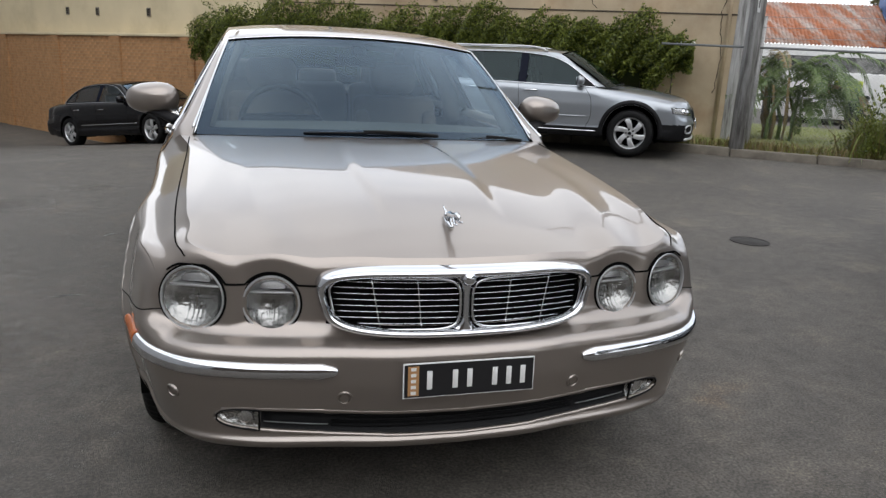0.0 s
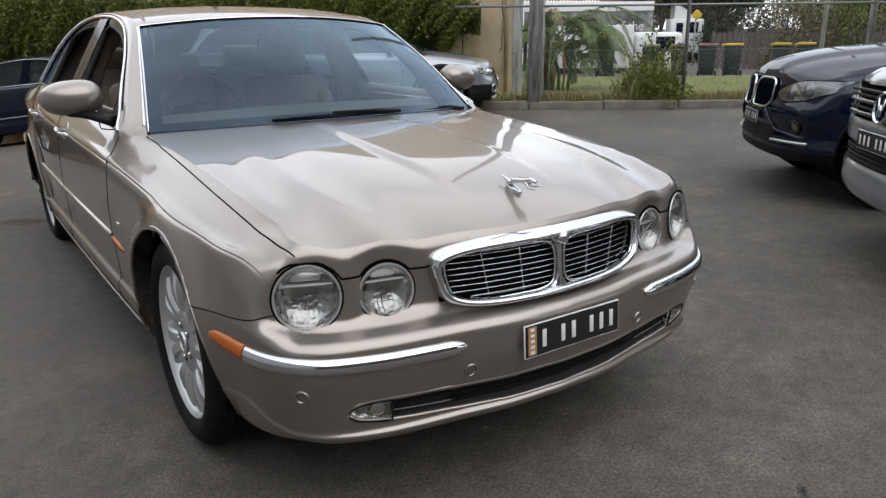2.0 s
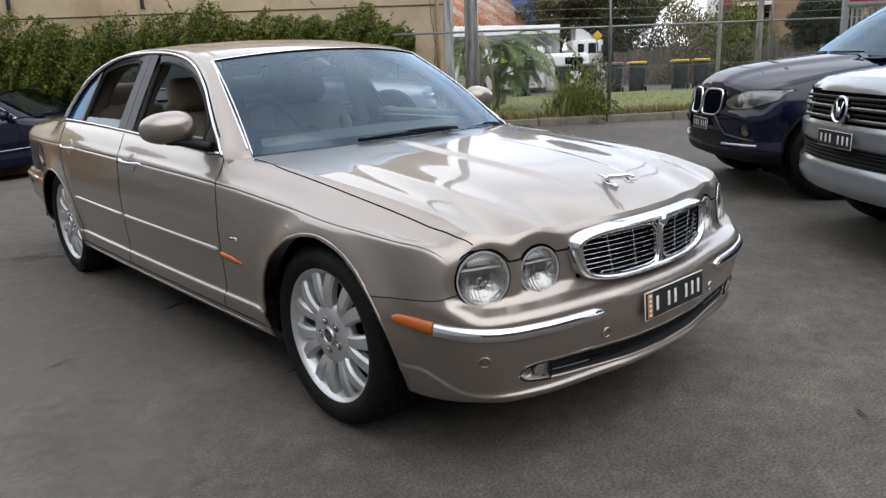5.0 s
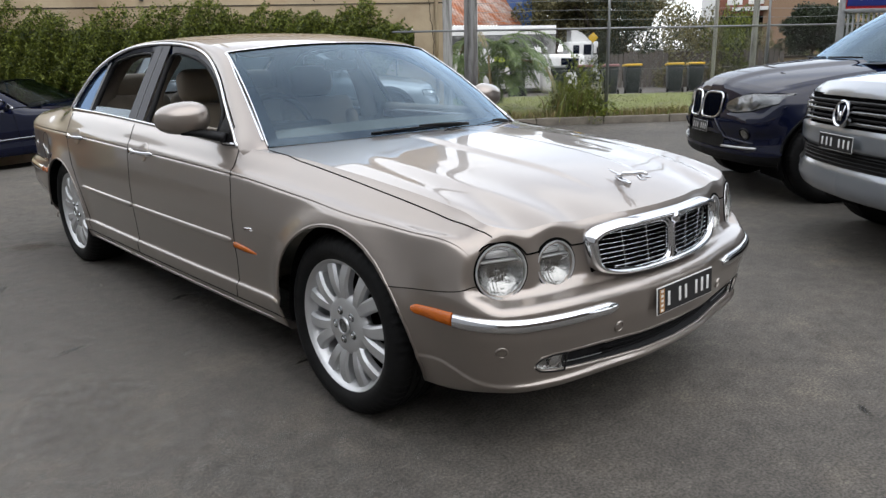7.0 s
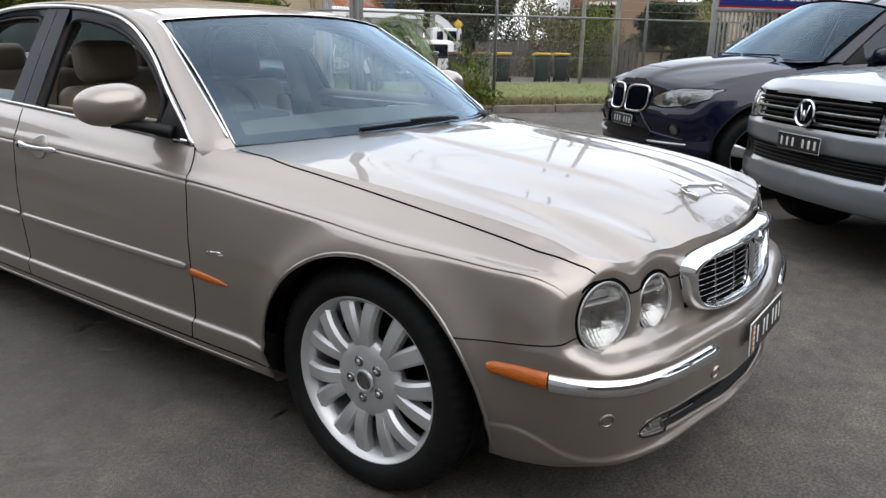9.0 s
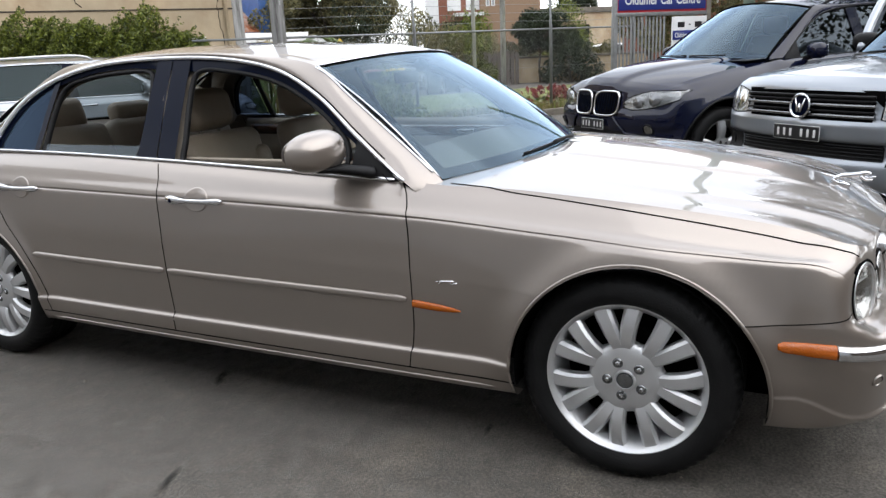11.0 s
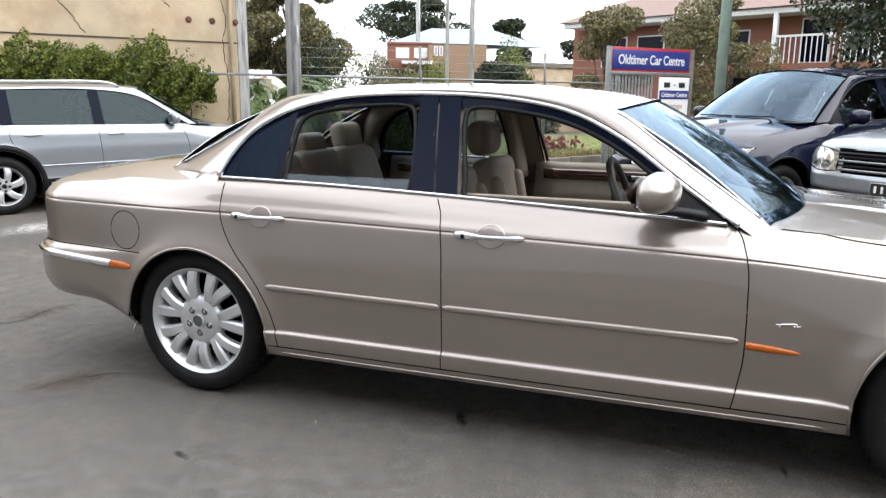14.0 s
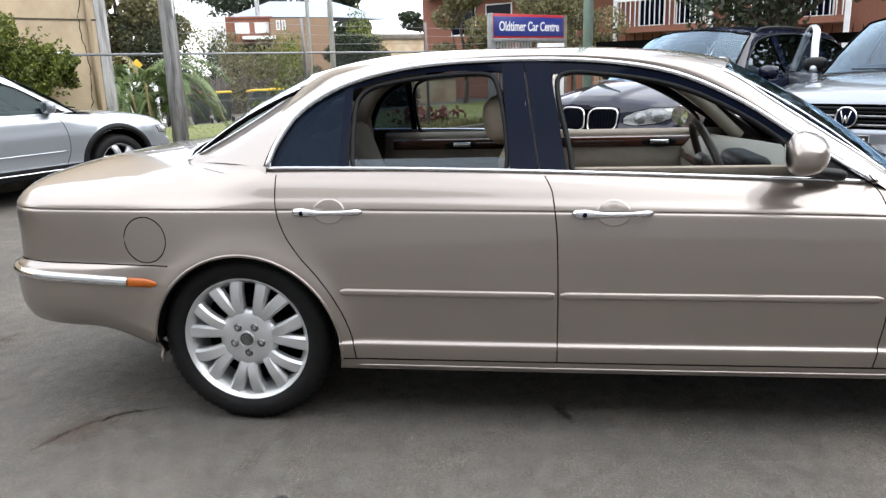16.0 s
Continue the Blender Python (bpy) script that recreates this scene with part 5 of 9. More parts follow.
    for q in (0.15, math.pi - 0.15, -math.pi / 2):
        tube("wheel_spoke", [(0.06 * math.cos(q), 0.05 * math.sin(q), -0.02), (0.185 * math.cos(q), 0.185 * math.sin(q), 0)], 0.014, WALNUT if q > 0 else RIM_LEATHER, wheel_ob, sides=8, squash=(1.3, 0.6))
    tube("steering_column", [(-0.37, 1.18, 0.92), (-0.37, 1.02, 0.86)], 0.05, PLASTIC, car, sides=12)
    block("instrument_binnacle", (0.40, 0.12, 0.13), (-0.37, 1.07, 0.925), PLASTIC, car, bevel=0.04, segments=3)
    block("interior_mirror", (0.21, 0.03, 0.055), (0, 1.18, 1.252), PLASTIC, car, bevel=0.015)
    block("mirror_mount", (0.07, 0.04, 0.05), (0, 1.105, 1.300), PLASTIC, car, bevel=0.012, turn=(-30, 0, 0))


build_saloon()


# ---- ground ----
KERB_O, KERB_D, KERB_N = np.array([6.60, 6.95]), np.array([0.815, -0.580]), np.array([0.580, 0.815])


def kerb_uv(x, y):
    d = np.array([x, y]) - KERB_O
    return float(d @ KERB_D), float(d @ KERB_N)


def at_kerb(u, v):
    return KERB_O + KERB_D * u + KERB_N * v


def ground_z(x, y):
    u, k = kerb_uv(x, y)
    s = -0.5 * x + 0.87 * y - 6.5
    yard = -0.12 * max(0.0, min(s, 12.0))
    yard += 0.04 * float(smooth(-1.5, 0, k)) * float(smooth(-3.5, -1.5, u))
    beyond = 0.04 - 0.011 * min(max(k - 0.1, 0), 20)
    w = float(smooth(-3.2, -1.8, u)) if k > 0 else 0.0
    return yard * (1 - w) + beyond * w


def tinted_noise(n, l, vec, scale, lo, hi, c0, c1, detail=7.0):
    t, r = n.new("ShaderNodeTexNoise"), n.new("ShaderNodeValToRGB")
    t.inputs["Scale"].default_value, t.inputs["Detail"].default_value, t.inputs["Roughness"].default_value = scale, detail, 0.65
    r.color_ramp.elements[0].position, r.color_ramp.elements[0].color = lo, (*c0, 1)
    r.color_ramp.elements[1].position, r.color_ramp.elements[1].color = hi, (*c1, 1)
    l.new(vec, t.inputs["Vector"])
    l.new(t.outputs["Fac"], r.inputs["Fac"])
    return r.outputs["Color"]


def asphalt_material():
    m = bpy.data.materials.new("asphalt")
    m.use_nodes = True
    n, l = m.node_tree.nodes, m.node_tree.links
    p = n["Principled BSDF"]
    co = n.new("ShaderNodeTexCoord").outputs["Object"]
    base = tinted_noise(n, l, co, 0.55, 0.36, 0.68, (0.0515, 0.0472, 0.0420), (0.082, 0.0748, 0.0655))
    patch = tinted_noise(n, l, co, 2.3, 0.52, 0.70, (1, 1, 1), (1.45, 1.40, 1.32))
    grit = tinted_noise(n, l, co, 95.0, 0.40, 0.62, (0.58, 0.57, 0.56), (1.58, 1.54, 1.48), 5.0)
    fleck = tinted_noise(n, l, co, 62.0, 0.64, 0.70, (1, 1, 1), (1.6, 1.55, 1.5), 2.0)
    mottle = tinted_noise(n, l, co, 11.0, 0.34, 0.66, (0.76, 0.755, 0.75), (1.24, 1.24, 1.23), 6.0)
    rust = tinted_noise(n, l, co, 1.1, 0.64, 0.74, (1, 1, 1), (1.15, 0.96, 0.80))
    last = base
    for c in (patch, mottle, grit, fleck, rust):
        mx = n.new("ShaderNodeMixRGB")
        mx.blend_type, mx.inputs["Fac"].default_value = "MULTIPLY", 1.0
        l.new(last, mx.inputs["Color1"])
        l.new(c, mx.inputs["Color2"])
        last = mx.outputs["Color"]
    l.new(last, p.inputs["Base Color"])
    p.inputs["Roughness"].default_value = 0.78
    bump, tb = n.new("ShaderNodeBump"), n.new("ShaderNodeTexNoise")
    tb.inputs["Scale"].default_value, tb.inputs["Detail"].default_value = 210.0, 6.0
    bump.inputs["Strength"].default_value, bump.inputs["Distance"].default_value = 0.6, 0.010
    l.new(co, tb.inputs["Vector"])
    l.new(tb.outputs["Fac"], bump.inputs["Height"])
    l.new(bump.outputs["Normal"], p.inputs["Normal"])
    return m


ASPHALT = asphalt_material()
RENDERED = material("cream_render", (0.42, 0.335, 0.225), 0.9, vary=0.18, scale=1.3, second=(0.30, 0.205, 0.122), second_scale=0.8, second_at=0.57, bump=0.25, bump_scale=18.0)
CREAM_WALL = material("pale_cream_paint", (0.60, 0.51, 0.335), 0.85, vary=0.07, scale=1.1, second=(0.50, 0.42, 0.27), second_scale=0.7, second_at=0.60, bump=0.15, bump_scale=20.0)
PALE_WALL = material("pale_grey_render", (0.40, 0.40, 0.40), 0.9, vary=0.10, scale=1.2, second=(0.31, 0.31, 0.31), second_scale=0.6, second_at=0.58, bump=0.2, bump_scale=20.0)
CONCRETE = material("concrete", (0.135, 0.118, 0.095), 0.9, vary=0.3, scale=6.0, second=(0.1056, 0.0924, 0.0726), second_scale=2.0, second_at=0.55, bump=0.4, bump_scale=50.0)
GRASS = material("lawn_soil", (0.132, 0.152, 0.037), 0.95, vary=0.4, scale=7.0, second=(0.1152, 0.108, 0.0432), second_scale=1.1, bump=0.6, bump_scale=60.0)
BRICK = material("orange_brick", (0.45, 0.245, 0.112), 0.88, vary=0.20, scale=9.0, per_object=0.12, bump=0.3, bump_scale=60.0)
MORTAR = material("mortar", (0.40, 0.265, 0.150), 0.95, vary=0.2, scale=20.0)
RED_BRICK = material("red_brick", (0.198, 0.0825, 0.0528), 0.9, vary=0.3, scale=14.0, stretch=(1, 1, 5))
TAN_BRICK = material("tan_brick", (0.2376, 0.1551, 0.099), 0.9, vary=0.22, scale=12.0, stretch=(1, 1, 5))
ROOF_METAL = material("pale_metal_roof", (0.175, 0.215, 0.275), 0.6, 0.0, vary=0.08, scale=3.0)
ROOF_TILE = material("pinkish_roof_tile", (0.175, 0.120, 0.098), 0.85, vary=0.25, scale=18.0, bump=0.3, bump_scale=30.0)
RUSTY = material("rusty_sheet", (0.33, 0.30, 0.27), 0.75, 0.1, vary=0.3, scale=5.0, second=(0.27, 0.092, 0.038), second_scale=0.8, second_at=0.45, stretch=(2.6, 0.5, 0.5))
BLUE = material("blue_paint", (0.035, 0.091, 0.252), 0.5, vary=0.15, scale=5.0)
SIGN_BLUE = material("sign_blue", (0.0126, 0.0245, 0.161), 0.4, vary=0.05, scale=6.0)
SIGN_RED = material("sign_red", (0.336, 0.014, 0.021), 0.4, vary=0.05, scale=6.0)
YELLOW = material("yellow_plastic", (0.5184, 0.3312, 0.0144), 0.45, vary=0.1, scale=8.0)
BIN_GREEN = material("dark_green_plastic", (0.0084, 0.0154, 0.0126), 0.5, vary=0.15, scale=9.0)
POLE = material("weathered_pole", (0.36, 0.355, 0.345), 0.8, vary=0.2, scale=8.0, second=(0.1056, 0.099, 0.0924), second_scale=3.0, stretch=(4, 4, 0.4), bump=0.3, bump_scale=30.0)
POLE_GREEN = material("pale_green_pole", (0.198, 0.264, 0.2244), 0.7, vary=0.12, scale=6.0)
BARK = material("bark", (0.066, 0.0528, 0.0396), 0.95, vary=0.35, scale=7.0, bump=0.6, bump_scale=30.0, stretch=(3, 3, 0.6))
RED_DOT = material("red_oxide", (0.10, 0.042, 0.032), 0.9, vary=0.3, scale=9.0)


def leaf_material(name, c0, c1):
    m = bpy.data.materials.new(name)
    m.use_nodes = True
    n, l = m.node_tree.nodes, m.node_tree.links
    p = n["Principled BSDF"]
    geo, ramp = n.new("ShaderNodeNewGeometry"), n.new("ShaderNodeValToRGB")
    ramp.color_ramp.elements[0].color, ramp.color_ramp.elements[1].color = (*c0, 1), (*c1, 1)
    l.new(geo.outputs["Random Per Island"], ramp.inputs["Fac"])
    l.new(ramp.outputs["Color"], p.inputs["Base Color"])
    p.inputs["Roughness"].default_value = 0.55
    tr, mix = n.new("ShaderNodeBsdfTranslucent"), n.new("ShaderNodeMixShader")
    l.new(ramp.outputs["Color"], tr.inputs["Color"])
    mix.inputs["Fac"].default_value = 0.25
    l.new(p.outputs["BSDF"], mix.inputs[1])
    l.new(tr.outputs["BSDF"], mix.inputs[2])
    l.new(mix.outputs["Shader"], n["Material Output"].inputs["Surface"])
    return m


HEDGE_LEAF = leaf_material("hedge_leaf", (0.018, 0.033, 0.004), (0.185, 0.215, 0.026))
GUM_LEAF = leaf_material("gum_leaf", (0.050, 0.050, 0.020), (0.20, 0.175, 0.075))
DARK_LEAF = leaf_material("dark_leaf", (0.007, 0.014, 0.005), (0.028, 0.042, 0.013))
PALM_LEAF = leaf_material("palm_leaf", (0.055, 0.095, 0.026), (0.17, 0.235, 0.08))
DRY_LEAF = leaf_material("dry_blade", (0.1152, 0.0936, 0.036), (0.288, 0.216, 0.0936))
BLADE = leaf_material("grass_blade", (0.110, 0.145, 0.027), (0.265, 0.295, 0.080))


def leaves(name, centres, size, mat, parent=None, label="", seed=1, long=1.6, up=0.0):
    """Many small pointed leaves round the given places, in one mesh."""
    rng = np.random.default_rng(seed)
    c = np.asarray(centres, float)
    n = len(c)
    a = rng.normal(size=(n, 3))
    a[:, 2] += up
    a /= np.linalg.norm(a, axis=1, keepdims=True)
    b = np.cross(a, rng.normal(size=(n, 3)))
    b /= np.linalg.norm(b, axis=1, keepdims=True)
    s = size * rng.uniform(0.6, 1.35, size=(n, 1))
    v = np.stack([c - a * s * long * 0.5, c + b * s * 0.5, c + a * s * long * 0.5, c - b * s * 0.5], 1).reshape(-1, 3)
    f = np.arange(4 * n).reshape(-1, 4)
    return solid(name, v, f, mat, parent, label, flat=True)


def build_ground():
    xs = np.unique(np.r_[np.linspace(-14, 14, 113), np.linspace(14, 34, 41), -500, -150, -60, -30, -20, 45, 80, 160, 500])
    ys = np.unique(np.r_[np.linspace(-8, 24, 129), -500, -150, -60, -30, -14, 30, 45, 80, 160, 500])
    g = [[(x, y, ground_z(x, y)) for y in ys] for x in xs]
    return tagged(sheet("ground", g, ASPHALT), "worn grey asphalt yard with lighter patches", "ground", kind="structure")


def build_kerb_and_lawn():
    rng = np.random.default_rng(4)
    kerb = thing("kerb", "dirty concrete kerb at the edge of the yard", "kerb", kind="structure")
    u = -3.6
    while u < 13:
        a = at_kerb(u + 0.6, 0.07)
        ob = block("kerb_stone", (1.19, 0.15, 0.26), (0, 0, 0), CONCRETE, kerb, bevel=0.025)
        ob.matrix_basis = pose(a[0], a[1], 0.035 + rng.uniform(-0.006, 0.006), 0, 0, math.degrees(math.atan2(KERB_D[1], KERB_D[0])))
        u += 1.2
    g = [[(*at_kerb(u, v), 0.125 - 0.011 * max(v - 0.4, 0) * (v > 0.4)) for v in (0.14, 0.4, 1, 2, 3, 4.5, 6, 8)] for u in np.linspace(-3, 26, 60)]
    tagged(sheet("lawn", g, GRASS, None, "", thick=0.04), "patchy green lawn behind the wire fence", "lawn", kind="structure")
    n = 26000
    u, v = rng.uniform(-2, 16, n), rng.uniform(0.3, 7.5, n) ** 1.0
    p = np.stack([KERB_O[0] + KERB_D[0] * u + KERB_N[0] * v, KERB_O[1] + KERB_D[1] * u + KERB_N[1] * v, 0.125 - 0.011 * np.maximum(v - 0.4, 0)], 1)
    tagged(blade_patch("grass", p, 0.06, BLADE, rng), "short green lawn grass", "grass", kind="stuff")
    # rank growth along the fence
    n = 8000
    u = rng.uniform(-1.5, 10, n)
    keep = rng.uniform(size=n) < 0.45 + 0.55 * np.sin(u * 2.1 + 0.5) ** 2
    u = u[keep]
    v = np.abs(rng.normal(0.30, 0.16, len(u))) + 0.1
    p = np.stack([KERB_O[0] + KERB_D[0] * u + KERB_N[0] * v, KERB_O[1] + KERB_D[1] * u + KERB_N[1] * v, np.full(len(u), 0.12)], 1)
    tagged(blade_patch("long_grass", p, 0.17, DRY_LEAF, rng, 0.006), "dry straggling grass along the kerb", "grass", kind="stuff")
    tagged(blade_patch("weeds", p[::2] + np.array([0.05, 0.03, 0]), 0.17, BLADE, rng, 0.007), "green weeds along the kerb", "grass", kind="stuff")
    u = rng.normal(2.05, 0.20, 520)
    v = rng.normal(0.55, 0.14, 520)
    p = np.stack([KERB_O[0] + KERB_D[0] * u + KERB_N[0] * v, KERB_O[1] + KERB_D[1] * u + KERB_N[1] * v, np.full(520, 0.1)], 1)
    tall = thing("reed_bush", "tall clump of green reedy grass at the fence", "plant")
    blade_patch("blade_tuft", p, 0.62, BLADE, rng, 0.008).parent = tall
    blade_patch("dry_tuft", p[:200] + 0.04, 0.55, DRY_LEAF, rng, 0.010).parent = tall
    u = rng.normal(6.4, 0.35, 260)
    v = rng.normal(1.2, 0.25, 260)
    p = np.stack([KERB_O[0] + KERB_D[0] * u + KERB_N[0] * v, KERB_O[1] + KERB_D[1] * u + KERB_N[1] * v, rng.uniform(0.05, 0.5, 260)], 1)
    sh = thing("red_shrub", "small red-leaved shrub on the lawn", "plant")
    leaves("foliage", p, 0.09, leaf_material("red_leaf", (0.09, 0.02, 0.02), (0.26, 0.06, 0.06)), sh)
    leaves("low_foliage", p * np.array([1, 1, 0.6]), 0.09, HEDGE_LEAF, sh, seed=3)


def blade_patch(name, roots, height, mat, rng, width=0.004):
    """Bent blades that stand on the given roots, in one mesh."""
    n = len(roots)
    ang = rng.uniform(0, 2 * np.pi, n)
    h = height * rng.uniform(0.45, 1.2, n)
    lean = rng.uniform(0.15, 1.1, n) * h
    d = np.stack([np.cos(ang), np.sin(ang), 0 * ang], 1)
    q = np.stack([-np.sin(ang), np.cos(ang), 0 * ang], 1) * width * rng.uniform(0.7, 1.6, (n, 1))
    mid = roots + d * (lean * 0.35)[:, None] + np.array([0, 0, 1]) * (h * 0.62)[:, None]
    tip = roots + d * lean[:, None] + np.array([0, 0, 1]) * h[:, None]
    v = np.stack([roots - q, roots + q, mid + q * 0.8, mid - q * 0.8, tip], 1).reshape(-1, 3)
    k = np.arange(n) * 5
    f = [(a, a + 1, a + 2, a + 3) for a in k] + [(a + 3, a + 2, a + 4) for a in k]
    return solid(name, v, f, mat, None, flat=True)


# ---- walls ----
WALL_O, WALL_D, WALL_N = np.array([7.72, 8.50]), np.array([-0.80, 0.60]), np.array([-0.60, -0.80])
LEFT_O, LEFT_D, LEFT_N = WALL_O + WALL_D * 9.2, np.array([-0.62, 0.785]), np.array([-0.785, -0.62])


def on_wall(s, out=0.0):
    return WALL_O + WALL_D * s + WALL_N * out


def on_left(s, out=0.0):
    return LEFT_O + LEFT_D * s + LEFT_N * out


def wall_box(name, a, b, depth, z0, z1, mat, inward, parent=None, bevel=0.0):
    """An upright slab from a to b, its front on that line and its depth inward."""
    a, b = np.array(a, float), np.array(b, float)
    d = (b - a) / np.linalg.norm(b - a)
    c = (a + b) / 2 + np.array(inward) * depth / 2
    ob = block(name, (np.linalg.norm(b - a), depth, z1 - z0), (0, 0, 0), mat, parent, bevel=bevel)
    ob.matrix_basis = pose(c[0], c[1], (z0 + z1) / 2, 0, 0, math.degrees(math.atan2(d[1], d[0])))
    return ob


def build_walls():
    rng = np.random.default_rng(8)
    w = tagged(wall_box("wall_east", on_wall(0), on_wall(9.4), 5.5, -1.0, 5.6, RENDERED, -WALL_N), "weathered cream rendered wall of a building", "wall", kind="structure")
    band = wall_box("ledge", on_wall(0.0, 0.014), on_wall(9.3, 0.014), 0.05, 2.190, 2.212, BARK, -WALL_N, None, bevel=0.004)
    tagged(band, "thin dark joint line along the wall", "ledge", kind="structure")
    for k, line in enumerate((((0.35, 3.3), (0.42, 2.9), (0.33, 2.6), (0.40, 2.2), (0.34, 1.5), (0.38, 0.9)), ((2.9, 3.4), (2.88, 2.75), (2.70, 2.5), (2.52, 2.25)), ((1.35, 3.2), (1.40, 2.9), (1.25, 2.72)), ((5.2, 3.3), (5.25, 2.6), (5.1, 2.3)))):
        c = spline(line, 30)
        c[:, 0] += rng.normal(0, 0.012, 30)
        pts = [(*on_wall(q[0], 0.002), q[1]) for q in c]
        tagged(tube("wall_crack", pts, 0.006, GAP, None, sides=5), "dark crack in the weathered render", "crack", kind="structure")
    tagged(wall_box("wall_corner_strip", on_wall(-0.02, 0.015), on_wall(0.16, 0.015), 0.3, -0.5, 5.55, POLE, -WALL_N, None, bevel=0.01), "pale grey cement corner strip of the wall", "trim", kind="structure")
    tagged(wall_box("wall_north", on_left(-0.1), on_left(16), 0.4, -2.5, 4.2, CREAM_WALL, -LEFT_N), "cream upper wall behind the brickwork", "wall", kind="structure")
    for s in (0.18, 0.57, 0.96):
        at = on_wall(s, 0.01)
        dot = lathe("tie_plate", [(0, 0.010), (0.040, 0.010), (0.050, 0.004), (0.052, -0.01)], RED_DOT, None, sides=18, m=facing((WALL_N[0], WALL_N[1], 0), (at[0], at[1], 2.54)))
        tagged(dot, "round rusty tie plate on the cream wall", "tie plate", "wall tie plates")
    for s, z0, z1 in ((0.28, 0.1, 5.5), (5.6, 2.3, 5.5), (7.9, 2.3, 5.5)):
        a = on_wall(s, 0.05)
        pipe = tube("drain_pipe", [(a[0], a[1], z0), (a[0], a[1], z1)], 0.035, RENDERED if s < 1 else STEEL, None, sides=10)
        tagged(pipe, "thin upright drain pipe on the wall", "pipe", "wall pipes")
    a, b = on_wall(6.6, 0.06), on_wall(9.2, 0.06)
    tagged(tube("conduit", [(a[0], a[1], 2.78), (b[0], b[1], 2.80)], 0.03, WHITE, None, sides=8), "white conduit pipe along the wall", "pipe", "wall pipes")
    a, b = on_wall(0.75, 0.5), on_wall(1.65, 0.4)
    tagged(tube("spare_pipe", [(a[0], a[1], 1.70), (b[0], b[1], 1.67)], 0.028, WHITE, None, sides=8), "pale pipe end jutting from the hedge", "pipe", "wall pipes")
    # Added out of view; its height and grey shape reflections in the saloon's flank.
    tagged(block("reflection_wall_west", (0.3, 60, 11.0), (-11, 4, 4.5), PALE_WALL, None, bevel=0.0), "plain pale grey wall added out of view for the saloon's reflections", "wall", kind="structure")
    for s0 in (1.6, 4.6, 6.9, 8.4):
        at = on_left(s0, 0.0)
        vent = thing("wall_vent", "small dark vent grille in the cream wall", "vent", facing((LEFT_N[0], LEFT_N[1], 0), (at[0], at[1], 1.95)), "wall vents")
        block("vent_frame", (0.16, 0.20, 0.03), (0, 0, 0.004), CONCRETE, vent, bevel=0.006)
        for q in (-0.05, 0.0, 0.05):
            block("vent_slot", (0.11, 0.024, 0.006), (0, q, 0.020), GAP, vent, bevel=0.0)
    # brick wall with a pale coping
    brick = thing("wall_brick", "orange brick wall with pale coping and piers", "wall", kind="structure")
    wall_box("brick_core", on_left(-0.2, 0.24), on_left(13, 0.24), 0.2, -2.6, 1.22, MORTAR, -LEFT_N, brick)
    wall_box("coping", on_left(-0.25, 0.31), on_left(13, 0.31), 0.32, 1.22, 1.29, CREAM_WALL, -LEFT_N, brick, bevel=0.012)
    bm = bmesh.new()
    bmesh.ops.create_cube(bm, size=1)
    bmesh.ops.scale(bm, vec=(0.222, 0.05, 0.068), verts=bm.verts)
    me = bpy.data.meshes.new("brick")
    bm.to_mesh(me)
    bm.free()
    me.materials.append(BRICK)
    turn = math.degrees(math.atan2(LEFT_D[1], LEFT_D[0]))
    base_v = np.array([q.co for q in me.vertices])
    base_f = [tuple(p.vertices) for p in me.polygons]
    rest, made = [], 0
    for r in range(44):
        z = 1.18 - r * 0.0785
        for k in range(54):
            s = 0.0 + k * 0.234 + (0.117 if r % 2 else 0)
            a = on_left(s, 0.222 + rng.uniform(-0.003, 0.003))
            if z < ground_z(*a) - 0.1:
                continue
            if made < 300 and 4.2 < s < 8.5 and r < 22:
                ob = new("brick", me)
                ob.parent = brick
                ob.matrix_basis = pose(a[0], a[1], z, 0, 0, turn)
                made += 1
            else:
                mt = np.array(pose(a[0], a[1], z, 0, 0, turn))
                rest.append((base_v @ mt[:3, :3].T + mt[:3, 3], base_f))
    for s0 in (2.6, 5.6, 8.6, 11.6):
        for r in range(44):
            for e in ((0.0, 0.234) if r % 2 else (0.117,)):
                a = on_left(s0 + e, 0.262)
                z = 1.18 - r * 0.0785
                if z > ground_z(*a) - 0.1:
                    mt = np.array(pose(a[0], a[1], z, 0, 0, turn))
                    rest.append(((base_v * np.array([1.0 if r % 2 else 2.03, 1.6, 1.0])) @ mt[:3, :3].T + mt[:3, 3], base_f))
    v, f = merged(rest)
    ob = solid("brickwork", v, f, BRICK, brick, flat=True)
    # the whole wall falls a little with the yard
    pivot = Vector((*on_left(12.7), 1.22))
    brick.matrix_basis = Matrix.Translation(pivot) @ Matrix.Rotation(radians(1.05), 4, Vector((LEFT_N[0], LEFT_N[1], 0))) @ Matrix.Translation(-pivot)
    ob["kind"] = "stuff"


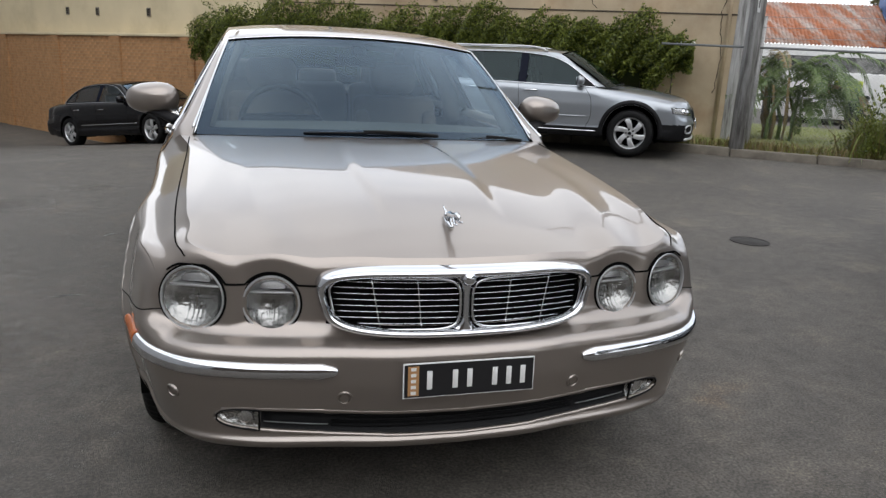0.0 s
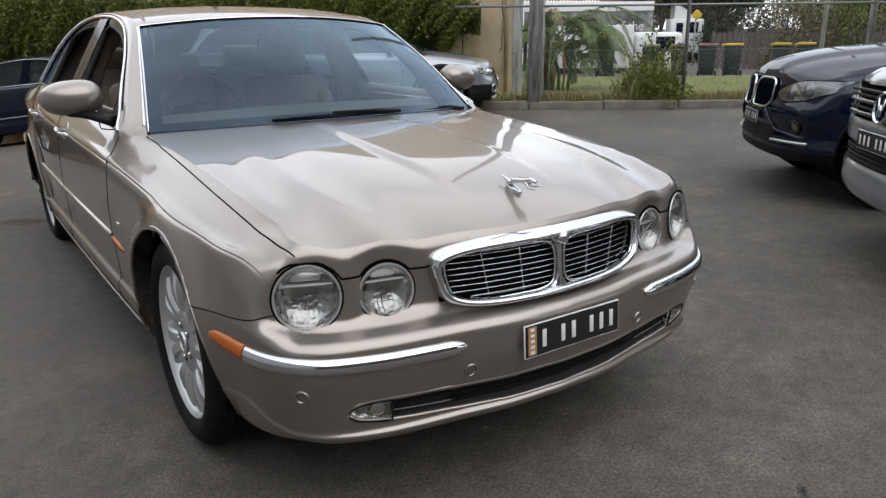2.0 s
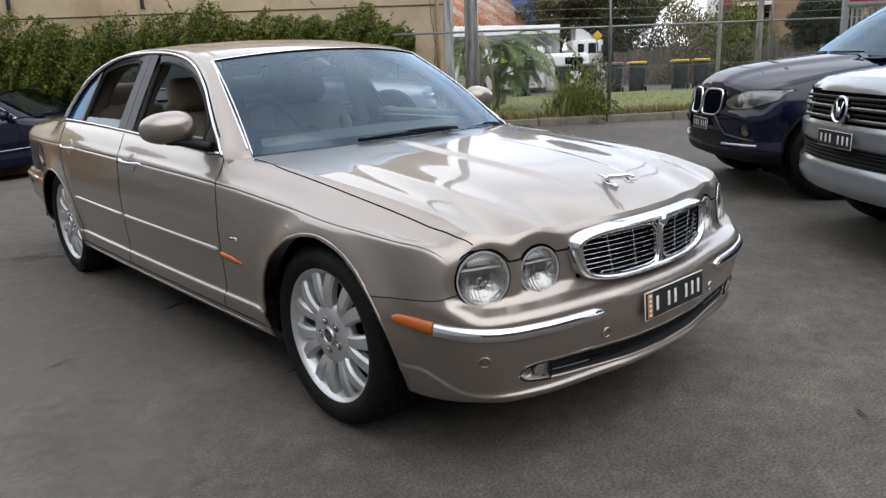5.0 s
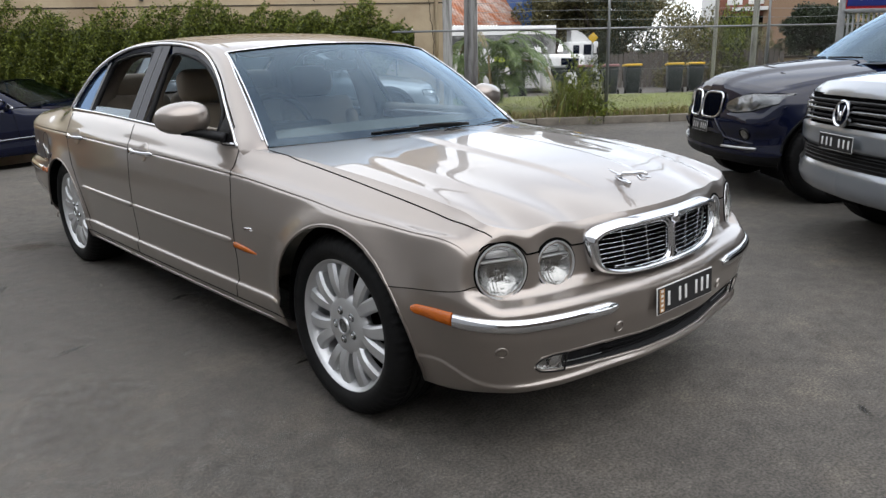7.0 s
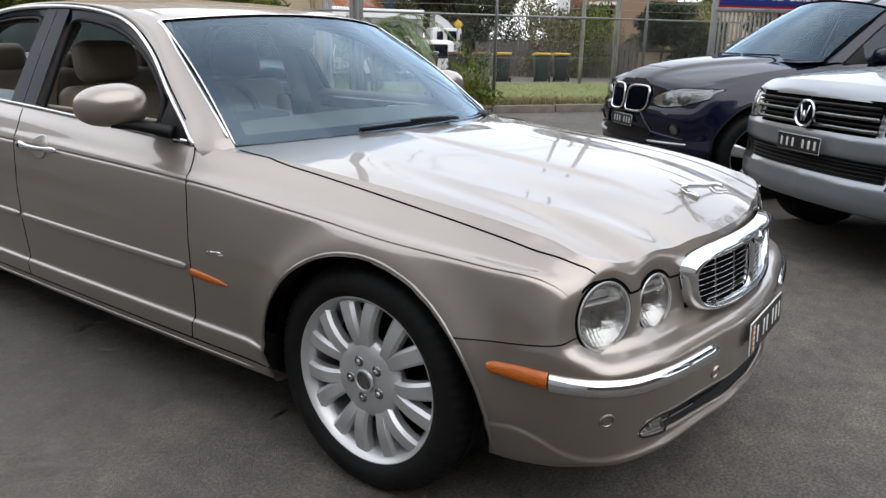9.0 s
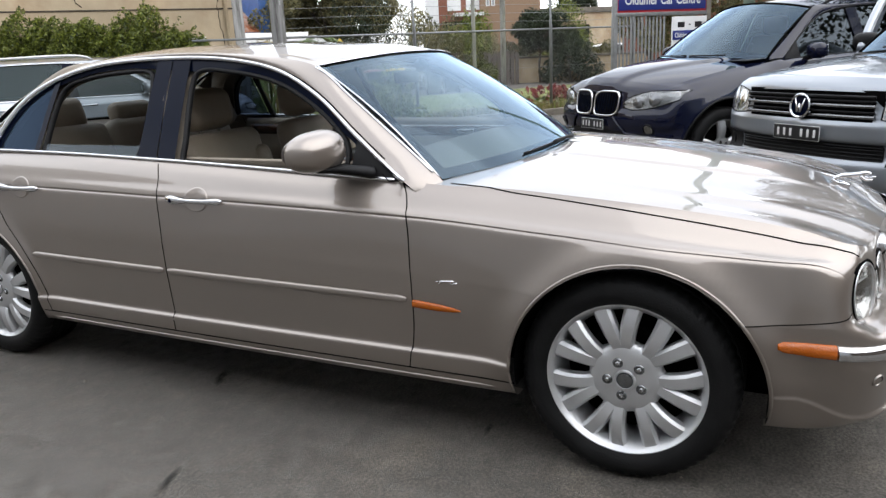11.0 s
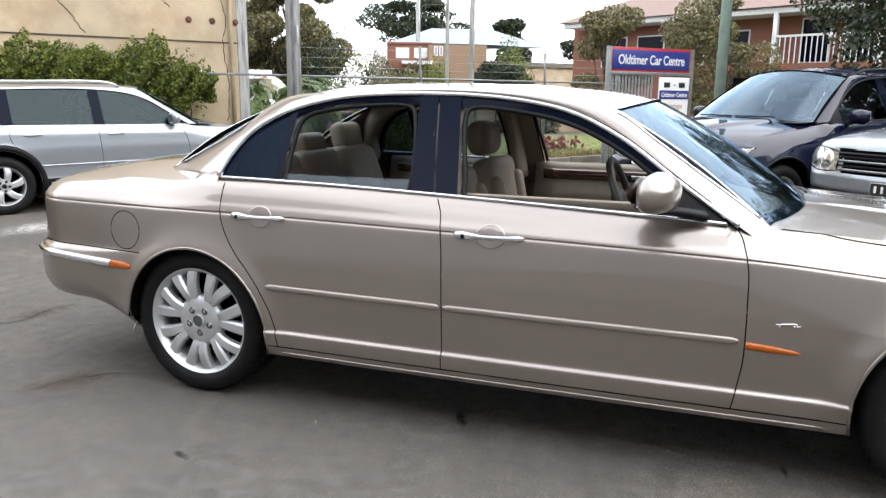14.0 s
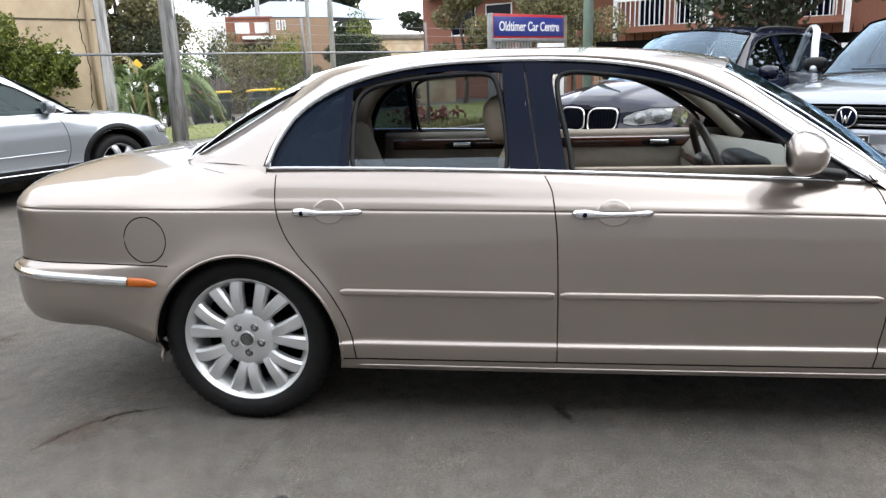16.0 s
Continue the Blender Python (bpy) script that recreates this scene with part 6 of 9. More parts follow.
def build_hedge():
    rng = np.random.default_rng(11)
    hedge = thing("hedge", "dense green hedge growing along the cream wall", "hedge")
    n = 130000
    s = rng.uniform(0.75, 10.9, n)
    t = rng.uniform(-1, 1, n)
    top = 2.13 + 0.10 * np.sin(s * 1.7) + 0.08 * np.sin(s * 4.3 + 1) - 0.40 * (1 - smooth(0.75, 1.9, s)) - 0.3 * smooth(10.0, 10.9, s)
    low = 1.10 - 0.50 * smooth(2.0, 6.5, s) + 0.10 * np.sin(s * 3.1) + 0.10 * np.sin(s * 8.3)
    mid, half = (top + low) / 2, (top - low) / 2
    ang = np.arccos(np.clip(t, -1, 1))
    shell_r = 1 - 0.5 * rng.uniform(0, 1, n) ** 1.7
    lump = 1 + 0.15 * np.sin(s * 7 + 3 * t) + 0.13 * np.sin(s * 13 + 6 * t + 1.3) + 0.08 * np.sin(s * 29 + 11 * t)
    z = mid + half * t * shell_r * lump
    out = 0.02 + 0.70 * np.sin(ang) ** 0.7 * shell_r * lump
    xy = WALL_O[None] + WALL_D[None] * s[:, None] + WALL_N[None] * out[:, None]
    p = np.concatenate([xy, z[:, None]], 1)
    # long shoots that stand out from the face and the top
    shoots = []
    for k in range(420):
        s0, up = rng.uniform(0.9, 10.6), rng.uniform() < 0.5
        zt0 = 2.08 + 0.10 * math.sin(s0 * 1.7) + 0.08 * math.sin(s0 * 4.3 + 1) - 0.40 * (1 - float(smooth(0.75, 1.9, s0)))
        b = np.array([*on_wall(s0, rng.uniform(0.15, 0.60) if up else rng.uniform(0.60, 0.78)), zt0 - 0.08 if up else rng.uniform(1.0, 1.95)])
        d = np.array([*(WALL_D * rng.normal(0, 0.5) + WALL_N * rng.uniform(0.1, 0.8)), rng.uniform(0.3, 1.2) if up else rng.uniform(-0.7, 0.6)])
        d *= rng.uniform(0.12, 0.34) / np.linalg.norm(d)
        w = np.linspace(0, 1, 16)[:, None]
        shoots.append(b + d * w - np.array([0, 0, 0.06]) * w ** 2 + rng.normal(0, 0.014, (16, 3)))
    p = np.vstack([p, *shoots])
    leaves("foliage", p, 0.025, HEDGE_LEAF, hedge, seed=5, long=2.1)
    pieces = []
    for k in range(40):
        s0 = rng.uniform(1.0, 9.4)
        a = on_wall(s0, 0.12)
        b = on_wall(s0 + rng.normal(0, 0.25), rng.uniform(0.25, 0.5))
        pieces.append(tube_mesh([(a[0], a[1], 0.0), (a[0] * 0.5 + b[0] * 0.5, a[1] * 0.5 + b[1] * 0.5, 0.9), (b[0], b[1], rng.uniform(1.4, 1.9))], [0.022, 0.014, 0.006], 6))
    v, f = merged(pieces)
    solid("branchwork", v, f, BARK, hedge)
    # Dark sheet behind the leaves stands for the shade inside the hedge.
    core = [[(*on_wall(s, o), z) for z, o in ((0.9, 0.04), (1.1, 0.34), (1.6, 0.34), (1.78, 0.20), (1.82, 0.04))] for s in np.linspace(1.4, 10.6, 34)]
    sheet("shade_core", core, DARK_LEAF, hedge)


# ---- fence, poles, sign ----
def build_fence():
    fence = thing("wire_fence", "galvanised chain-link fence with barbed strands on top", "fence")
    v0, zt = 0.32, 1.645
    us = [2.55, 5.5, 7.6]
    for u in us:
        a = at_kerb(u, v0)
        tube("fence_post", [(a[0], a[1], 0.0), (a[0], a[1], zt + 0.02), (a[0] + 0.02, a[1] + 0.02, zt + 0.55)], 0.030, STEEL, fence, sides=10)
    a, b = at_kerb(-1.2, v0), at_kerb(7.6, v0)
    tube("top_rail", [(a[0], a[1], zt), (b[0], b[1], zt)], 0.017, STEEL, fence, sides=8)
    for k in range(3):
        tube("barbed_strand", [(*at_kerb(u, v0 + 0.03), zt + 0.16 + 0.15 * k - 0.02 * math.sin((u + 1.1) * 1.1) ** 2) for u in np.linspace(0.2, 7.6, 30)], 0.0035, STEEL, fence, sides=4)
    for z in (0.18, 0.95):
        tube("tension_wire", [(*at_kerb(u, v0), z) for u in np.linspace(0.2, 7.6, 8)], 0.003, STEEL, fence, sides=4)
    cell, r = 0.062, 0.0021
    rows = int((zt - 0.14) / (cell / 2))
    pieces_v, pieces_f, count = [], [], 0
    off = np.array([[KERB_N[0] * r, KERB_N[1] * r, 0], [KERB_D[0] * r, KERB_D[1] * r, 0], [-KERB_D[0] * r, -KERB_D[1] * r, 0]])
    zs = 0.14 + np.arange(rows + 1) * cell / 2
    for k in range(int(7.4 / cell)):
        u0 = 0.2 + k * cell
        u = u0 + np.where(np.arange(rows + 1) % 2 == 0, -0.5, 0.5) * cell * 1.04
        p = np.stack([KERB_O[0] + KERB_D[0] * u + KERB_N[0] * v0, KERB_O[1] + KERB_D[1] * u + KERB_N[1] * v0, zs], 1)
        pieces_v.append((p[:, None] + off[None]).reshape(-1, 3))
        pieces_f += [tuple(q + count for q in f) for f in quads(rows + 1, 3, False, True)]
        count += 3 * (rows + 1)
    ob = solid("wire_mesh", np.vstack(pieces_v), pieces_f, MESH_WIRE, fence)
    ob["kind"] = "stuff"


def build_poles():
    a = at_kerb(0.08, 0.12)
    v, f = tube_mesh([(a[0], a[1], -0.1), (a[0] + 0.05, a[1] + 0.02, 4), (a[0] + 0.10, a[1] + 0.05, 9)], [0.115, 0.105, 0.09], 12)
    p = thing("power_pole", "weathered grey power pole beside the kerb", "pole")
    solid("shaft", v, f, POLE, p)
    block("pole_tag", (0.10, 0.012, 0.26), (a[0] - 0.05, a[1] - 0.11, 2.25), WHITE, p, bevel=0.004, turn=(0, 0, 35))
    block("tag_mark", (0.06, 0.004, 0.14), (a[0] - 0.055, a[1] - 0.119, 2.25), PLATE_BLACK, p, bevel=0.0, turn=(0, 0, 35))
    a = at_kerb(0.22, 0.42)
    tagged(tube("end_post", [(a[0], a[1], -0.1), (a[0], a[1], 2.1)], 0.045, POLE, None, sides=12), "slim grey end post of the wire fence", "post")
    for x, y, r, h, m, lab in ((14.55, 0.72, 0.115, 9, POLE_GREEN, "pale green painted street pole"), (17.2, 8.15, 0.055, 8, POLE, "slim grey street pole beyond the lawn"), (19.4, 8.1, 0.085, 9, POLE, "grey timber pole beyond the lawn"),
                                 (40.0, 18.0, 0.13, 10, POLE, "distant timber power pole")):
        tagged(tube("street_pole", [(x, y, ground_z(x, y) - 0.1), (x, y, h)], r, m, None, sides=12), lab, "pole")
    for k, (dz, dy) in enumerate(((6.3, 0.3), (6.0, -0.2), (5.6, 0.1))):
        pts = [(6.8, 7.1 + dy, dz - 0.3), (24, 10 + dy, dz - 0.9), (40, 18 + dy, dz + 0.6)]
        tagged(tube("overhead_wire", spline(pts, 20), 0.012, PLASTIC, None, sides=4), "thin black overhead wire", "wire", "overhead wires")


def build_sign():
    s = thing("sign_board", "blue and red business sign above a barred gate", "sign")
    a, b = np.array([11.14, 2.74]), np.array([12.62, 1.37])
    d = (b - a) / np.linalg.norm(b - a)
    n = np.array([-d[1], d[0]]) * (1 if (-d[1]) < 0 else -1)
    turn = math.degrees(math.atan2(d[1], d[0]))
    c = (a + b) / 2
    L = float(np.linalg.norm(b - a))

    def place(ob, along, out, z):
        q = a + d * along + n * out
        ob.matrix_basis = pose(q[0], q[1], z, 0, 0, turn)
        return ob

    place(block("sign_border", (L, 0.05, 0.46), (0, 0, 0), SIGN_RED, s, bevel=0.006), L / 2, 0.0, 2.075)
    place(block("sign_panel", (L - 0.05, 0.012, 0.36), (0, 0, 0), SIGN_BLUE, s, bevel=0.003), L / 2, 0.030, 2.075)
    face = facing((n[0], n[1], 0), (*(c + n * 0.038), 2.068))
    t = writing("sign_letters", "Oldtimer Car Centre", 0.25, WHITE, face, s, "white serif lettering", 0.002, 0.98, 0.80, 0.004)
    place(block("sign_beam", (L + 0.05, 0.07, 0.07), (0, 0, 0), STEEL, s, bevel=0.008), L / 2, 0.0, 1.82)
    for al, w in ((-0.02, 0.09), (L + 0.06, 0.11)):
        place(block("sign_post", (w, w, 2.50), (0, 0, 0), CONCRETE if al > 1 else STEEL, s, bevel=0.01), al, -0.02, 1.06)
    for k in range(13):
        place(block("gate_bar", (0.035, 0.02, 1.76), (0, 0, 0), STEEL, s, bevel=0.004), 0.10 + k * 0.083, -0.03, 0.91)
    place(block("notice_panel", (0.80, 0.03, 1.40), (0, 0, 0), WHITE, s, "white notice panel", bevel=0.004), L - 0.40, 0.04, 1.06)
    place(block("notice_band", (0.78, 0.006, 0.17), (0, 0, 0), SIGN_BLUE, s, bevel=0.001), L - 0.40, 0.060, 1.42)
    for k in (-1, 0, 1):
        place(block("number_bar", (0.16 if k else 0.05, 0.004, 0.10 if k else 0.02), (0, 0, 0), PLATE_BLACK, s, bevel=0.0), L - 0.40 + 0.2 * k, 0.058, 1.61)
    ca = a + d * (L - 0.40)
    writing("band_letters", "Oldtimer Centre", 0.125, WHITE, facing((n[0], n[1], 0), (*(ca + n * 0.066), 1.415)), s, "", 0.001, 1.0, 0.8, 0.002)
    for text, z in (("Prestige", 1.20), ("Vehicle", 1.04), ("Sales", 0.88)):
        writing("notice_letters", text, 0.15, PLATE_BROWN, facing((n[0], n[1], 0), (*(ca + n * 0.058), z)), s, "", 0.001)


# ---- plants and trees ----
def tree(x, y, h, crown, leaf, mat, seed, label, trunk=0.2, low=0.35, clumps=16, count=3200, flat=1.0, spread=1.0):
    rng = np.random.default_rng(seed)
    t = thing("tree", label, "tree")
    z0 = ground_z(x, y)
    top = z0 + h
    pieces = [tube_mesh(spline([(x, y, z0 - 0.1), (x + rng.normal(0, 0.1), y + rng.normal(0, 0.1), z0 + h * 0.3), (x + rng.normal(0, 0.3), y + rng.normal(0, 0.3), z0 + h * 0.72)], 12), np.linspace(trunk, trunk * 0.4, 12), 8)]
    pts = []
    for k in range(clumps):
        ang, rr = rng.uniform(0, 2 * np.pi), crown * spread * rng.uniform(0.15, 0.85) ** 0.7
        zz = z0 + h * (low + (1 - low) * rng.uniform(0.05, 0.92))
        squeeze = math.sin(math.pi * min(max((zz - z0) / h - low + 0.12, 0.05) / (1 - low + 0.15), 0.97)) ** 0.6
        c = np.array([x + rr * squeeze * math.cos(ang), y + rr * squeeze * math.sin(ang), zz])
        start = np.array([x, y, z0 + h * (low * 0.8 + 0.25 * rng.uniform())])
        pieces.append(tube_mesh(spline([start, (start + c) / 2 + rng.normal(0, 0.1, 3), c], 8), np.linspace(trunk * 0.35, trunk * 0.08, 8), 6))
        m = 3 * count // clumps
        q = rng.normal(size=(m, 3))
        q /= np.linalg.norm(q, axis=1, keepdims=True)
        rad = crown * rng.uniform(0.24, 0.42)
        q *= rad * rng.uniform(0.35, 1.0, (m, 1)) ** 0.5 * np.array([1, 1, 0.72 * flat])
        pts.append(c + q)
    v, f = merged(pieces)
    solid("trunk", v, f, BARK, t)
    leaves("crown", np.vstack(pts), leaf * 0.58, mat, t, seed=seed)
    return t


def bush(x, y, r, h, leaf, mat, seed, label, count=1500):
    rng = np.random.default_rng(seed)
    t = thing("bush", label, "bush")
    z0 = ground_z(x, y)
    q = rng.normal(size=(count, 3))
    q /= np.linalg.norm(q, axis=1, keepdims=True)
    q[:, 2] = np.abs(q[:, 2])
    lump = 1 + 0.22 * np.sin(q[:, 0] * 6 + seed) + 0.18 * np.sin(q[:, 1] * 7 + 2 * seed) + 0.15 * np.sin(q[:, 2] * 9)
    p = q * (rng.uniform(0.5, 1, (count, 1)) ** 0.4) * lump[:, None] * np.array([r, r, h]) + np.array([x, y, z0])
    leaves("foliage", p, leaf, mat, t, seed=seed)
    stems = [tube_mesh([(x, y, z0 - 0.05), (x + rng.normal(0, r * 0.4), y + rng.normal(0, r * 0.4), z0 + h * 0.6)], [0.03, 0.01], 5) for _ in range(6)]
    v, f = merged(stems)
    solid("branchwork", v, f, BARK, t)


def build_palm():
    rng = np.random.default_rng(21)
    o = at_kerb(0.85, 2.9)
    palm = thing("banana_palm", "ragged banana palm with drooping green fronds", "plant", pose(o[0], o[1], ground_z(*o)) @ Matrix.Scale(1.02, 4))
    for k in range(11):
        b = np.array([rng.normal(0, 0.30), rng.normal(0, 0.26), -0.05])
        tube("stem", [b, b + np.array([rng.normal(0, 0.06), rng.normal(0, 0.06), 0.5]), b + np.array([rng.normal(0, 0.1), rng.normal(0, 0.1), rng.uniform(0.8, 1.35)])], [0.045, 0.034, 0.02], PALM_LEAF if k % 2 else DRY_LEAF, palm, sides=8)
    for k in range(34):
        ang = rng.uniform(0, 2 * np.pi) if k > 13 else math.atan2(KERB_D[1], KERB_D[0]) + rng.uniform(-0.9, 0.7)
        L = rng.uniform(0.9, 1.7) if k <= 13 else rng.uniform(0.6, 1.1)
        d = np.array([math.cos(ang), math.sin(ang), 0])
        b = np.array([rng.normal(0, 0.26), rng.normal(0, 0.22), rng.uniform(0.55, 1.25)])
        rise = rng.uniform(0.15, 0.55)
        rib = spline([b, b + d * L * 0.35 + np.array([0, 0, rise]), b + d * L * 0.75 + np.array([0, 0, rise * 0.7]), b + d * L + np.array([0, 0, rise * 0.5 - rng.uniform(0.15, 0.6)])], 40)
        side = np.array([-d[1], d[0], 0])
        v, f = [], []
        for j in range(5, 39):
            w = 0.25 * math.sin(math.pi * (j + 3) / 46) ** 0.8 * rng.uniform(0.8, 1.1)
            t = rib[min(j + 1, 39)] - rib[j - 1]
            t /= np.linalg.norm(t)
            for e in (-1, 1):
                droop = rng.uniform(0.1, 0.45)
                mid = rib[j] + side * e * w * 0.5 + t * w * 0.35 + np.array([0, 0, 0.02])
                tip = rib[j] + side * e * w * 0.85 + t * w * 0.7 - np.array([0, 0, w * droop])
                q, wd = len(v), t * rng.uniform(0.010, 0.024)
                v += [rib[j] - wd * 0.5, rib[j] + wd * 0.5, mid + wd, mid - wd, tip]
                f += [(q, q + 1, q + 2, q + 3), (q + 3, q + 2, q + 4)]
        fr = solid("frond", v, f, DRY_LEAF if k in (3, 11, 17, 22) else PALM_LEAF, palm, flat=True)
        tube("rib", rib, np.linspace(0.012, 0.003, 40), PALM_LEAF, fr, sides=5)


# ---- beyond the fence ----
LID_RED = material("faded_red_lid", (0.22, 0.10, 0.095), 0.5, vary=0.1, scale=9.0)
LID_GREY = material("pale_grey_lid", (0.27, 0.28, 0.28), 0.5, vary=0.1, scale=9.0)


PALING = material("weathered_paling", (0.085, 0.072, 0.062), 0.85, vary=0.3, scale=7.0, bump=0.2, bump_scale=40.0, stretch=(1, 1, 0.2))


def wheelie_bin(x, y, turn, lid):
    z = ground_z(x, y)
    bin_ = thing("wheelie_bin", "dark green wheeled bin with a %s lid" % {YELLOW: "yellow", LID_RED: "faded red", LID_GREY: "pale grey"}.get(lid, "dark"), "bin", pose(x, y, z, 0, 0, turn) @ Matrix.Scale(0.86, 4), "wheeled bins on the lawn")
    bm = bmesh.new()
    bmesh.ops.create_cube(bm, size=1)
    for q in bm.verts:
        k = 1.0 if q.co.z > 0 else 0.78
        q.co = (q.co.x * 0.56 * k, q.co.y * 0.62 * k, q.co.z * 0.92 + 0.50)
    bmesh.ops.bevel(bm, geom=bm.edges[:], offset=0.03, segments=2, affect="EDGES", profile=0.5)
    from_bm("body", bm, BIN_GREEN, bin_)
    block("lid", (0.60, 0.70, 0.09), (0, -0.02, 1.0), lid, bin_, bevel=0.035, turn=(4, 0, 0), segments=3)
    for e in (-1, 1):
        lathe("bin_wheel", [(0.0, 0.03), (0.09, 0.03), (0.10, 0.015), (0.10, -0.015), (0.09, -0.03), (0, -0.03)], RUBBER, bin_, sides=20, m=pose(e * 0.27, 0.28, 0.10, 0, 90, 0))
    block("grip", (0.44, 0.04, 0.05), (0, 0.36, 0.96), BIN_GREEN, bin_, bevel=0.015)
    return bin_


def build_trucks():
    m = lambda x, y, z, hx, hy, k: pose(x, y, z, 0, 0, math.degrees(math.atan2(hx, -hy))) @ Matrix.Scale(k, 4)
    t = thing("truck", "white cab-over truck with a roof deflector", "truck", m(26.8, 19.6, -0.40, 0.72, -0.69, 0.82))
    block("cab", (2.1, 1.7, 1.75), (0, 0.3, 1.62), WHITE, t, bevel=0.12, segments=3)
    block("chassis", (1.9, 6.0, 0.35), (0, 2.2, 0.62), DARK, t, bevel=0.03)
    block("front_bumper", (2.1, 0.2, 0.4), (0, -0.58, 0.62), WHITE, t, bevel=0.04)
    block("windscreen", (1.8, 0.04, 0.75), (0, -0.56, 2.0), GLOSS, t, bevel=0.02, turn=(-6, 0, 0))
    for e in (-1, 1):
        block("side_window", (0.03, 0.55, 0.55), (e * 1.05, 0.0, 2.05), GLOSS, t, bevel=0.02)
        block("rear_side_window", (0.03, 0.35, 0.50), (e * 1.05, 0.68, 2.05), GLOSS, t, bevel=0.02)
        block("mirror", (0.12, 0.06, 0.4), (e * 1.22, -0.45, 2.0), PLASTIC, t, bevel=0.02)
        for y in (0.25, 4.2):
            lathe("truck_wheel", [(0.0, 0.1), (0.25, 0.1), (0.28, 0.13), (0.44, 0.12), (0.47, 0.08), (0.47, -0.12), (0.3, -0.13)], RUBBER, t, sides=28, m=pose(e * 0.92, y, 0.47, 0, 90 * e, 0))
    g = [[(x, y, z) for x in np.linspace(-0.85, 0.85, 5)] for y, z in ((-0.1, 2.5), (0.25, 2.85), (0.75, 3.15), (0.95, 3.18))]
    sheet("roof_deflector", g, WHITE, t, thick=0.05)
    for e in (-1, 1):
        solid("deflector_side", [(e * 0.85, -0.1, 2.5), (e * 0.85, 0.25, 2.85), (e * 0.85, 0.75, 3.15), (e * 0.85, 0.95, 3.18), (e * 0.85, 0.95, 2.5)], [(0, 1, 2, 3, 4)], WHITE, t, flat=True)
    block("tray", (2.2, 4.2, 0.18), (0, 3.4, 0.95), STEEL, t, bevel=0.02)
    v = thing("van", "white light truck parked before a banner", "truck", m(18.6, 14.3, -0.62, 0.80, -0.60, 1.0))
    block("cab", (1.8, 1.5, 1.25), (0, 0.3, 1.15), WHITE, v, bevel=0.16, segments=3)
    block("windscreen", (1.55, 0.05, 0.62), (0, -0.40, 1.40), GLOSS, v, bevel=0.02, turn=(-22, 0, 0))
    block("grille", (1.2, 0.04, 0.28), (0, -0.46, 0.85), PLASTIC, v, bevel=0.02)
    block("bumper", (1.85, 0.16, 0.25), (0, -0.45, 0.52), WHITE, v, bevel=0.04)
    block("load_body", (1.9, 3.2, 1.3), (0, 2.7, 1.35), WHITE, v, bevel=0.03)
    block("green_panel", (0.02, 0.7, 0.4), (-0.96, 2.3, 1.6), material("lime_panel", (0.45, 0.55, 0.05), 0.5, vary=0.1), v, bevel=0.0)
    for e in (-1, 1):
        block("side_window", (0.03, 0.6, 0.45), (e * 0.9, 0.1, 1.42), GLOSS, v, bevel=0.02)
        block("headlamp", (0.22, 0.05, 0.16), (e * 0.7, -0.465, 0.86), REFLECTOR, v, bevel=0.02)
        for y in (0.2, 3.0):
            lathe("van_wheel", [(0.0, 0.08), (0.2, 0.08), (0.34, 0.1), (0.37, 0.06), (0.37, -0.1), (0.25, -0.11)], RUBBER, v, sides=24, m=pose(e * 0.8, y, 0.37, 0, 90 * e, 0))
    # banner and rusty shed
    b = thing("banner", "dark advertising banner with white words under a white beam", "banner")
    a0, a1 = np.array([15.8, 17.9]), np.array([19.4, 15.4])
    d = (a1 - a0) / np.linalg.norm(a1 - a0)
    nn = np.array([d[1], -d[0]])
    nn = nn if nn @ (np.array([-2, -2]) - a0) > 0 else -nn
    wall_box("banner_panel", a0, a1, 0.06, -0.6, 1.85, material("banner_print", (0.05, 0.05, 0.05), 0.6, second=(0.35, 0.35, 0.33), second_scale=0.8, vary=0.2), -nn, b)
    wall_box("banner_beam", a0 + nn * 0.05, a1 + nn * 0.05, 0.1, 1.85, 2.15, WHITE, -nn, b, bevel=0.01)
    c = a0 * 0.3 + a1 * 0.7 + nn * 0.02
    writing("banner_letters", "some of the", 0.42, WHITE, facing((nn[0], nn[1], 0), (*c, 1.35)), b, "", 0.004)
    shed = thing("shed", "industrial shed with a rusty corrugated roof and blue end", "building")
    a0, a1 = np.array([19.5, 24.2]), np.array([24.6, 21.6])
    d = (a1 - a0) / np.linalg.norm(a1 - a0)
    back = np.array([0.45, 0.89])
    n = 160
    g = []
    for k in range(n):
        t0 = k / (n - 1)
        q = a0 + (a1 - a0) * t0
        w = 0.03 * math.sin(k * math.pi / 2)
        g.append([(q[0], q[1], 2.45 + w), (q[0] + back[0] * 3, q[1] + back[1] * 3, 4.25 + w)])
    sheet("roof", g, RUSTY, shed, "rusty corrugated roof", thick=0.02)
    wall_box("wall", a0, a1, 0.2, -1.5, 2.42, WHITE, back, shed)
    q0, q1 = a1 + d * 0.05, a1 + d * 0.5
    wall_box("end_wall", q0, q1, 3.2, -1.5, 4.6, BLUE, back, shed)


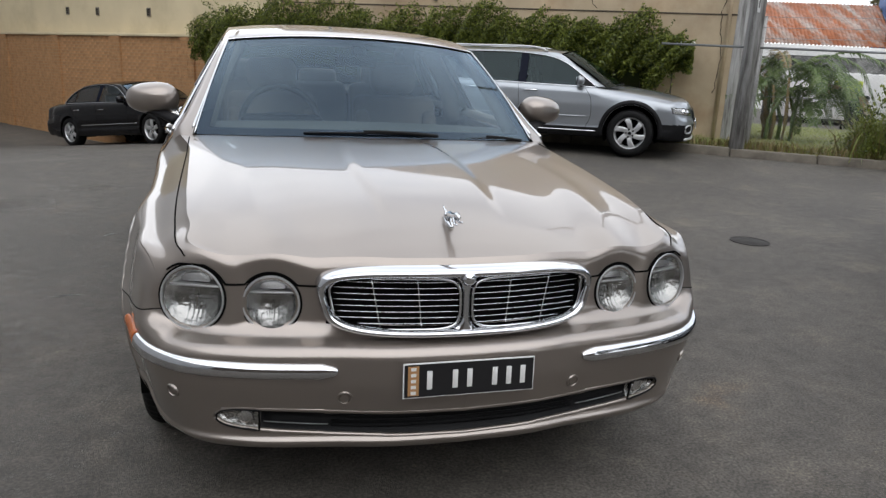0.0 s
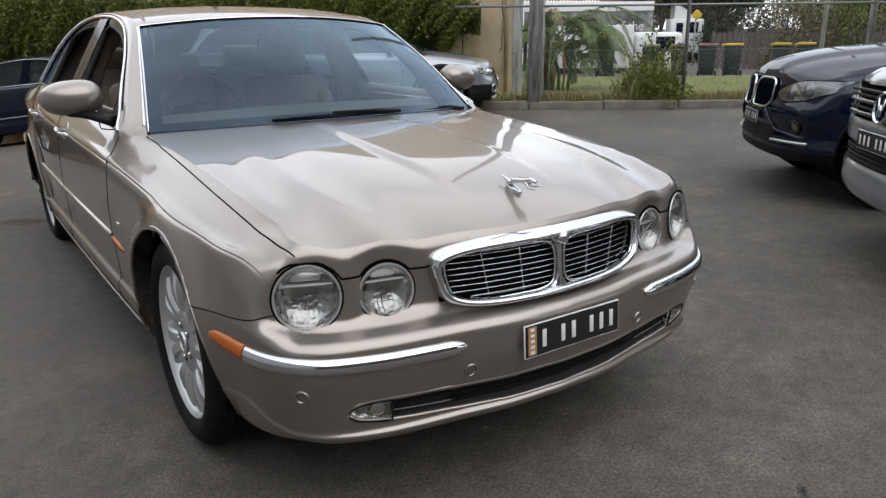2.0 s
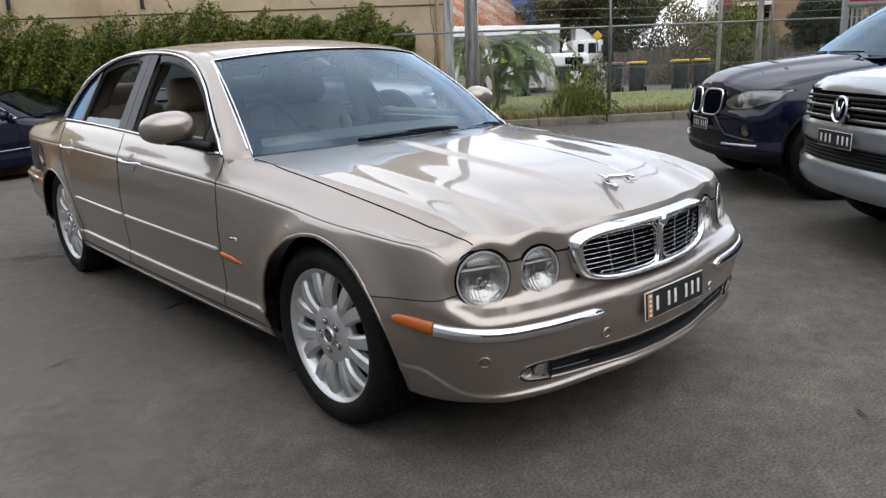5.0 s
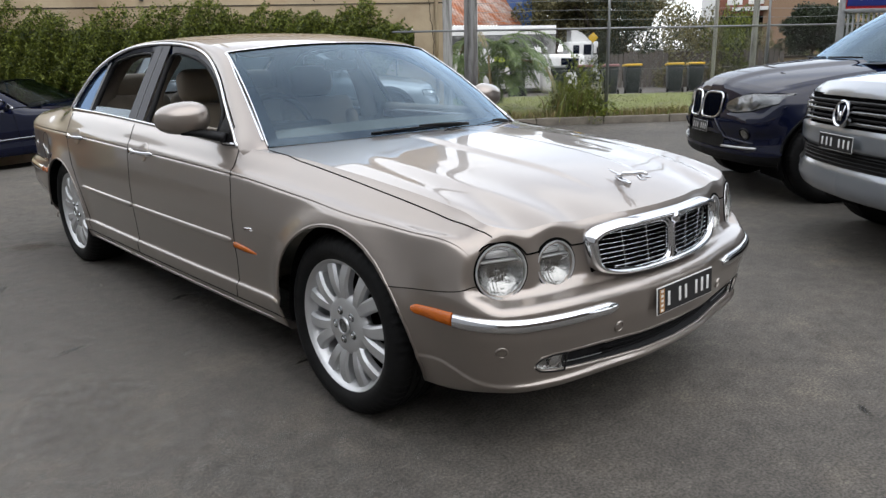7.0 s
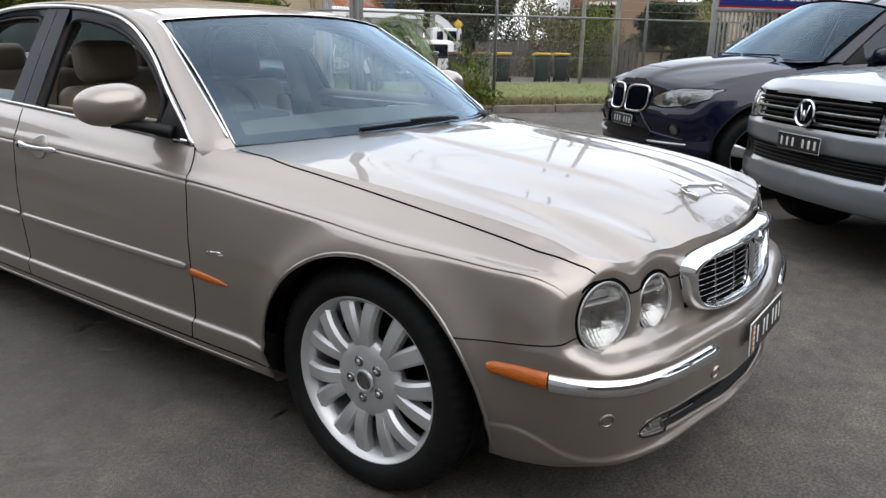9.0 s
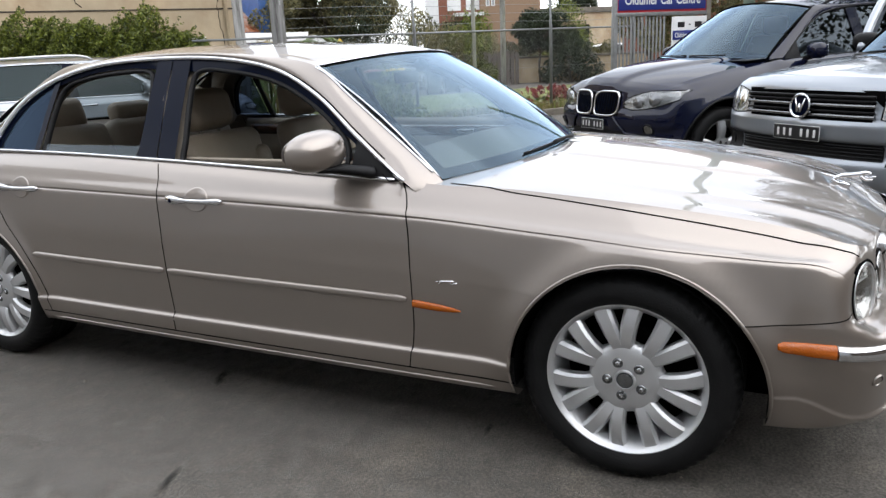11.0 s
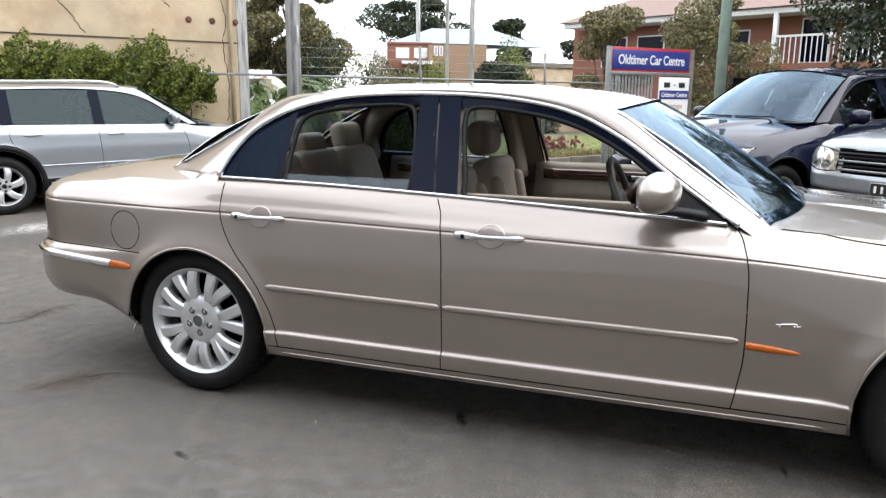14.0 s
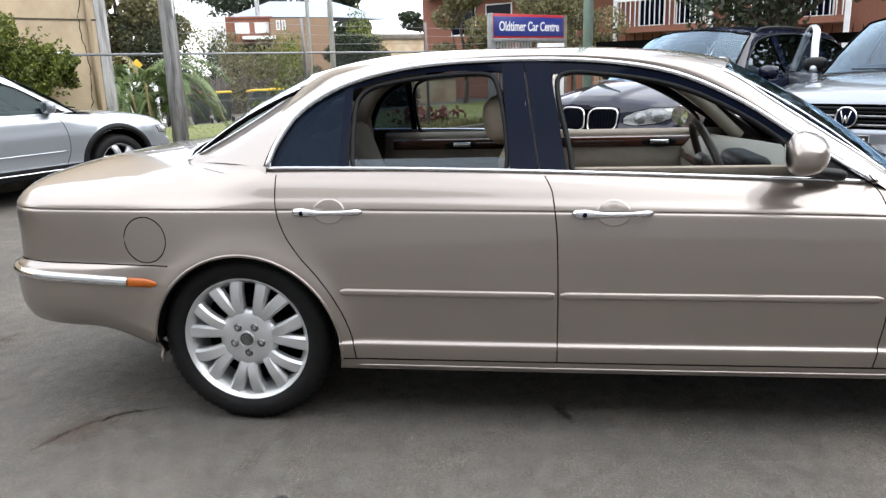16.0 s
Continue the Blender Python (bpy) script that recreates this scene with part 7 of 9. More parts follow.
def window_row(parent, a, b, out, z0, z1, count, mat, frame_w=0.06):
    a, b, out = (np.array(q, float) for q in (a, b, out))
    d = (b - a) / np.linalg.norm(b - a)
    step = np.linalg.norm(b - a) / count
    for k in range(count):
        q0, q1 = a + d * step * (k + 0.14), a + d * step * (k + 0.86)
        w = wall_box("window", q0 + out * 0.03, q1 + out * 0.03, 0.08, z0, z1, WHITE, -out, parent)
        p = wall_box("pane", q0 + d * frame_w + out * 0.05, q1 - d * frame_w + out * 0.05, 0.03, z0 + frame_w, z1 - frame_w, mat, -out, None)
        p.parent = w
        p.matrix_basis = w.matrix_basis.inverted() @ p.matrix_basis


def build_far():
    # brick works across the street
    b = thing("brick_building", "two-storey brick commercial building with a pale metal roof", "building")
    a, k0, c, r = np.array([38.45, 20.33]), np.array([38.80, 19.61]), np.array([39.90, 17.10]), np.array([41.05, 13.80])
    inw = np.array([0.91, 0.41])
    out = -inw
    d = c - k0
    wall_box("wall", k0, c + d * 0.1, 0.3, -1.5, 4.36, RED_BRICK, inw, b)
    wall_box("wall", c + out * 0.7, r + out * 0.7, 5.0, -1.5, 4.30, TAN_BRICK, inw, b)
    wall_box("pale_pier", a + out * 0.5, k0 + out * 0.5, 5.0, -1.5, 4.40, WHITE, inw, b)
    wall_box("parapet", k0 + out * 0.1, c + out * 0.1, 0.3, 4.36, 4.46, RED_BRICK, inw, b)
    window_row(b, k0 + d * 0.16, k0 + d * 0.97, out, 3.52, 4.14, 2, WHITE)
    e = r - c
    window_row(b, c + e * 0.02 + out * 0.7, c + e * 0.20 + out * 0.7, out, 3.66, 4.20, 2, LID_GREY)
    wall_box("awning", k0 + d * 0.34 + out * 0.1, k0 + d * 1.0 + out * 0.1, 1.1, 3.16, 3.34, WHITE, out, b)
    wall_box("doorway", k0 + d * 0.1 + out * 0.01, k0 + d * 0.95 + out * 0.01, 0.03, 0.6, 2.9, DARK, out, b)
    q = [np.array([38.9, 19.3, 4.46]), np.array([41.2, 13.5, 4.36]), np.array([47.5, 11.3, 4.5]), np.array([47.0, 22.0, 4.5])]
    ridge0, ridge1 = np.array([45.0, 19.0, 5.75]), np.array([46.4, 15.2, 5.70])
    solid("roof", [*q, ridge0, ridge1], [(0, 1, 5, 4), (1, 2, 5), (0, 4, 3), (2, 3, 4, 5)], ROOF_METAL, b, "blue-grey hipped metal roof", flat=True)
    lowb = thing("low_building", "low cream shop with a flat pale roof", "building")
    wall_box("wall", (41.2, 13.6), (45.5, 8.6), 5, -1.5, 3.1, RENDERED, (0.75, 0.65), lowb)
    wall_box("roof", (40.8, 13.9), (45.6, 8.2), 6, 3.1, 3.4, CONCRETE, (0.75, 0.65), lowb, bevel=0.02)
    wall_box("shopfront", (41.6, 13.0), (42.9, 11.5), 0.06, -0.5, 2.4, DARK, (-0.75, -0.65), lowb)
    # flats with balconies
    f = thing("block_of_flats", "red-brick flats with balconies and a tiled hip roof", "building")
    a, c = np.array([31.9, 7.9]), np.array([22.6, -9.0])
    d = (c - a) / np.linalg.norm(c - a)
    inw = np.array([-d[1], d[0]])
    inw = inw if inw[0] > 0 else -inw
    outw = -inw
    wall_box("wall", a + inw * 1.3, c + inw * 1.3, 7, -1.2, 5.0, RED_BRICK, inw, f)
    wall_box("eave", a + d * 0.4, c, 9, 4.40, 4.62, WHITE, inw, f, bevel=0.02)
    p = [a + d * 0.2 + outw * 0.2, c + outw * 0.2, c + inw * 9.4, a + d * 0.2 + inw * 9.4]
    r0, r1 = a + d * 4 + inw * 4.6, c + inw * 4.6
    solid("roof", [(*q, 4.63) for q in p] + [(*r0, 6.7), (*r1, 6.7)], [(0, 1, 5, 4), (0, 4, 3), (3, 4, 5, 2)], ROOF_TILE, f, "pinkish tiled hip roof", flat=True)
    L = float(np.linalg.norm(c - a))
    for k, s in enumerate((10.2, 14.6)):
        q0, q1 = a + d * s, a + d * (s + 3.6)
        bal = wall_box("balcony", q0, q1, 1.3, 2.40, 2.62, RED_BRICK, inw, f)
        inv = bal.matrix_basis.inverted()
        for j in range(19):
            q = q0 + d * (0.1 + j * 0.19)
            o = wall_box("baluster", q, q + d * 0.03, 0.03, 2.62, 3.55, WHITE, inw)
            o.parent, o.matrix_basis = bal, inv @ o.matrix_basis
        o = wall_box("handrail", q0, q1, 0.06, 3.55, 3.62, WHITE, inw)
        o.parent, o.matrix_basis = bal, inv @ o.matrix_basis
        window_row(f, q0 + inw * 1.3 + d * 0.3, q1 + inw * 1.3 - d * 0.3, outw, 2.65, 4.3, 2, GLOSS)
        for q in (q0, q1):
            wall_box("post", q, q + d * 0.16, 0.16, -1.0, 4.4, WHITE, inw, f)
        wall_box("garage", q0 + inw * 1.28, q1 + inw * 1.28, 0.04, -1.0, 1.6, WHITE, outw, f)
    window_row(f, a + inw * 1.3 + d * 1.4, a + inw * 1.3 + d * 9.0, outw, 2.7, 4.0, 4, GLOSS)
    # iron fence in front of the flats
    iron = thing("iron_fence", "black spiked iron fence on a dark beam", "fence")
    i0, i1 = np.array([16.2, 0.4]), np.array([14.6, -6.5])
    wall_box("beam", i0, i1, 0.1, 1.62, 1.85, DARK, (1, 0), iron)
    for k in range(34):
        q = i0 + (i1 - i0) * (k + 0.5) / 34
        tube("spike", [(q[0], q[1], 0.0), (q[0], q[1], 1.95), (q[0], q[1], 2.06)], [0.012, 0.012, 0.001], DARK, iron, sides=5)
    wall_box("low_wall", i0 + np.array([0.3, 0]), i1 + np.array([0.3, 0]), 0.2, -0.4, 1.0, TAN_BRICK, (1, 0), iron)
    for x, y, h, cr, lf, mat, sd, lab, tr, lo, cl, n, fl in (
            (28.9, 20.1, 7.6, 2.5, 0.17, GUM_LEAF, 31, "tall rounded gum tree behind the fence", 0.22, 0.08, 38, 17000, 1.1),
            (33.5, 26.8, 6.8, 2.2, 0.20, GUM_LEAF, 32, "gum tree beyond the rusty shed", 0.2, 0.2, 16, 4200, 1.1),
            (34.5, 29.2, 9.0, 3.2, 0.20, GUM_LEAF, 33, "large olive gum tree behind the shed", 0.3, 0.2, 22, 6500, 1.1),
            (66.0, 28.6, 10.4, 5.2, 0.30, DARK_LEAF, 34, "flat-topped dark tree on the skyline", 0.4, 0.62, 16, 3600, 0.5),
            (69.0, 19.0, 8.6, 3.6, 0.32, DARK_LEAF, 35, "dark round tree on the skyline", 0.3, 0.45, 12, 2600, 0.8),
            (74.0, 12.0, 7.2, 4.5, 0.32, DARK_LEAF, 36, "low dark tree on the skyline", 0.3, 0.45, 12, 2600, 0.6),
            (25.9, 9.0, 2.7, 1.15, 0.09, DARK_LEAF, 43, "small round street tree behind the lawn", 0.06, 0.48, 46, 7000, 1.0),
            (23.4, 4.4, 4.3, 1.7, 0.12, GUM_LEAF, 37, "small olive tree before the flats", 0.09, 0.25, 16, 4200, 1.0),
            (23.6, 0.6, 5.0, 2.1, 0.12, GUM_LEAF, 38, "bushy olive tree before the flats", 0.1, 0.18, 18, 5200, 1.0),
            (15.2, -3.8, 8.6, 3.3, 0.13, DARK_LEAF, 39, "dense dark street tree with low branches", 0.2, 0.22, 34, 11000, 0.9),
            (13.8, -8.8, 9.2, 3.5, 0.15, DARK_LEAF, 41, "tall dark street tree beside the kerb", 0.22, 0.22, 30, 9000, 0.9),
            (11.0, -12.0, 8.8, 3.3, 0.16, DARK_LEAF, 42, "tall dark street tree beside the kerb", 0.22, 0.2, 26, 7000, 0.9),
            (26.0, 22.5, 6.6, 2.2, 0.16, GUM_LEAF, 40, "olive tree behind the truck", 0.15, 0.2, 16, 4000, 1.0)):
        tree(x, y, h, cr, lf, mat, sd, lab, tr, lo, cl, n, fl)
    for x, y, r, h, mat, sd in ((25.6, 7.7, 0.9, 1.5, DARK_LEAF, 51), (28.3, 7.2, 0.8, 1.1, GUM_LEAF, 52), (23.6, 12.4, 1.4, 2.2, GUM_LEAF, 53), (34.6, 10.6, 1.5, 3.4, HEDGE_LEAF, 54), (24.6, 11.4, 1.1, 2.3, HEDGE_LEAF, 55),
                                (27.5, 14.5, 2.0, 2.4, DARK_LEAF, 56), (29.6, 11.6, 1.2, 1.2, DARK_LEAF, 57), (31.0, 13.6, 1.4, 1.7, GUM_LEAF, 58), (27.6, 18.0, 1.8, 3.3, DARK_LEAF, 59), (29.6, 17.2, 2.0, 3.4, GUM_LEAF, 60)):
        bush(x, y, r, h, 0.062, mat, sd, "leafy bush across the lawn", 7000)
    bush(8.62, 6.12, 0.52, 0.88, 0.034, HEDGE_LEAF, 61, "leafy green shrub growing through the fence", 2600)
    for x, y, tn, lid in ((19.4, 10.6, 130, YELLOW), (20.15, 10.3, 128, YELLOW), (17.95, 11.2, 135, YELLOW), (17.35, 11.6, 132, LID_RED), (16.75, 12.1, 128, LID_RED), (16.1, 12.6, 130, LID_GREY), (14.9, 13.2, 130, BIN_GREEN)):
        wheelie_bin(x, y, tn, lid)
    s = thing("road_sign", "yellow diamond road sign on a thin post", "sign")
    tube("post", [(23.5, 16.8, -1.0), (23.5, 16.8, 1.9)], 0.03, STEEL, s, sides=8)
    block("plate", (0.30, 0.02, 0.30), (0, 0, 0), YELLOW, s, bevel=0.02).matrix_basis = pose(23.48, 16.75, 1.75, 0, 0, -48) @ pose(0, 0, 0, 0, 45, 0)
    low = thing("low_wall", "low cream garden wall across the street", "wall")
    wall_box("wall", (25.9, 10.2), (27.6, 5.2), 0.22, -1.0, 0.85, RENDERED, (0.94, 0.33), low)
    wall_box("coping", (25.86, 10.24), (27.56, 5.16), 0.30, 0.85, 0.93, CONCRETE, (0.94, 0.33), low, bevel=0.01)
    # low palings beyond the lawn
    pal = thing("paling_fence", "grey paling fence across the street", "fence")
    p0, p1 = np.array([21.7, 14.7]), np.array([27.5, 6.0])
    for k in range(34):
        q = p0 + (p1 - p0) * k / 58
        zz = ground_z(*q)
        wall_box("paling", q, q + (p1 - p0) / 58 * 0.82, 0.03, zz, zz + 1.25 + 0.05 * math.sin(k * 5.1), PALING, (0.8, 0.5), pal)


build_ground()
build_kerb_and_lawn()
build_walls()
build_hedge()
build_fence()
build_poles()
build_sign()
build_palm()
build_trucks()
build_far()


# ---- marks on the asphalt, unseen wall added for reflections ----
def stain_material(name, colour, rough, most=0.8):
    m = bpy.data.materials.new(name)
    m.use_nodes = True
    n, l = m.node_tree.nodes, m.node_tree.links
    p, out = n["Principled BSDF"], n["Material Output"]
    p.inputs["Base Color"].default_value, p.inputs["Roughness"].default_value = (*colour, 1), rough
    co, sub, ln = n.new("ShaderNodeTexCoord"), n.new("ShaderNodeVectorMath"), n.new("ShaderNodeVectorMath")
    sub.operation, sub.inputs[1].default_value, ln.operation = "SUBTRACT", (0.5, 0.5, 0.5), "LENGTH"
    tx, add, rp = n.new("ShaderNodeTexNoise"), n.new("ShaderNodeMath"), n.new("ShaderNodeMapRange")
    tx.inputs["Scale"].default_value, tx.inputs["Detail"].default_value = 16.0, 7.0
    add.operation = "ADD"
    for k, (a, b) in enumerate((("From Min", 0.52), ("From Max", 0.96), ("To Min", most), ("To Max", 0.0))):
        rp.inputs[a].default_value = b
    tr, mix = n.new("ShaderNodeBsdfTransparent"), n.new("ShaderNodeMixShader")
    l.new(co.outputs["Generated"], sub.inputs[0])
    l.new(sub.outputs[0], ln.inputs[0])
    l.new(co.outputs["Object"], tx.inputs["Vector"])
    l.new(ln.outputs["Value"], add.inputs[0])
    l.new(tx.outputs["Fac"], add.inputs[1])
    l.new(add.outputs[0], rp.inputs["Value"])
    l.new(rp.outputs["Result"], mix.inputs["Fac"])
    l.new(tr.outputs[0], mix.inputs[1])
    l.new(p.outputs[0], mix.inputs[2])
    l.new(mix.outputs[0], out.inputs["Surface"])
    return m


def ground_marks():
    rng = np.random.default_rng(12)
    chalk = stain_material("chalky_patch", (0.30, 0.29, 0.27), 0.9, 0.85)
    oil, pale, rust = stain_material("oil_stain", (0.006, 0.006, 0.005), 0.5), stain_material("dust_patch", (0.11, 0.10, 0.088), 0.9, 0.3), stain_material("rust_stain", (0.08, 0.05, 0.03), 0.9, 0.45)
    worn = stain_material("worn_asphalt", (0.175, 0.165, 0.150), 0.9, 0.62)
    for x, y, lx, ly, turn, mat, name, label in (
            (-3.3, 2.4, 6.0, 9.0, 0, worn, "worn_patch", "paler worn stretch of asphalt beside the saloon"),
            (-0.74, 1.80, 0.30, 0.13, 20, oil, "oil_stain", "dark oil stain soaked into the asphalt"), (-1.45, 1.40, 0.28, 0.10, 15, oil, "oil_stain", "dark oil stain soaked into the asphalt"),
            (-1.43, 2.71, 0.18, 0.10, 60, oil, "oil_stain", "dark oil stain soaked into the asphalt"), (-0.75, 0.52, 0.15, 0.08, 0, oil, "oil_stain", "dark oil stain soaked into the asphalt"),
            (0.47, -1.35, 0.16, 0.10, 40, oil, "oil_stain", "dark oil stain soaked into the asphalt"), (-2.05, -0.25, 0.22, 0.10, 70, oil, "oil_stain", "dark oil stain soaked into the asphalt"),
            (2.05, 7.3, 1.0, 0.6, 10, chalk, "dust_patch", "pale dusty patch on the asphalt"), (-2.32, 3.74, 0.7, 0.5, 40, pale, "dust_patch", "pale dusty patch on the asphalt"),
            (-1.81, 4.48, 0.6, 0.3, 20, pale, "dust_patch", "pale dusty patch on the asphalt"), 
            (1.2, -1.0, 0.6, 0.35, 25, pale, "dust_patch", "pale dusty patch on the asphalt"), (-1.6, 0.6, 0.9, 0.5, 80, pale, "dust_patch", "pale dusty patch on the asphalt"),
            (-1.02, 3.70, 0.42, 0.22, -35, rust, "rust_stain", "rusty brown stain on the asphalt"), (-0.2, 4.76, 0.5, 0.2, -10, rust, "rust_stain", "rusty brown stain on the asphalt")):
        a = radians(turn)
        ring = np.linspace(0, 2 * np.pi, 28, endpoint=False)
        k = 0.75 if mat is oil else 1.1
        v = [(lx * k * 0.5 * math.cos(q), ly * k * (0.28 if mat is oil else 0.5) * math.sin(q), 0.0) for q in ring] + [(0, 0, 0)]
        ob = solid(name, v, [(j, (j + 1) % 28, 28) for j in range(28)], mat, flat=True)
        ob.matrix_basis = pose(x, y, ground_z(x, y) + (0.002 if mat is worn else 0.004), 0, 0, turn)
        tagged(ob, label, "stain", kind="structure")
    for pts in (((-0.56, 4.90), (-0.36, 4.74), (-0.12, 4.76), (0.06, 4.71)), ((-1.18, 3.79), (-1.0, 3.72), (-0.87, 3.60), (-0.80, 3.44)), ((-2.6, 1.9), (-2.2, 2.1), (-1.9, 2.05))):
        c = spline(pts, 44)
        c = c + rng.normal(0, 0.006, c.shape)
        wd = 0.002 + 0.004 * rng.uniform(0, 1, 44) * np.sin(np.linspace(0.1, 3.04, 44))
        v, f = [], []
        for k in range(44):
            t = c[min(k + 1, 43)] - c[max(k - 1, 0)]
            nn = np.array([-t[1], t[0]]) / max(np.linalg.norm(t), 1e-6)
            for e in (-1, 1):
                q = c[k] + nn * e * wd[k]
                v.append((*q, ground_z(*q) + 0.005))
        f = [(2 * k, 2 * k + 1, 2 * k + 3, 2 * k + 2) for k in range(43)]
        tagged(solid("crack", v, f, material("crack_dirt", (0.018, 0.016, 0.014), 0.95, spec=0.1), flat=True), "thin dark crack across the asphalt", "crack", kind="structure")
    # loose stones
    n = 700
    px, py = rng.uniform(-3.2, 3.2, n), rng.uniform(-2.6, 6.2, n)
    vs, fs = [], []
    for x, y in zip(px, py):
        r = rng.uniform(0.002, 0.0055) * (1.6 if rng.uniform() < 0.06 else 1)
        q = len(vs)
        z = ground_z(x, y)
        vs += [(x + r * math.cos(a) * rng.uniform(0.6, 1.2), y + r * math.sin(a) * rng.uniform(0.6, 1.2), z) for a in np.linspace(0, 5.0, 5)] + [(x, y, z + r * 0.9)]
        fs += [(q + k, q + (k + 1) % 5, q + 5) for k in range(5)]
    tagged(solid("grit", vs, fs, CONCRETE, flat=True), "loose pale grit scattered over the asphalt", "gravel", kind="stuff")
    cover = thing("manhole_cover", "small round iron cover set in the asphalt", "manhole", pose(3.32, 2.19, ground_z(3.32, 2.19)), kind="structure")
    lathe("cover_ring", [(0.15, 0.0), (0.15, 0.006), (0.132, 0.006), (0.129, 0.003), (0.125, 0.005), (0.0, 0.005)], material("worn_iron", (0.032, 0.030, 0.028), 0.8, vary=0.3, scale=30.0, spec=0.2), cover, sides=48)
    # Unseen wall, added so that car paint mirrors a dark band low down.
    far = material("dull_brick", (0.11, 0.085, 0.07), 0.9, vary=0.25, scale=2.0, second=(0.07, 0.06, 0.05), second_scale=0.6)
    tagged(wall_box("reflection_wall_south", np.array([-16.0, -15.0]), np.array([9.0, -15.0]), 0.4, -1.0, 6.5, far, np.array([0.0, -1.0])), "plain dull brick wall added out of view to darken low reflections", "wall", kind="structure")


ground_marks()


# ---- the other cars ----
def car_outline(w, f, wb, yr, nose=0.08):
    return [(0, -f), (w * 0.37, -f + 0.25 * nose), (w * 0.66, -f + nose), (w * 0.85, -f + 2.0 * nose), (w * 0.945, -f + 0.33), (w * 0.982, -f + 0.56), (w, 0.25),
            (w * 1.005, wb * 0.55), (w * 0.995, wb + 0.1), (w * 0.97, yr - 0.5), (w * 0.90, yr - 0.16), (w * 0.68, yr - 0.04), (0, yr)]


def cabin(car, sh, paint, waist, xw, slope, rail, ws, rs, roof_mid, bars, pane, trim, seats=LEATHER, sail=0.22):
    """Pillars, roof, screens, side panes and seats of a car."""
    def gx(y, z):
        return xw - slope * (z - float(tab(waist, y)))

    a = [(gx(y, z), y, z) for y, z in rail]
    lo, hi, rh, rl = (np.array(q, float) for q in (ws[0], ws[1], rs[1], rs[0]))
    b = [lo + (hi - lo) * t for t in (0, 0.36, 0.70, 1.0)] + [(gx(y, z) - 0.022, y, z + 0.024) for y, z in rail[4:7]] + [rh + (rl - rh) * t for t in (0, 0.5, 1.0)]
    a3, b3 = spline(a, 70), spline(b, 70)
    ty, tz = a3[:, 1], a3[:, 2]
    for side in (-1, 1):
        f = np.array([side, 1, 1])
        loft("roof_pillar", a3 * f, b3 * f, paint, car, n=6, bow=0.012, out=(side * 0.8, 0, 0.6))
        tube("window_trim", a3 * f + np.array([side * 0.003, 0, 0]), 0.008, trim, car, sides=6)
        yy = np.linspace(rail[0][0], rail[-1][0], 30)
        tube("waist_trim", [(side * (gx(y, float(tab(waist, y))) + 0.002), y, float(tab(waist, y)) + 0.002) for y in yy], 0.009, trim, car, sides=6)
        stops = [rail[0][0] + sail] + [q for bar in bars for q in bar] + [rail[-1][0]]
        spans = [(stops[k], stops[k + 1], pane, "side_pane", -0.012) for k in range(0, len(stops), 2)] + [(p, q, GLOSS, "window_bar", 0.0) for p, q in bars] + [(rail[0][0], rail[0][0] + sail, PLASTIC, "mirror_sail", -0.004)]
        for ya, yb, mat, name, inset in spans:
            g = []
            for y in np.linspace(ya, yb, 10):
                zl, zh = float(tab(waist, y)), float(np.interp(y, ty, tz)) - 0.004
                g.append([(side * (gx(y, z) + inset), y, z) for z in np.linspace(zl, max(zh, zl + 0.002), 7)])
            sheet(name, g, mat, car)
    bx = b3[(b3[:, 1] >= hi[1]) & (b3[:, 1] <= rh[1])]
    g = []
    for u in np.linspace(-1, 1, 25):
        line = []
        for t in np.linspace(0, 1, 24):
            ye, yc = hi[1] * (1 - t) + rh[1] * t, ws[3][1] * (1 - t) + rs[3][1] * t
            xe, ze, zc = np.interp(ye, bx[:, 1], bx[:, 0]), np.interp(ye, bx[:, 1], bx[:, 2]), float(tab(roof_mid, yc))
            line.append((u * xe, yc + (ye - yc) * abs(u) ** 2.2, zc - (zc - ze) * abs(u) ** 2.2))
        g.append(line)
    sheet("roof", g, paint, car)
    for name, (low, high, low_mid, high_mid), bow, mat in (("windscreen", ws, (0, -0.012, 0.018), SCREEN), ("rear_screen", rs, (0, 0.012, 0.012), pane)):
        g = []
        for u in np.linspace(-1, 1, 21):
            line = []
            for t in np.linspace(0, 1, 10):
                c, e = np.array(low_mid, float) * (1 - t) + np.array(high_mid) * t, np.array(low, float) * (1 - t) + np.array(high) * t
                w = abs(u) ** 2.2
                line.append(np.array([u * e[0], c[1] * (1 - w) + e[1] * w, c[2] * (1 - w) + e[2] * w]) + np.array(bow) * math.sin(math.pi * t))
            g.append(line)
        g = np.array(g)
        sheet(name, g, mat, car)
        edge = np.vstack([g[0], g[1:-1, -1], g[-1, ::-1]])
        tube("screen_seal", edge, 0.011, GAP, car, sides=6)
        sheet("screen_band", g[:, :2] + np.array([0, 0.003, -0.004]), GLOSS, car)
    y0, z0 = ws[2][1], ws[2][2]
    g = [[(x, y, z) for x in np.linspace(-xw + 0.06, xw - 0.06, 6)] for y, z in ((y0, z0 - 0.04), (y0 + 0.35, z0 - 0.02), (y0 + 0.5, z0 - 0.08), (y0 + 0.5, z0 - 0.5))]
    sheet("dashboard", g, PLASTIC, car)
    block("cabin_floor", (1.5, rs[0][1] - y0 - 0.2, 0.05), (0, (rs[0][1] + y0) / 2, 0.42), DARK, car, bevel=0.01)
    if seats:
        for x in (-0.37, 0.37):
            seat(car, x, y0 + 1.22, z0 - 0.45, mat=seats)
    x = ws[0][0]
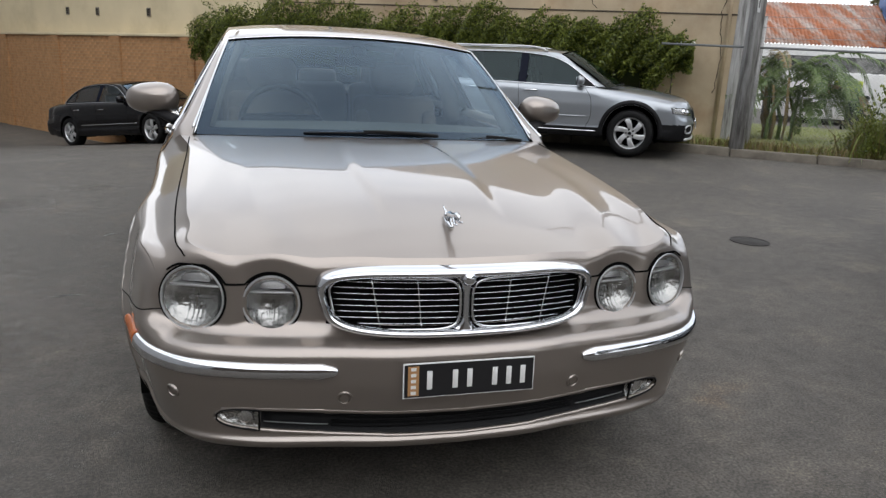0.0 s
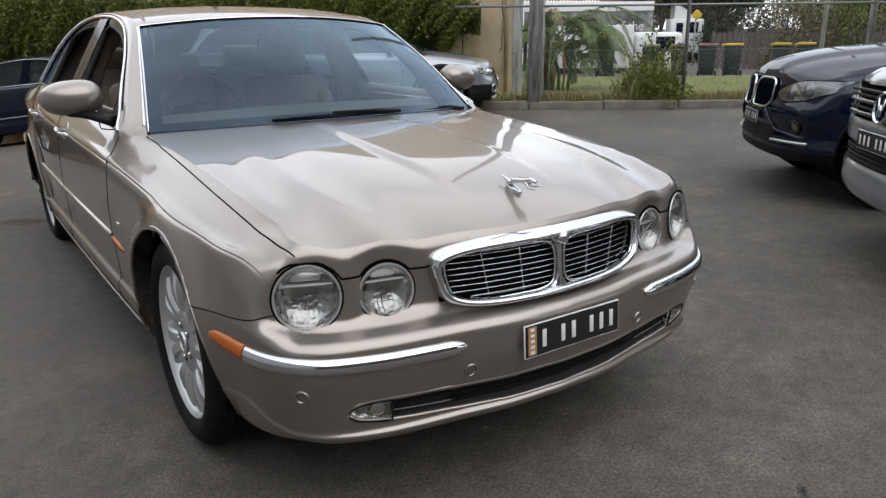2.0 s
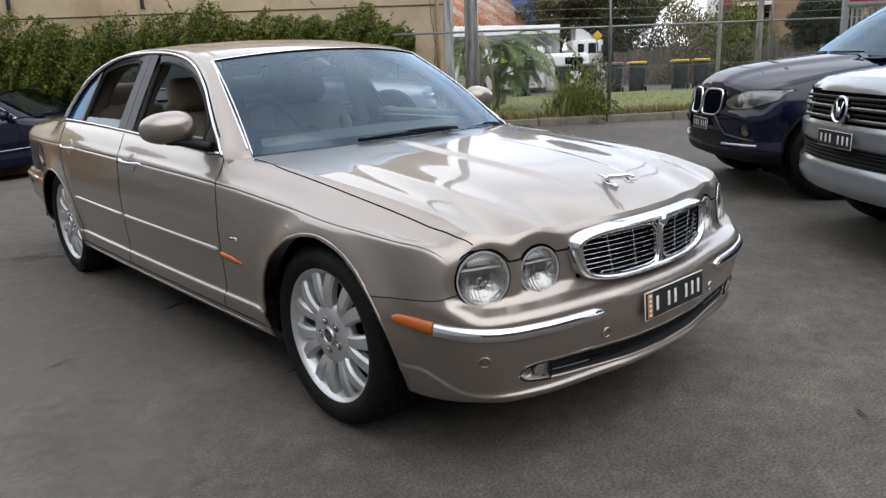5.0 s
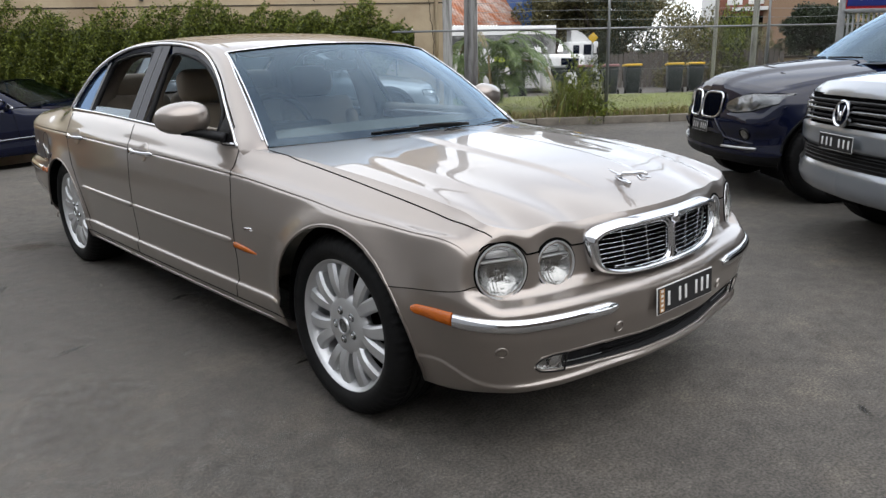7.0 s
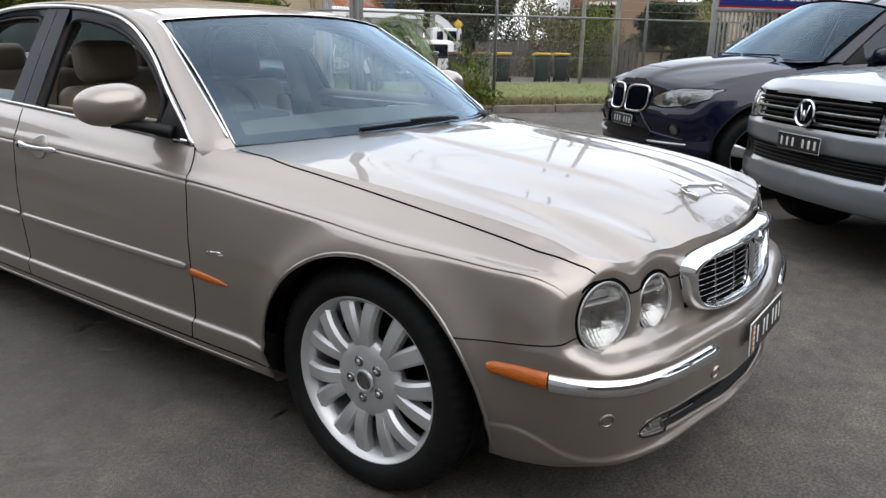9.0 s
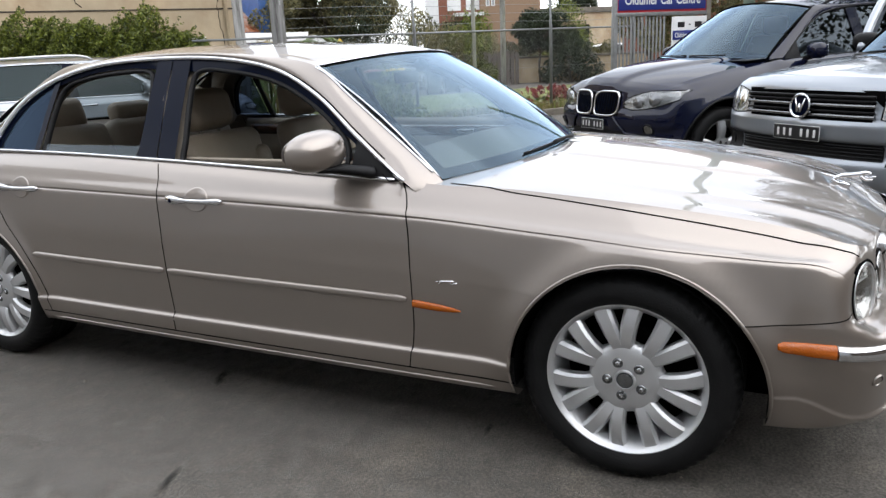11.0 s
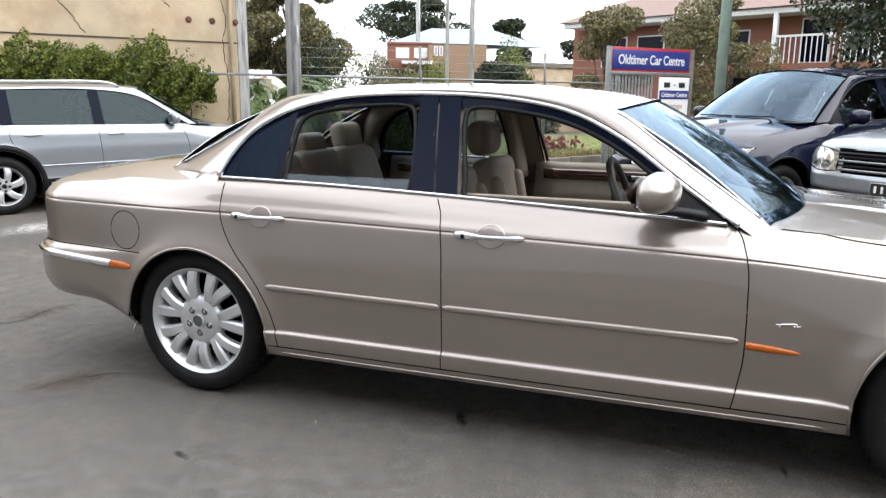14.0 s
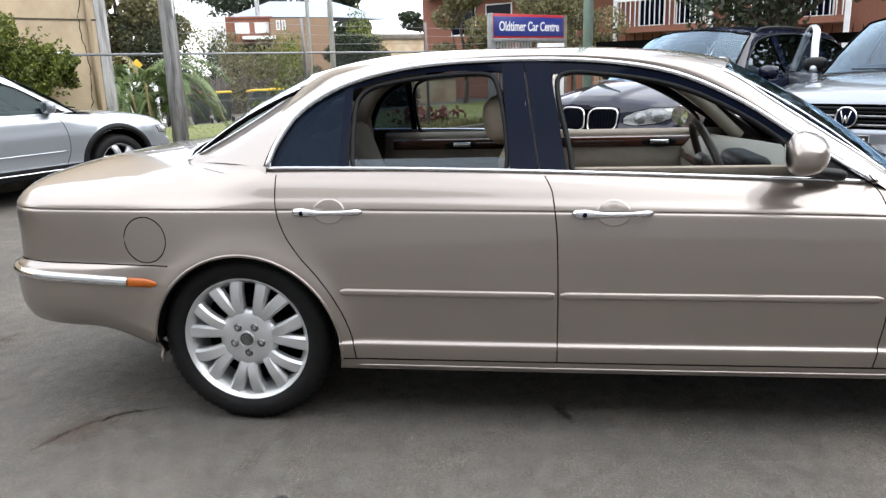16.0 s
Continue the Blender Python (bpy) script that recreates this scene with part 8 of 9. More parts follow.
    for k, (xa, xb) in enumerate(((0.05, 0.60 * x), (-0.62 * x, 0.0))):
        tube("wiper", [(q, ws[2][1] - 0.03 + 0.22 * (abs(q) / x) ** 2.2, z0 + 0.012) for q in np.linspace(xa, xb, 8)], 0.008, PLASTIC, car, sides=6)


def mirrors(car, x, y, z, mat, arm=0.10):
    for side in (-1, 1):
        bm = bmesh.new()
        bmesh.ops.create_uvsphere(bm, u_segments=20, v_segments=12, radius=1.0)
        for q in bm.verts:
            a, b, c = q.co
            q.co = (math.copysign(abs(a) ** 0.75, a) * 0.115, (b if b < 0 else b * 0.4) * 0.085, math.copysign(abs(c) ** 0.75, c) * 0.075)
        bm.transform(pose(side * (x + arm), y, z, 0, 0, side * -10))
        h = from_bm("door_mirror", bm, mat, car, auto=False)
        tube("mirror_arm", [(side * (x - 0.03), y - 0.03, z - 0.07), (side * (x + 0.05), y - 0.01, z - 0.05)], 0.025, PLASTIC, h, sides=8)
        block("mirror_glass", (0.17, 0.006, 0.105), (side * (x + arm), y + 0.034, z), CHROME, h, bevel=0.02)


def wheel_arches(car, sh, arches, w, lip=None, lip_r=0.007):
    for side in (-1, 1):
        for yc, zc, r in arches:
            ang = np.linspace(radians(-26), radians(206), 30)
            # Housings take a near-black colour in place of deep shade under the wings.
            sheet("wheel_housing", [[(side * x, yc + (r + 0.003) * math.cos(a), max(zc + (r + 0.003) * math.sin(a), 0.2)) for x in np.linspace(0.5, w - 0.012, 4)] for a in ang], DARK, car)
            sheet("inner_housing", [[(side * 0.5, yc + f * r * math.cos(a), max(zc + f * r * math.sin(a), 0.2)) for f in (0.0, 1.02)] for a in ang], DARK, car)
            if lip:
                pts = [sh.flank(yc + (r + lip_r * 0.5) * math.cos(a), zc + (r + lip_r * 0.5) * math.sin(a), side, -0.002) for a in np.linspace(radians(-14), radians(194), 40)]
                tube("arch_trim", pts, lip_r, lip, car, sides=8)


def gaps(car, sh, lines):
    for side in (-1, 1):
        for pts in lines:
            line = spline([q for q in pts], 24)
            tube("door_gap", [sh.flank(y, z, side, -0.0015) for y, z in line], 0.004, GAP, car, sides=6)


def handles(car, sh, spots, mat):
    for side in (-1, 1):
        for y, z in spots:
            tube("door_handle", [sh.flank(yy, z, side, 0.008 + 0.02 * math.sin(math.pi * k / 11)) for k, yy in enumerate(np.linspace(y, y + 0.20, 12))], 0.012, mat, car, sides=8, squash=(0.7, 1))


def lamp_patch(car, sh, x0, x1, zs, lens_mat, back, out=0.006, n=14, name="headlamp"):
    """A wrap-round lamp on the nose: upper and lower edges as tables by x."""
    low, high = zs
    for side in (-1, 1):
        lamp = new(name)
        lamp.parent = car
        for nm, mat, o in (("lamp_bowl", back, 0.002), ("lamp_lens", lens_mat, out)):
            g = []
            for x in np.linspace(x0, x1, n):
                a, b = float(tab(low, x)), float(tab(high, x))
                g.append([sh.nose(side * x, z, o + (0.008 * math.sin(math.pi * (z - a) / max(b - a, 1e-3)) if nm == "lamp_lens" else 0))[0] for z in np.linspace(a, b, 7)])
            ob = sheet(nm, g, mat, lamp)
        rim = [sh.nose(side * x, float(tab(high, x)), 0.003)[0] for x in np.linspace(x0, x1, n)] + [sh.nose(side * x, float(tab(low, x)), 0.003)[0] for x in np.linspace(x1, x0, n)]
        tube("lamp_seal", rim, 0.004, GAP, lamp, sides=6, closed=True)
        for k, t in enumerate((0.34, 0.66)):
            x = x0 + (x1 - x0) * t
            a, b = float(tab(low, x)), float(tab(high, x))
            at, nn = sh.nose(side * x, (a + b) / 2, 0.004)
            lathe("lamp_projector", [(0.0, 0.012), (0.3 * (b - a), 0.008), (0.42 * (b - a), 0.0), (0.44 * (b - a), -0.004)], CHROME if back is REFLECTOR else back, lamp, sides=20, m=facing(nn, at))


def top_of(mid, edge, xe, waist, y_hood, y_deck, deck):
    def f(x, y):
        if y < y_hood + 0.2:
            m, e = float(tab(mid, y)), float(tab(edge, y))
            z = m - (m - e) * min(abs(x) / xe, 1.12) ** 2.4
            k = float(smooth(y_hood, y_hood + 0.18, y))
            return (1 - k) * z + k * float(tab(waist, y))
        k = float(smooth(y_deck - 0.2, y_deck + 0.1, y))
        return (1 - k) * float(tab(waist, y)) + k * float(tab(deck, y))
    return f


def put_car(name, label, x, y, hx, hy, group="parked cars", scale=1.0):
    k = math.hypot(hx, hy)
    z0, z1 = ground_z(x, y), ground_z(x - 3.0 * hx / k, y - 3.0 * hy / k)
    pitch = math.degrees(math.atan2(z1 - z0, 3.0))
    return thing(name, label, "car", pose(x, y, z0) @ pose(0, 0, 0, 0, 0, math.degrees(math.atan2(hx, -hy))) @ pose(0, 0, 0, pitch, 0, 0) @ Matrix.Scale(scale, 4), group)


def build_estate():
    car = put_car("estate_car", "silver estate car with black cladding parked along the hedge", 5.27, 7.56, 0.85, -0.527, scale=0.95)
    waist = (0.2, 0.985, 0.6, 0.99, 2.0, 1.02, 3.9, 1.06)
    top = top_of((-0.95, 0.76, -0.75, 0.86, -0.3, 0.955, 0.3, 1.02, 0.7, 1.04), (-0.95, 0.70, -0.65, 0.81, -0.1, 0.92, 0.45, 0.978, 0.8, 0.99), 0.76, waist, 0.40, 3.85, (3.5, 1.06, 4.0, 1.04))
    sh = Shell(car_outline(0.925, 0.93, 2.815, 3.90),
               front=[0.24, 0.16, 0.25, 0.05, 0.30, 0.02, 0.36, 0.01, 0.42, 0.0, 0.47, 0.0, 0.52, 0.004, 0.56, 0.012, 0.60, 0.03, 0.66, 0.04, 0.71, 0.06, 0.75, 0.11, 0.78, 0.20],
               side=[0.26, 0.08, 0.27, 0.03, 0.32, 0.010, 0.38, 0.006, 0.43, 0.012, 0.50, 0.012, 0.60, 0.006, 0.72, 0.004, 0.82, 0.012, 0.90, 0.02, 0.94, 0.035, 0.97, 0.055, 0.985, 0.09],
               rear=[0.30, 0.18, 0.31, 0.06, 0.36, 0.02, 0.42, 0.0, 0.48, 0.0, 0.54, 0.0, 0.60, 0.01, 0.66, 0.04, 0.75, 0.05, 0.85, 0.06, 0.95, 0.08, 1.02, 0.10, 1.05, 0.14],
               top=top, front_end=-0.52, rear_start=3.2, ns=150, top_d=lambda y: tab((-0.9, 0.18, 0.2, 0.16, 0.7, 0.09, 4.0, 0.09), y), reach=0.22, nv_step=0.25)
    arches = [(0.0, 0.36, 0.40), (2.815, 0.36, 0.40)]
    for q in arches:
        sh.flare(*q, 0.012)
    sh.shade()
    for q in arches:
        sh.arch(*q)
    sh.finish()

    def sort(x, y, z):
        if z < 0.40:
            return "both_cladding"
        if y < -0.30 and z < 0.50:
            return "both_cladding"
        return "front_wing" if y < 0.62 else "front_door" if y < 1.70 else "rear_door" if y < 2.62 else "rear_wing"

    for ob in sh.panels(car, SILVER, sort)["both_cladding"]:
        ob.data.materials[0] = PLASTIC
        ob["label"] = "black plastic wheel-arch and sill cladding"
    rows = np.where(sh.p[:, -1, 1] <= 0.42)[0]
    fan(sh, rows, lambda k: (0, -0.70 + 0.94 * k), top, SILVER, "bonnet", car, nb=18)
    rail = [(0.55, 1.0), (0.82, 1.19), (1.02, 1.32), (1.24, 1.405), (1.7, 1.462), (2.4, 1.47), (3.0, 1.45), (3.42, 1.39), (3.62, 1.23), (3.72, 1.07)]
    cabin(car, sh, SILVER, waist, 0.835, 0.48, rail, ((0.755, 0.40, 0.985), (0.60, 1.12, 1.455), (0, 0.22, 1.02), (0, 1.0, 1.505)), ((0.68, 3.88, 1.05), (0.56, 3.62, 1.44), (0, 3.93, 1.06), (0, 3.68, 1.475)),
          (0.98, 1.505, 1.6, 1.545, 2.6, 1.545, 3.4, 1.51, 3.7, 1.472), [(1.62, 1.74), (2.64, 2.76)], ESTATE_GLASS, CHROME, PLASTIC)
    for side in (-1, 1):
        rail_bar = spline([(side * 0.60, 1.35, 1.485), (side * 0.60, 1.45, 1.535), (side * 0.595, 2.4, 1.555), (side * 0.58, 3.35, 1.525), (side * 0.575, 3.45, 1.47)], 30)
        tube("roof_rail", rail_bar, 0.016, ALLOY, car, "silver roof rail", sides=8)
        tube("sill_trim", [sh.flank(y, 0.35, side, 0.004) for y in np.linspace(0.50, 2.32, 30)], 0.010, CHROME, car, sides=6)
        tube("side_moulding", [sh.flank(y, 0.56, side, 0.002) for y in np.linspace(0.66, 2.42, 30)], 0.010, SILVER, car, sides=6)
        at, n = sh.nose(side * 0.66, 0.43, 0.006)
        tube("fog_surround", [sh.nose(side * (0.66 + 0.11 * math.copysign(abs(math.cos(a)) ** 0.6, math.cos(a))), 0.43 + 0.055 * math.copysign(abs(math.sin(a)) ** 0.6, math.sin(a)), 0.01)[0] for a in np.linspace(0, 2 * math.pi, 28, endpoint=False)], 0.012, ALLOY, car, "silver fog lamp surround", sides=8, closed=True)
    tube("skid_plate", [sh.nose(x, 0.285, 0.008)[0] for x in np.linspace(-0.72, 0.72, 30)], 0.022, ALLOY, car, "silver skid plate", sides=8)
    wheel_arches(car, sh, arches, 0.92)
    for side in (-1, 1):
        for yc, zc, r in arches:
            g = []
            for a in np.linspace(radians(-8), radians(188), 44):
                g.append([sh.flank(yc + q * math.cos(a), zc + q * math.sin(a), side, o) for q, o in ((r + 0.002, -0.004), (r + 0.004, 0.010), (r + 0.035, 0.014), (r + 0.066, 0.010), (r + 0.070, -0.002))])
            sheet("arch_cladding", g, PLASTIC, car, "black plastic wheel-arch cladding")
    gaps(car, sh, [[(0.70, 0.97), (0.62, 0.85), (0.60, 0.55), (0.66, 0.41)], [(1.72, 0.99), (1.70, 0.7), (1.70, 0.41)], [(2.70, 1.0), (2.68, 0.85), (2.45, 0.62), (2.36, 0.41)]])
    handles(car, sh, [(1.42, 0.915), (2.36, 0.93)], CHROME)
    mirrors(car, 0.87, 0.80, 1.08, SILVER, 0.06)
    lamp_patch(car, sh, 0.50, 0.87, ((0.5, 0.63, 0.7, 0.635, 0.87, 0.66), (0.5, 0.705, 0.7, 0.735, 0.87, 0.745)), LENS, REFLECTOR)
    g = [[sh.nose(x, z, 0.012)[0] for z in np.linspace(0.535, 0.705, 6)] for x in np.linspace(-0.36, 0.36, 16)]
    sheet("grille", g, PLASTIC, car, "black egg-crate grille")
    tube("grille_bar", [sh.nose(x, 0.53 + 0.18 * (x + 0.33) / 0.66, 0.022)[0] for x in np.linspace(-0.33, 0.33, 12)], 0.012, CHROME, car, sides=6)
    plate(car, 0.372, 0.107, facing((0, -1, 0), (0, -0.955, 0.47)), False, (3, 3))
    wheels(car, 0.345, 0.232, 0.215, [(-0.905, 0, 0, 0), (0.905, 0, 0, 0), (-0.905, 2.815, 0, 30), (0.905, 2.815, 0, 0)], dict(n=6, r0=0.07, w0=0.034, w1=0.044, twist=16, dome=0.012))
    return car


def build_suv():
    car = put_car("suv", "dark navy sport utility vehicle with twin grilles, nose to the yard", 4.90, 0.83, -0.75, 0.66)
    waist = (0.2, 1.12, 0.6, 1.13, 2.0, 1.17, 3.9, 1.23)
    mid, edge = (-0.90, 0.86, -0.80, 0.96, -0.5, 1.065, 0.0, 1.135, 0.5, 1.175), (-0.90, 0.80, -0.65, 0.91, -0.25, 1.02, 0.25, 1.095, 0.7, 1.13)
    base_top = top_of(mid, edge, 0.78, waist, 0.45, 3.9, (3.5, 1.22, 4.1, 1.18))

    def top(x, y):
        z = base_top(x, y)
        if y < 0.5:
            half = 0.26 + 0.22 * float(smooth(-0.8, 0.4, y))
            z += 0.022 * (1 - float(smooth(half - 0.05, half + 0.05, abs(x))))
        return z

    sh = Shell(car_outline(0.965, 0.87, 2.933, 3.98, 0.09),
               front=[0.30, 0.20, 0.31, 0.07, 0.35, 0.02, 0.42, 0.008, 0.48, 0.02, 0.54, 0.024, 0.60, 0.004, 0.66, 0.0, 0.71, 0.008, 0.75, 0.03, 0.82, 0.045, 0.90, 0.07, 0.96, 0.17],
               side=[0.30, 0.09, 0.31, 0.03, 0.36, 0.014, 0.42, 0.008, 0.50, 0.026, 0.58, 0.020, 0.68, 0.010, 0.80, 0.002, 0.92, 0.006, 1.0, 0.014, 1.06, 0.03, 1.10, 0.055, 1.13, 0.10],
               rear=[0.34, 0.2, 0.35, 0.06, 0.42, 0.02, 0.50, 0.0, 0.58, 0.0, 0.66, 0.0, 0.72, 0.02, 0.80, 0.05, 0.90, 0.06, 1.0, 0.07, 1.1, 0.08, 1.18, 0.10, 1.2, 0.14],
               top=top, front_end=-0.46, rear_start=3.3, ns=160, top_d=lambda y: tab((-0.9, 0.18, 0.3, 0.17, 0.8, 0.10, 4.0, 0.10), y), reach=0.24, nv_step=0.22)
    arches = [(-0.09, 0.385, 0.435), (2.933, 0.385, 0.435)]
    for q in arches:
        sh.flare(*q, 0.02, 0.06)
    sh.shade()
    for q in arches:
        sh.arch(*q)
    sh.slot(0.345, 0.69, 0.90)
    sh.finish()

    def sort(x, y, z):
        if z < 0.40:
            return "both_lower_skirt"
        if y < -0.42 and z < 0.715:
            return "both_front_bumper"
        return "front_wing" if y < 0.66 else "front_door" if y < 1.74 else "rear_door" if y < 2.75 else "rear_wing"

    for ob in sh.panels(car, NAVY, sort)["both_lower_skirt"]:
        ob.data.materials[0] = PLASTIC
    rows = np.where(sh.p[:, -1, 1] <= 0.50)[0]
    fan(sh, rows, lambda k: (0, -0.62 + 0.92 * k), top, NAVY, "bonnet", car, nb=26)
    rail = [(0.66, 1.145), (0.93, 1.33), (1.13, 1.455), (1.34, 1.545), (1.8, 1.605), (2.5, 1.61), (3.0, 1.58), (3.38, 1.50), (3.55, 1.37), (3.62, 1.245)]
    cabin(car, sh, NAVY, waist, 0.865, 0.50, rail, ((0.79, 0.50, 1.125), (0.63, 1.22, 1.60), (0, 0.28, 1.175), (0, 1.06, 1.675)), ((0.70, 3.88, 1.22), (0.58, 3.55, 1.59), (0, 3.94, 1.22), (0, 3.62, 1.65)),
          (1.05, 1.675, 1.6, 1.725, 2.6, 1.73, 3.62, 1.65), [(1.66, 1.80), (2.78, 2.88)], DEEP, PLASTIC)
    for side in (-1, 1):
        tube("roof_rail", spline([(side * 0.60, 1.4, 1.62), (side * 0.60, 1.5, 1.665), (side * 0.60, 2.5, 1.685), (side * 0.58, 3.4, 1.62)], 26), 0.016, PLASTIC, car, "black roof rail", sides=8)
        # twin grille
        k = new("kidney_grille")
        k.parent = car
        rim = []
        for a in np.linspace(0, 2 * math.pi, 40, endpoint=False):
            c, s = math.cos(a), math.sin(a)
            x = side * 0.185 + 0.160 * math.copysign(abs(c) ** 0.5, c) + side * 0.016 * s
            rim.append((x, -0.868 + 0.36 * x * x + 0.20 * (0.112 * s), 0.795 + 0.112 * math.copysign(abs(s) ** 0.55, s)))
        tube("grille_frame", rim, 0.011, CHROME, k, sides=8, closed=True)
        c = np.mean(rim, 0)
        # The dark depth of the grille is a black-coloured sheet.
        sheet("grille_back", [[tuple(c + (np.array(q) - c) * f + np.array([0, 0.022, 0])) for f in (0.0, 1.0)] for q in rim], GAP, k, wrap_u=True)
        for j in range(9):
            x = side * (0.053 + 0.033 * j)
            tube("grille_slat", [(x, -0.862 + 0.36 * x * x + 0.2 * dz, 0.795 + dz) for dz in np.linspace(-0.098, 0.098, 6)], 0.0055, GLOSS, k, sides=6)
        at, n = sh.nose(side * 0.69, 0.575, 0.004)
        f = new("fog_lamp")
        f.parent = car
        lathe("fog_ring", [(0.056, -0.01), (0.055, 0.008), (0.047, 0.010), (0.043, 0.0)], PLASTIC, f, sides=24, m=facing(n, at))
        lathe("fog_reflector", [(0.043, 0.002), (0.02, -0.002), (0, -0.002)], REFLECTOR, f, sides=24, m=facing(n, at))
        lathe("fog_lens", [(0.044, 0.005), (0.02, 0.010), (0, 0.011)], LENS, f, sides=24, m=facing(n, at))
        tube("bumper_trim", [sh.nose(side * x, 0.445 + 0.03 * (x - 0.4), 0.01)[0] for x in np.linspace(0.42, 0.80, 12)], 0.012, ALLOY, car, sides=6)
        tube("bumper_fold", [sh.nose(side * (0.30 + 0.13 * t), 0.675 - 0.15 * t, 0.006)[0] for t in np.linspace(0, 1, 8)] + [sh.nose(side * (0.43 + 0.34 * t), 0.525 - 0.03 * t, 0.006)[0] for t in np.linspace(0.1, 1, 8)], 0.012, NAVY, car, sides=8)
    g = [[sh.nose(x, z, 0.004)[0] for z in np.linspace(0.43, 0.545, 5)] for x in np.linspace(-0.42, 0.42, 16)]
    sheet("lower_intake", g, PLASTIC, car, "black mesh lower intake")
    lamp_patch(car, sh, 0.40, 0.875, ((0.40, 0.765, 0.5, 0.745, 0.7, 0.765, 0.88, 0.835), (0.40, 0.82, 0.5, 0.872, 0.7, 0.912, 0.88, 0.915)), LENS, SMOKED, n=20)
    wheel_arches(car, sh, arches, 0.955, PLASTIC, 0.012)
    gaps(car, sh, [[(0.74, 1.10), (0.68, 0.95), (0.66, 0.6), (0.70, 0.41)], [(1.76, 1.13), (1.74, 0.8), (1.74, 0.41)]])
    handles(car, sh, [(1.45, 0.98), (2.45, 1.0)], NAVY)
    mirrors(car, 0.92, 0.92, 1.20, NAVY, 0.09)
    plate(car, 0.372, 0.098, facing((0, -1, 0.05), (0, -0.885, 0.595)), True, (3, 3))
    wheels(car, 0.375, 0.262, 0.255, [(-0.935, -0.09, 0, 10), (0.935, -0.09, 0, 40), (-0.945, 2.933, 0, 0), (0.945, 2.933, 0, 0)], dict(n=5, r0=0.085, w0=0.040, w1=0.052, dome=0.014))
    return car


def build_pickup():
    car = put_car("pickup_truck", "pale silver pickup truck with its driver's door open", 3.22, -1.02, -0.755, 0.655)
    waist = (0.2, 1.185, 0.8, 1.19, 2.0, 1.21, 4.6, 1.25)
    mid, edge = (-0.95, 0.98, -0.85, 1.06, -0.5, 1.13, 0.0, 1.175, 0.7, 1.215), (-0.95, 0.94, -0.70, 1.02, -0.3, 1.085, 0.25, 1.135, 0.9, 1.185)
    top = top_of(mid, edge, 0.80, waist, 0.60, 4.2, (3.8, 1.24, 4.5, 1.24))
    sh = Shell(car_outline(0.955, 0.90, 3.095, 4.34, 0.095),
               front=[0.36, 0.20, 0.37, 0.06, 0.40, 0.02, 0.46, 0.0, 0.53, 0.004, 0.59, 0.03, 0.65, 0.03, 0.70, 0.0, 0.77, 0.0, 0.82, 0.015, 0.90, 0.035, 0.99, 0.055, 1.05, 0.13],
               side=[0.36, 0.09, 0.37, 0.03, 0.42, 0.014, 0.48, 0.008, 0.56, 0.016, 0.66, 0.012, 0.78, 0.004, 0.90, 0.002, 1.0, 0.008, 1.08, 0.014, 1.12, 0.028, 1.16, 0.05, 1.19, 0.095],
               rear=[0.40, 0.2, 0.41, 0.06, 0.48, 0.02, 0.56, 0.0, 0.64, 0.0, 0.70, 0.0, 0.76, 0.02, 0.84, 0.03, 0.92, 0.03, 1.0, 0.03, 1.1, 0.03, 1.2, 0.04, 1.24, 0.06],
               top=top, front_end=-0.50, rear_start=3.8, ns=150, top_d=lambda y: tab((-0.9, 0.15, 0.4, 0.15, 0.9, 0.095, 4.5, 0.095), y), reach=0.22, nv_step=0.22)
    arches = [(0.0, 0.385, 0.455), (3.095, 0.385, 0.455)]
    for q in arches:
        sh.flare(*q, 0.022, 0.06)
    sh.shade()
    for q in arches:
        sh.arch(*q)
    sh.slot(0.50, 0.815, 0.985)
    sh.finish()

    def sort(x, y, z):
        if y < -0.40 and z < 0.80:
            return "both_front_bumper"
        return "front_wing" if y < 0.80 else "front_door" if y < 1.86 else "rear_door" if y < 2.80 else "tray_side"

    sh.panels(car, PALE_SILVER, sort)
    rows = np.where(sh.p[:, -1, 1] <= 0.64)[0]
    fan(sh, rows, lambda k: (0, -0.66 + 1.14 * k), top, PALE_SILVER, "bonnet", car, nb=22)
    rail = [(0.84, 1.20), (1.05, 1.375), (1.22, 1.505), (1.42, 1.61), (1.8, 1.668), (2.3, 1.67), (2.62, 1.65), (2.82, 1.54), (2.90, 1.40), (2.93, 1.24)]
    cabin(car, sh, PALE_SILVER, waist, 0.862, 0.45, rail, ((0.81, 0.66, 1.185), (0.65, 1.30, 1.655), (0, 0.48, 1.215), (0, 1.17, 1.72)), ((0.72, 3.03, 1.25), (0.63, 2.93, 1.62), (0, 3.05, 1.25), (0, 2.97, 1.665)),
          (1.16, 1.72, 1.7, 1.765, 2.4, 1.765, 2.98, 1.665), [(1.80, 1.93)], TINT, PLASTIC)
    # grille
    gr = new("grille")
    gr.parent = car
    yy = lambda x: -0.885 + 0.13 * abs(x) ** 2.2
    # Black sheet stands for the shaded space behind the bars.
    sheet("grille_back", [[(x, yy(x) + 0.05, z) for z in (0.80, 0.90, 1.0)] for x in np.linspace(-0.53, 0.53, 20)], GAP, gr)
    for z, r, m in ((0.838, 0.013, SMOKED), (0.905, 0.013, SMOKED), (0.868, 0.008, PLASTIC), (0.935, 0.008, PLASTIC), (0.962, 0.010, PLASTIC)):
        tube("grille_bar", [(x, yy(x) + 0.01, z) for x in np.linspace(-0.50, 0.50, 20)], r, m, gr, sides=8)
    at = (0, -0.905, 0.895)
    m = facing((0, -1, 0.12), at) @ Matrix.Scale(1.22, 4)
    b = new("round_badge")
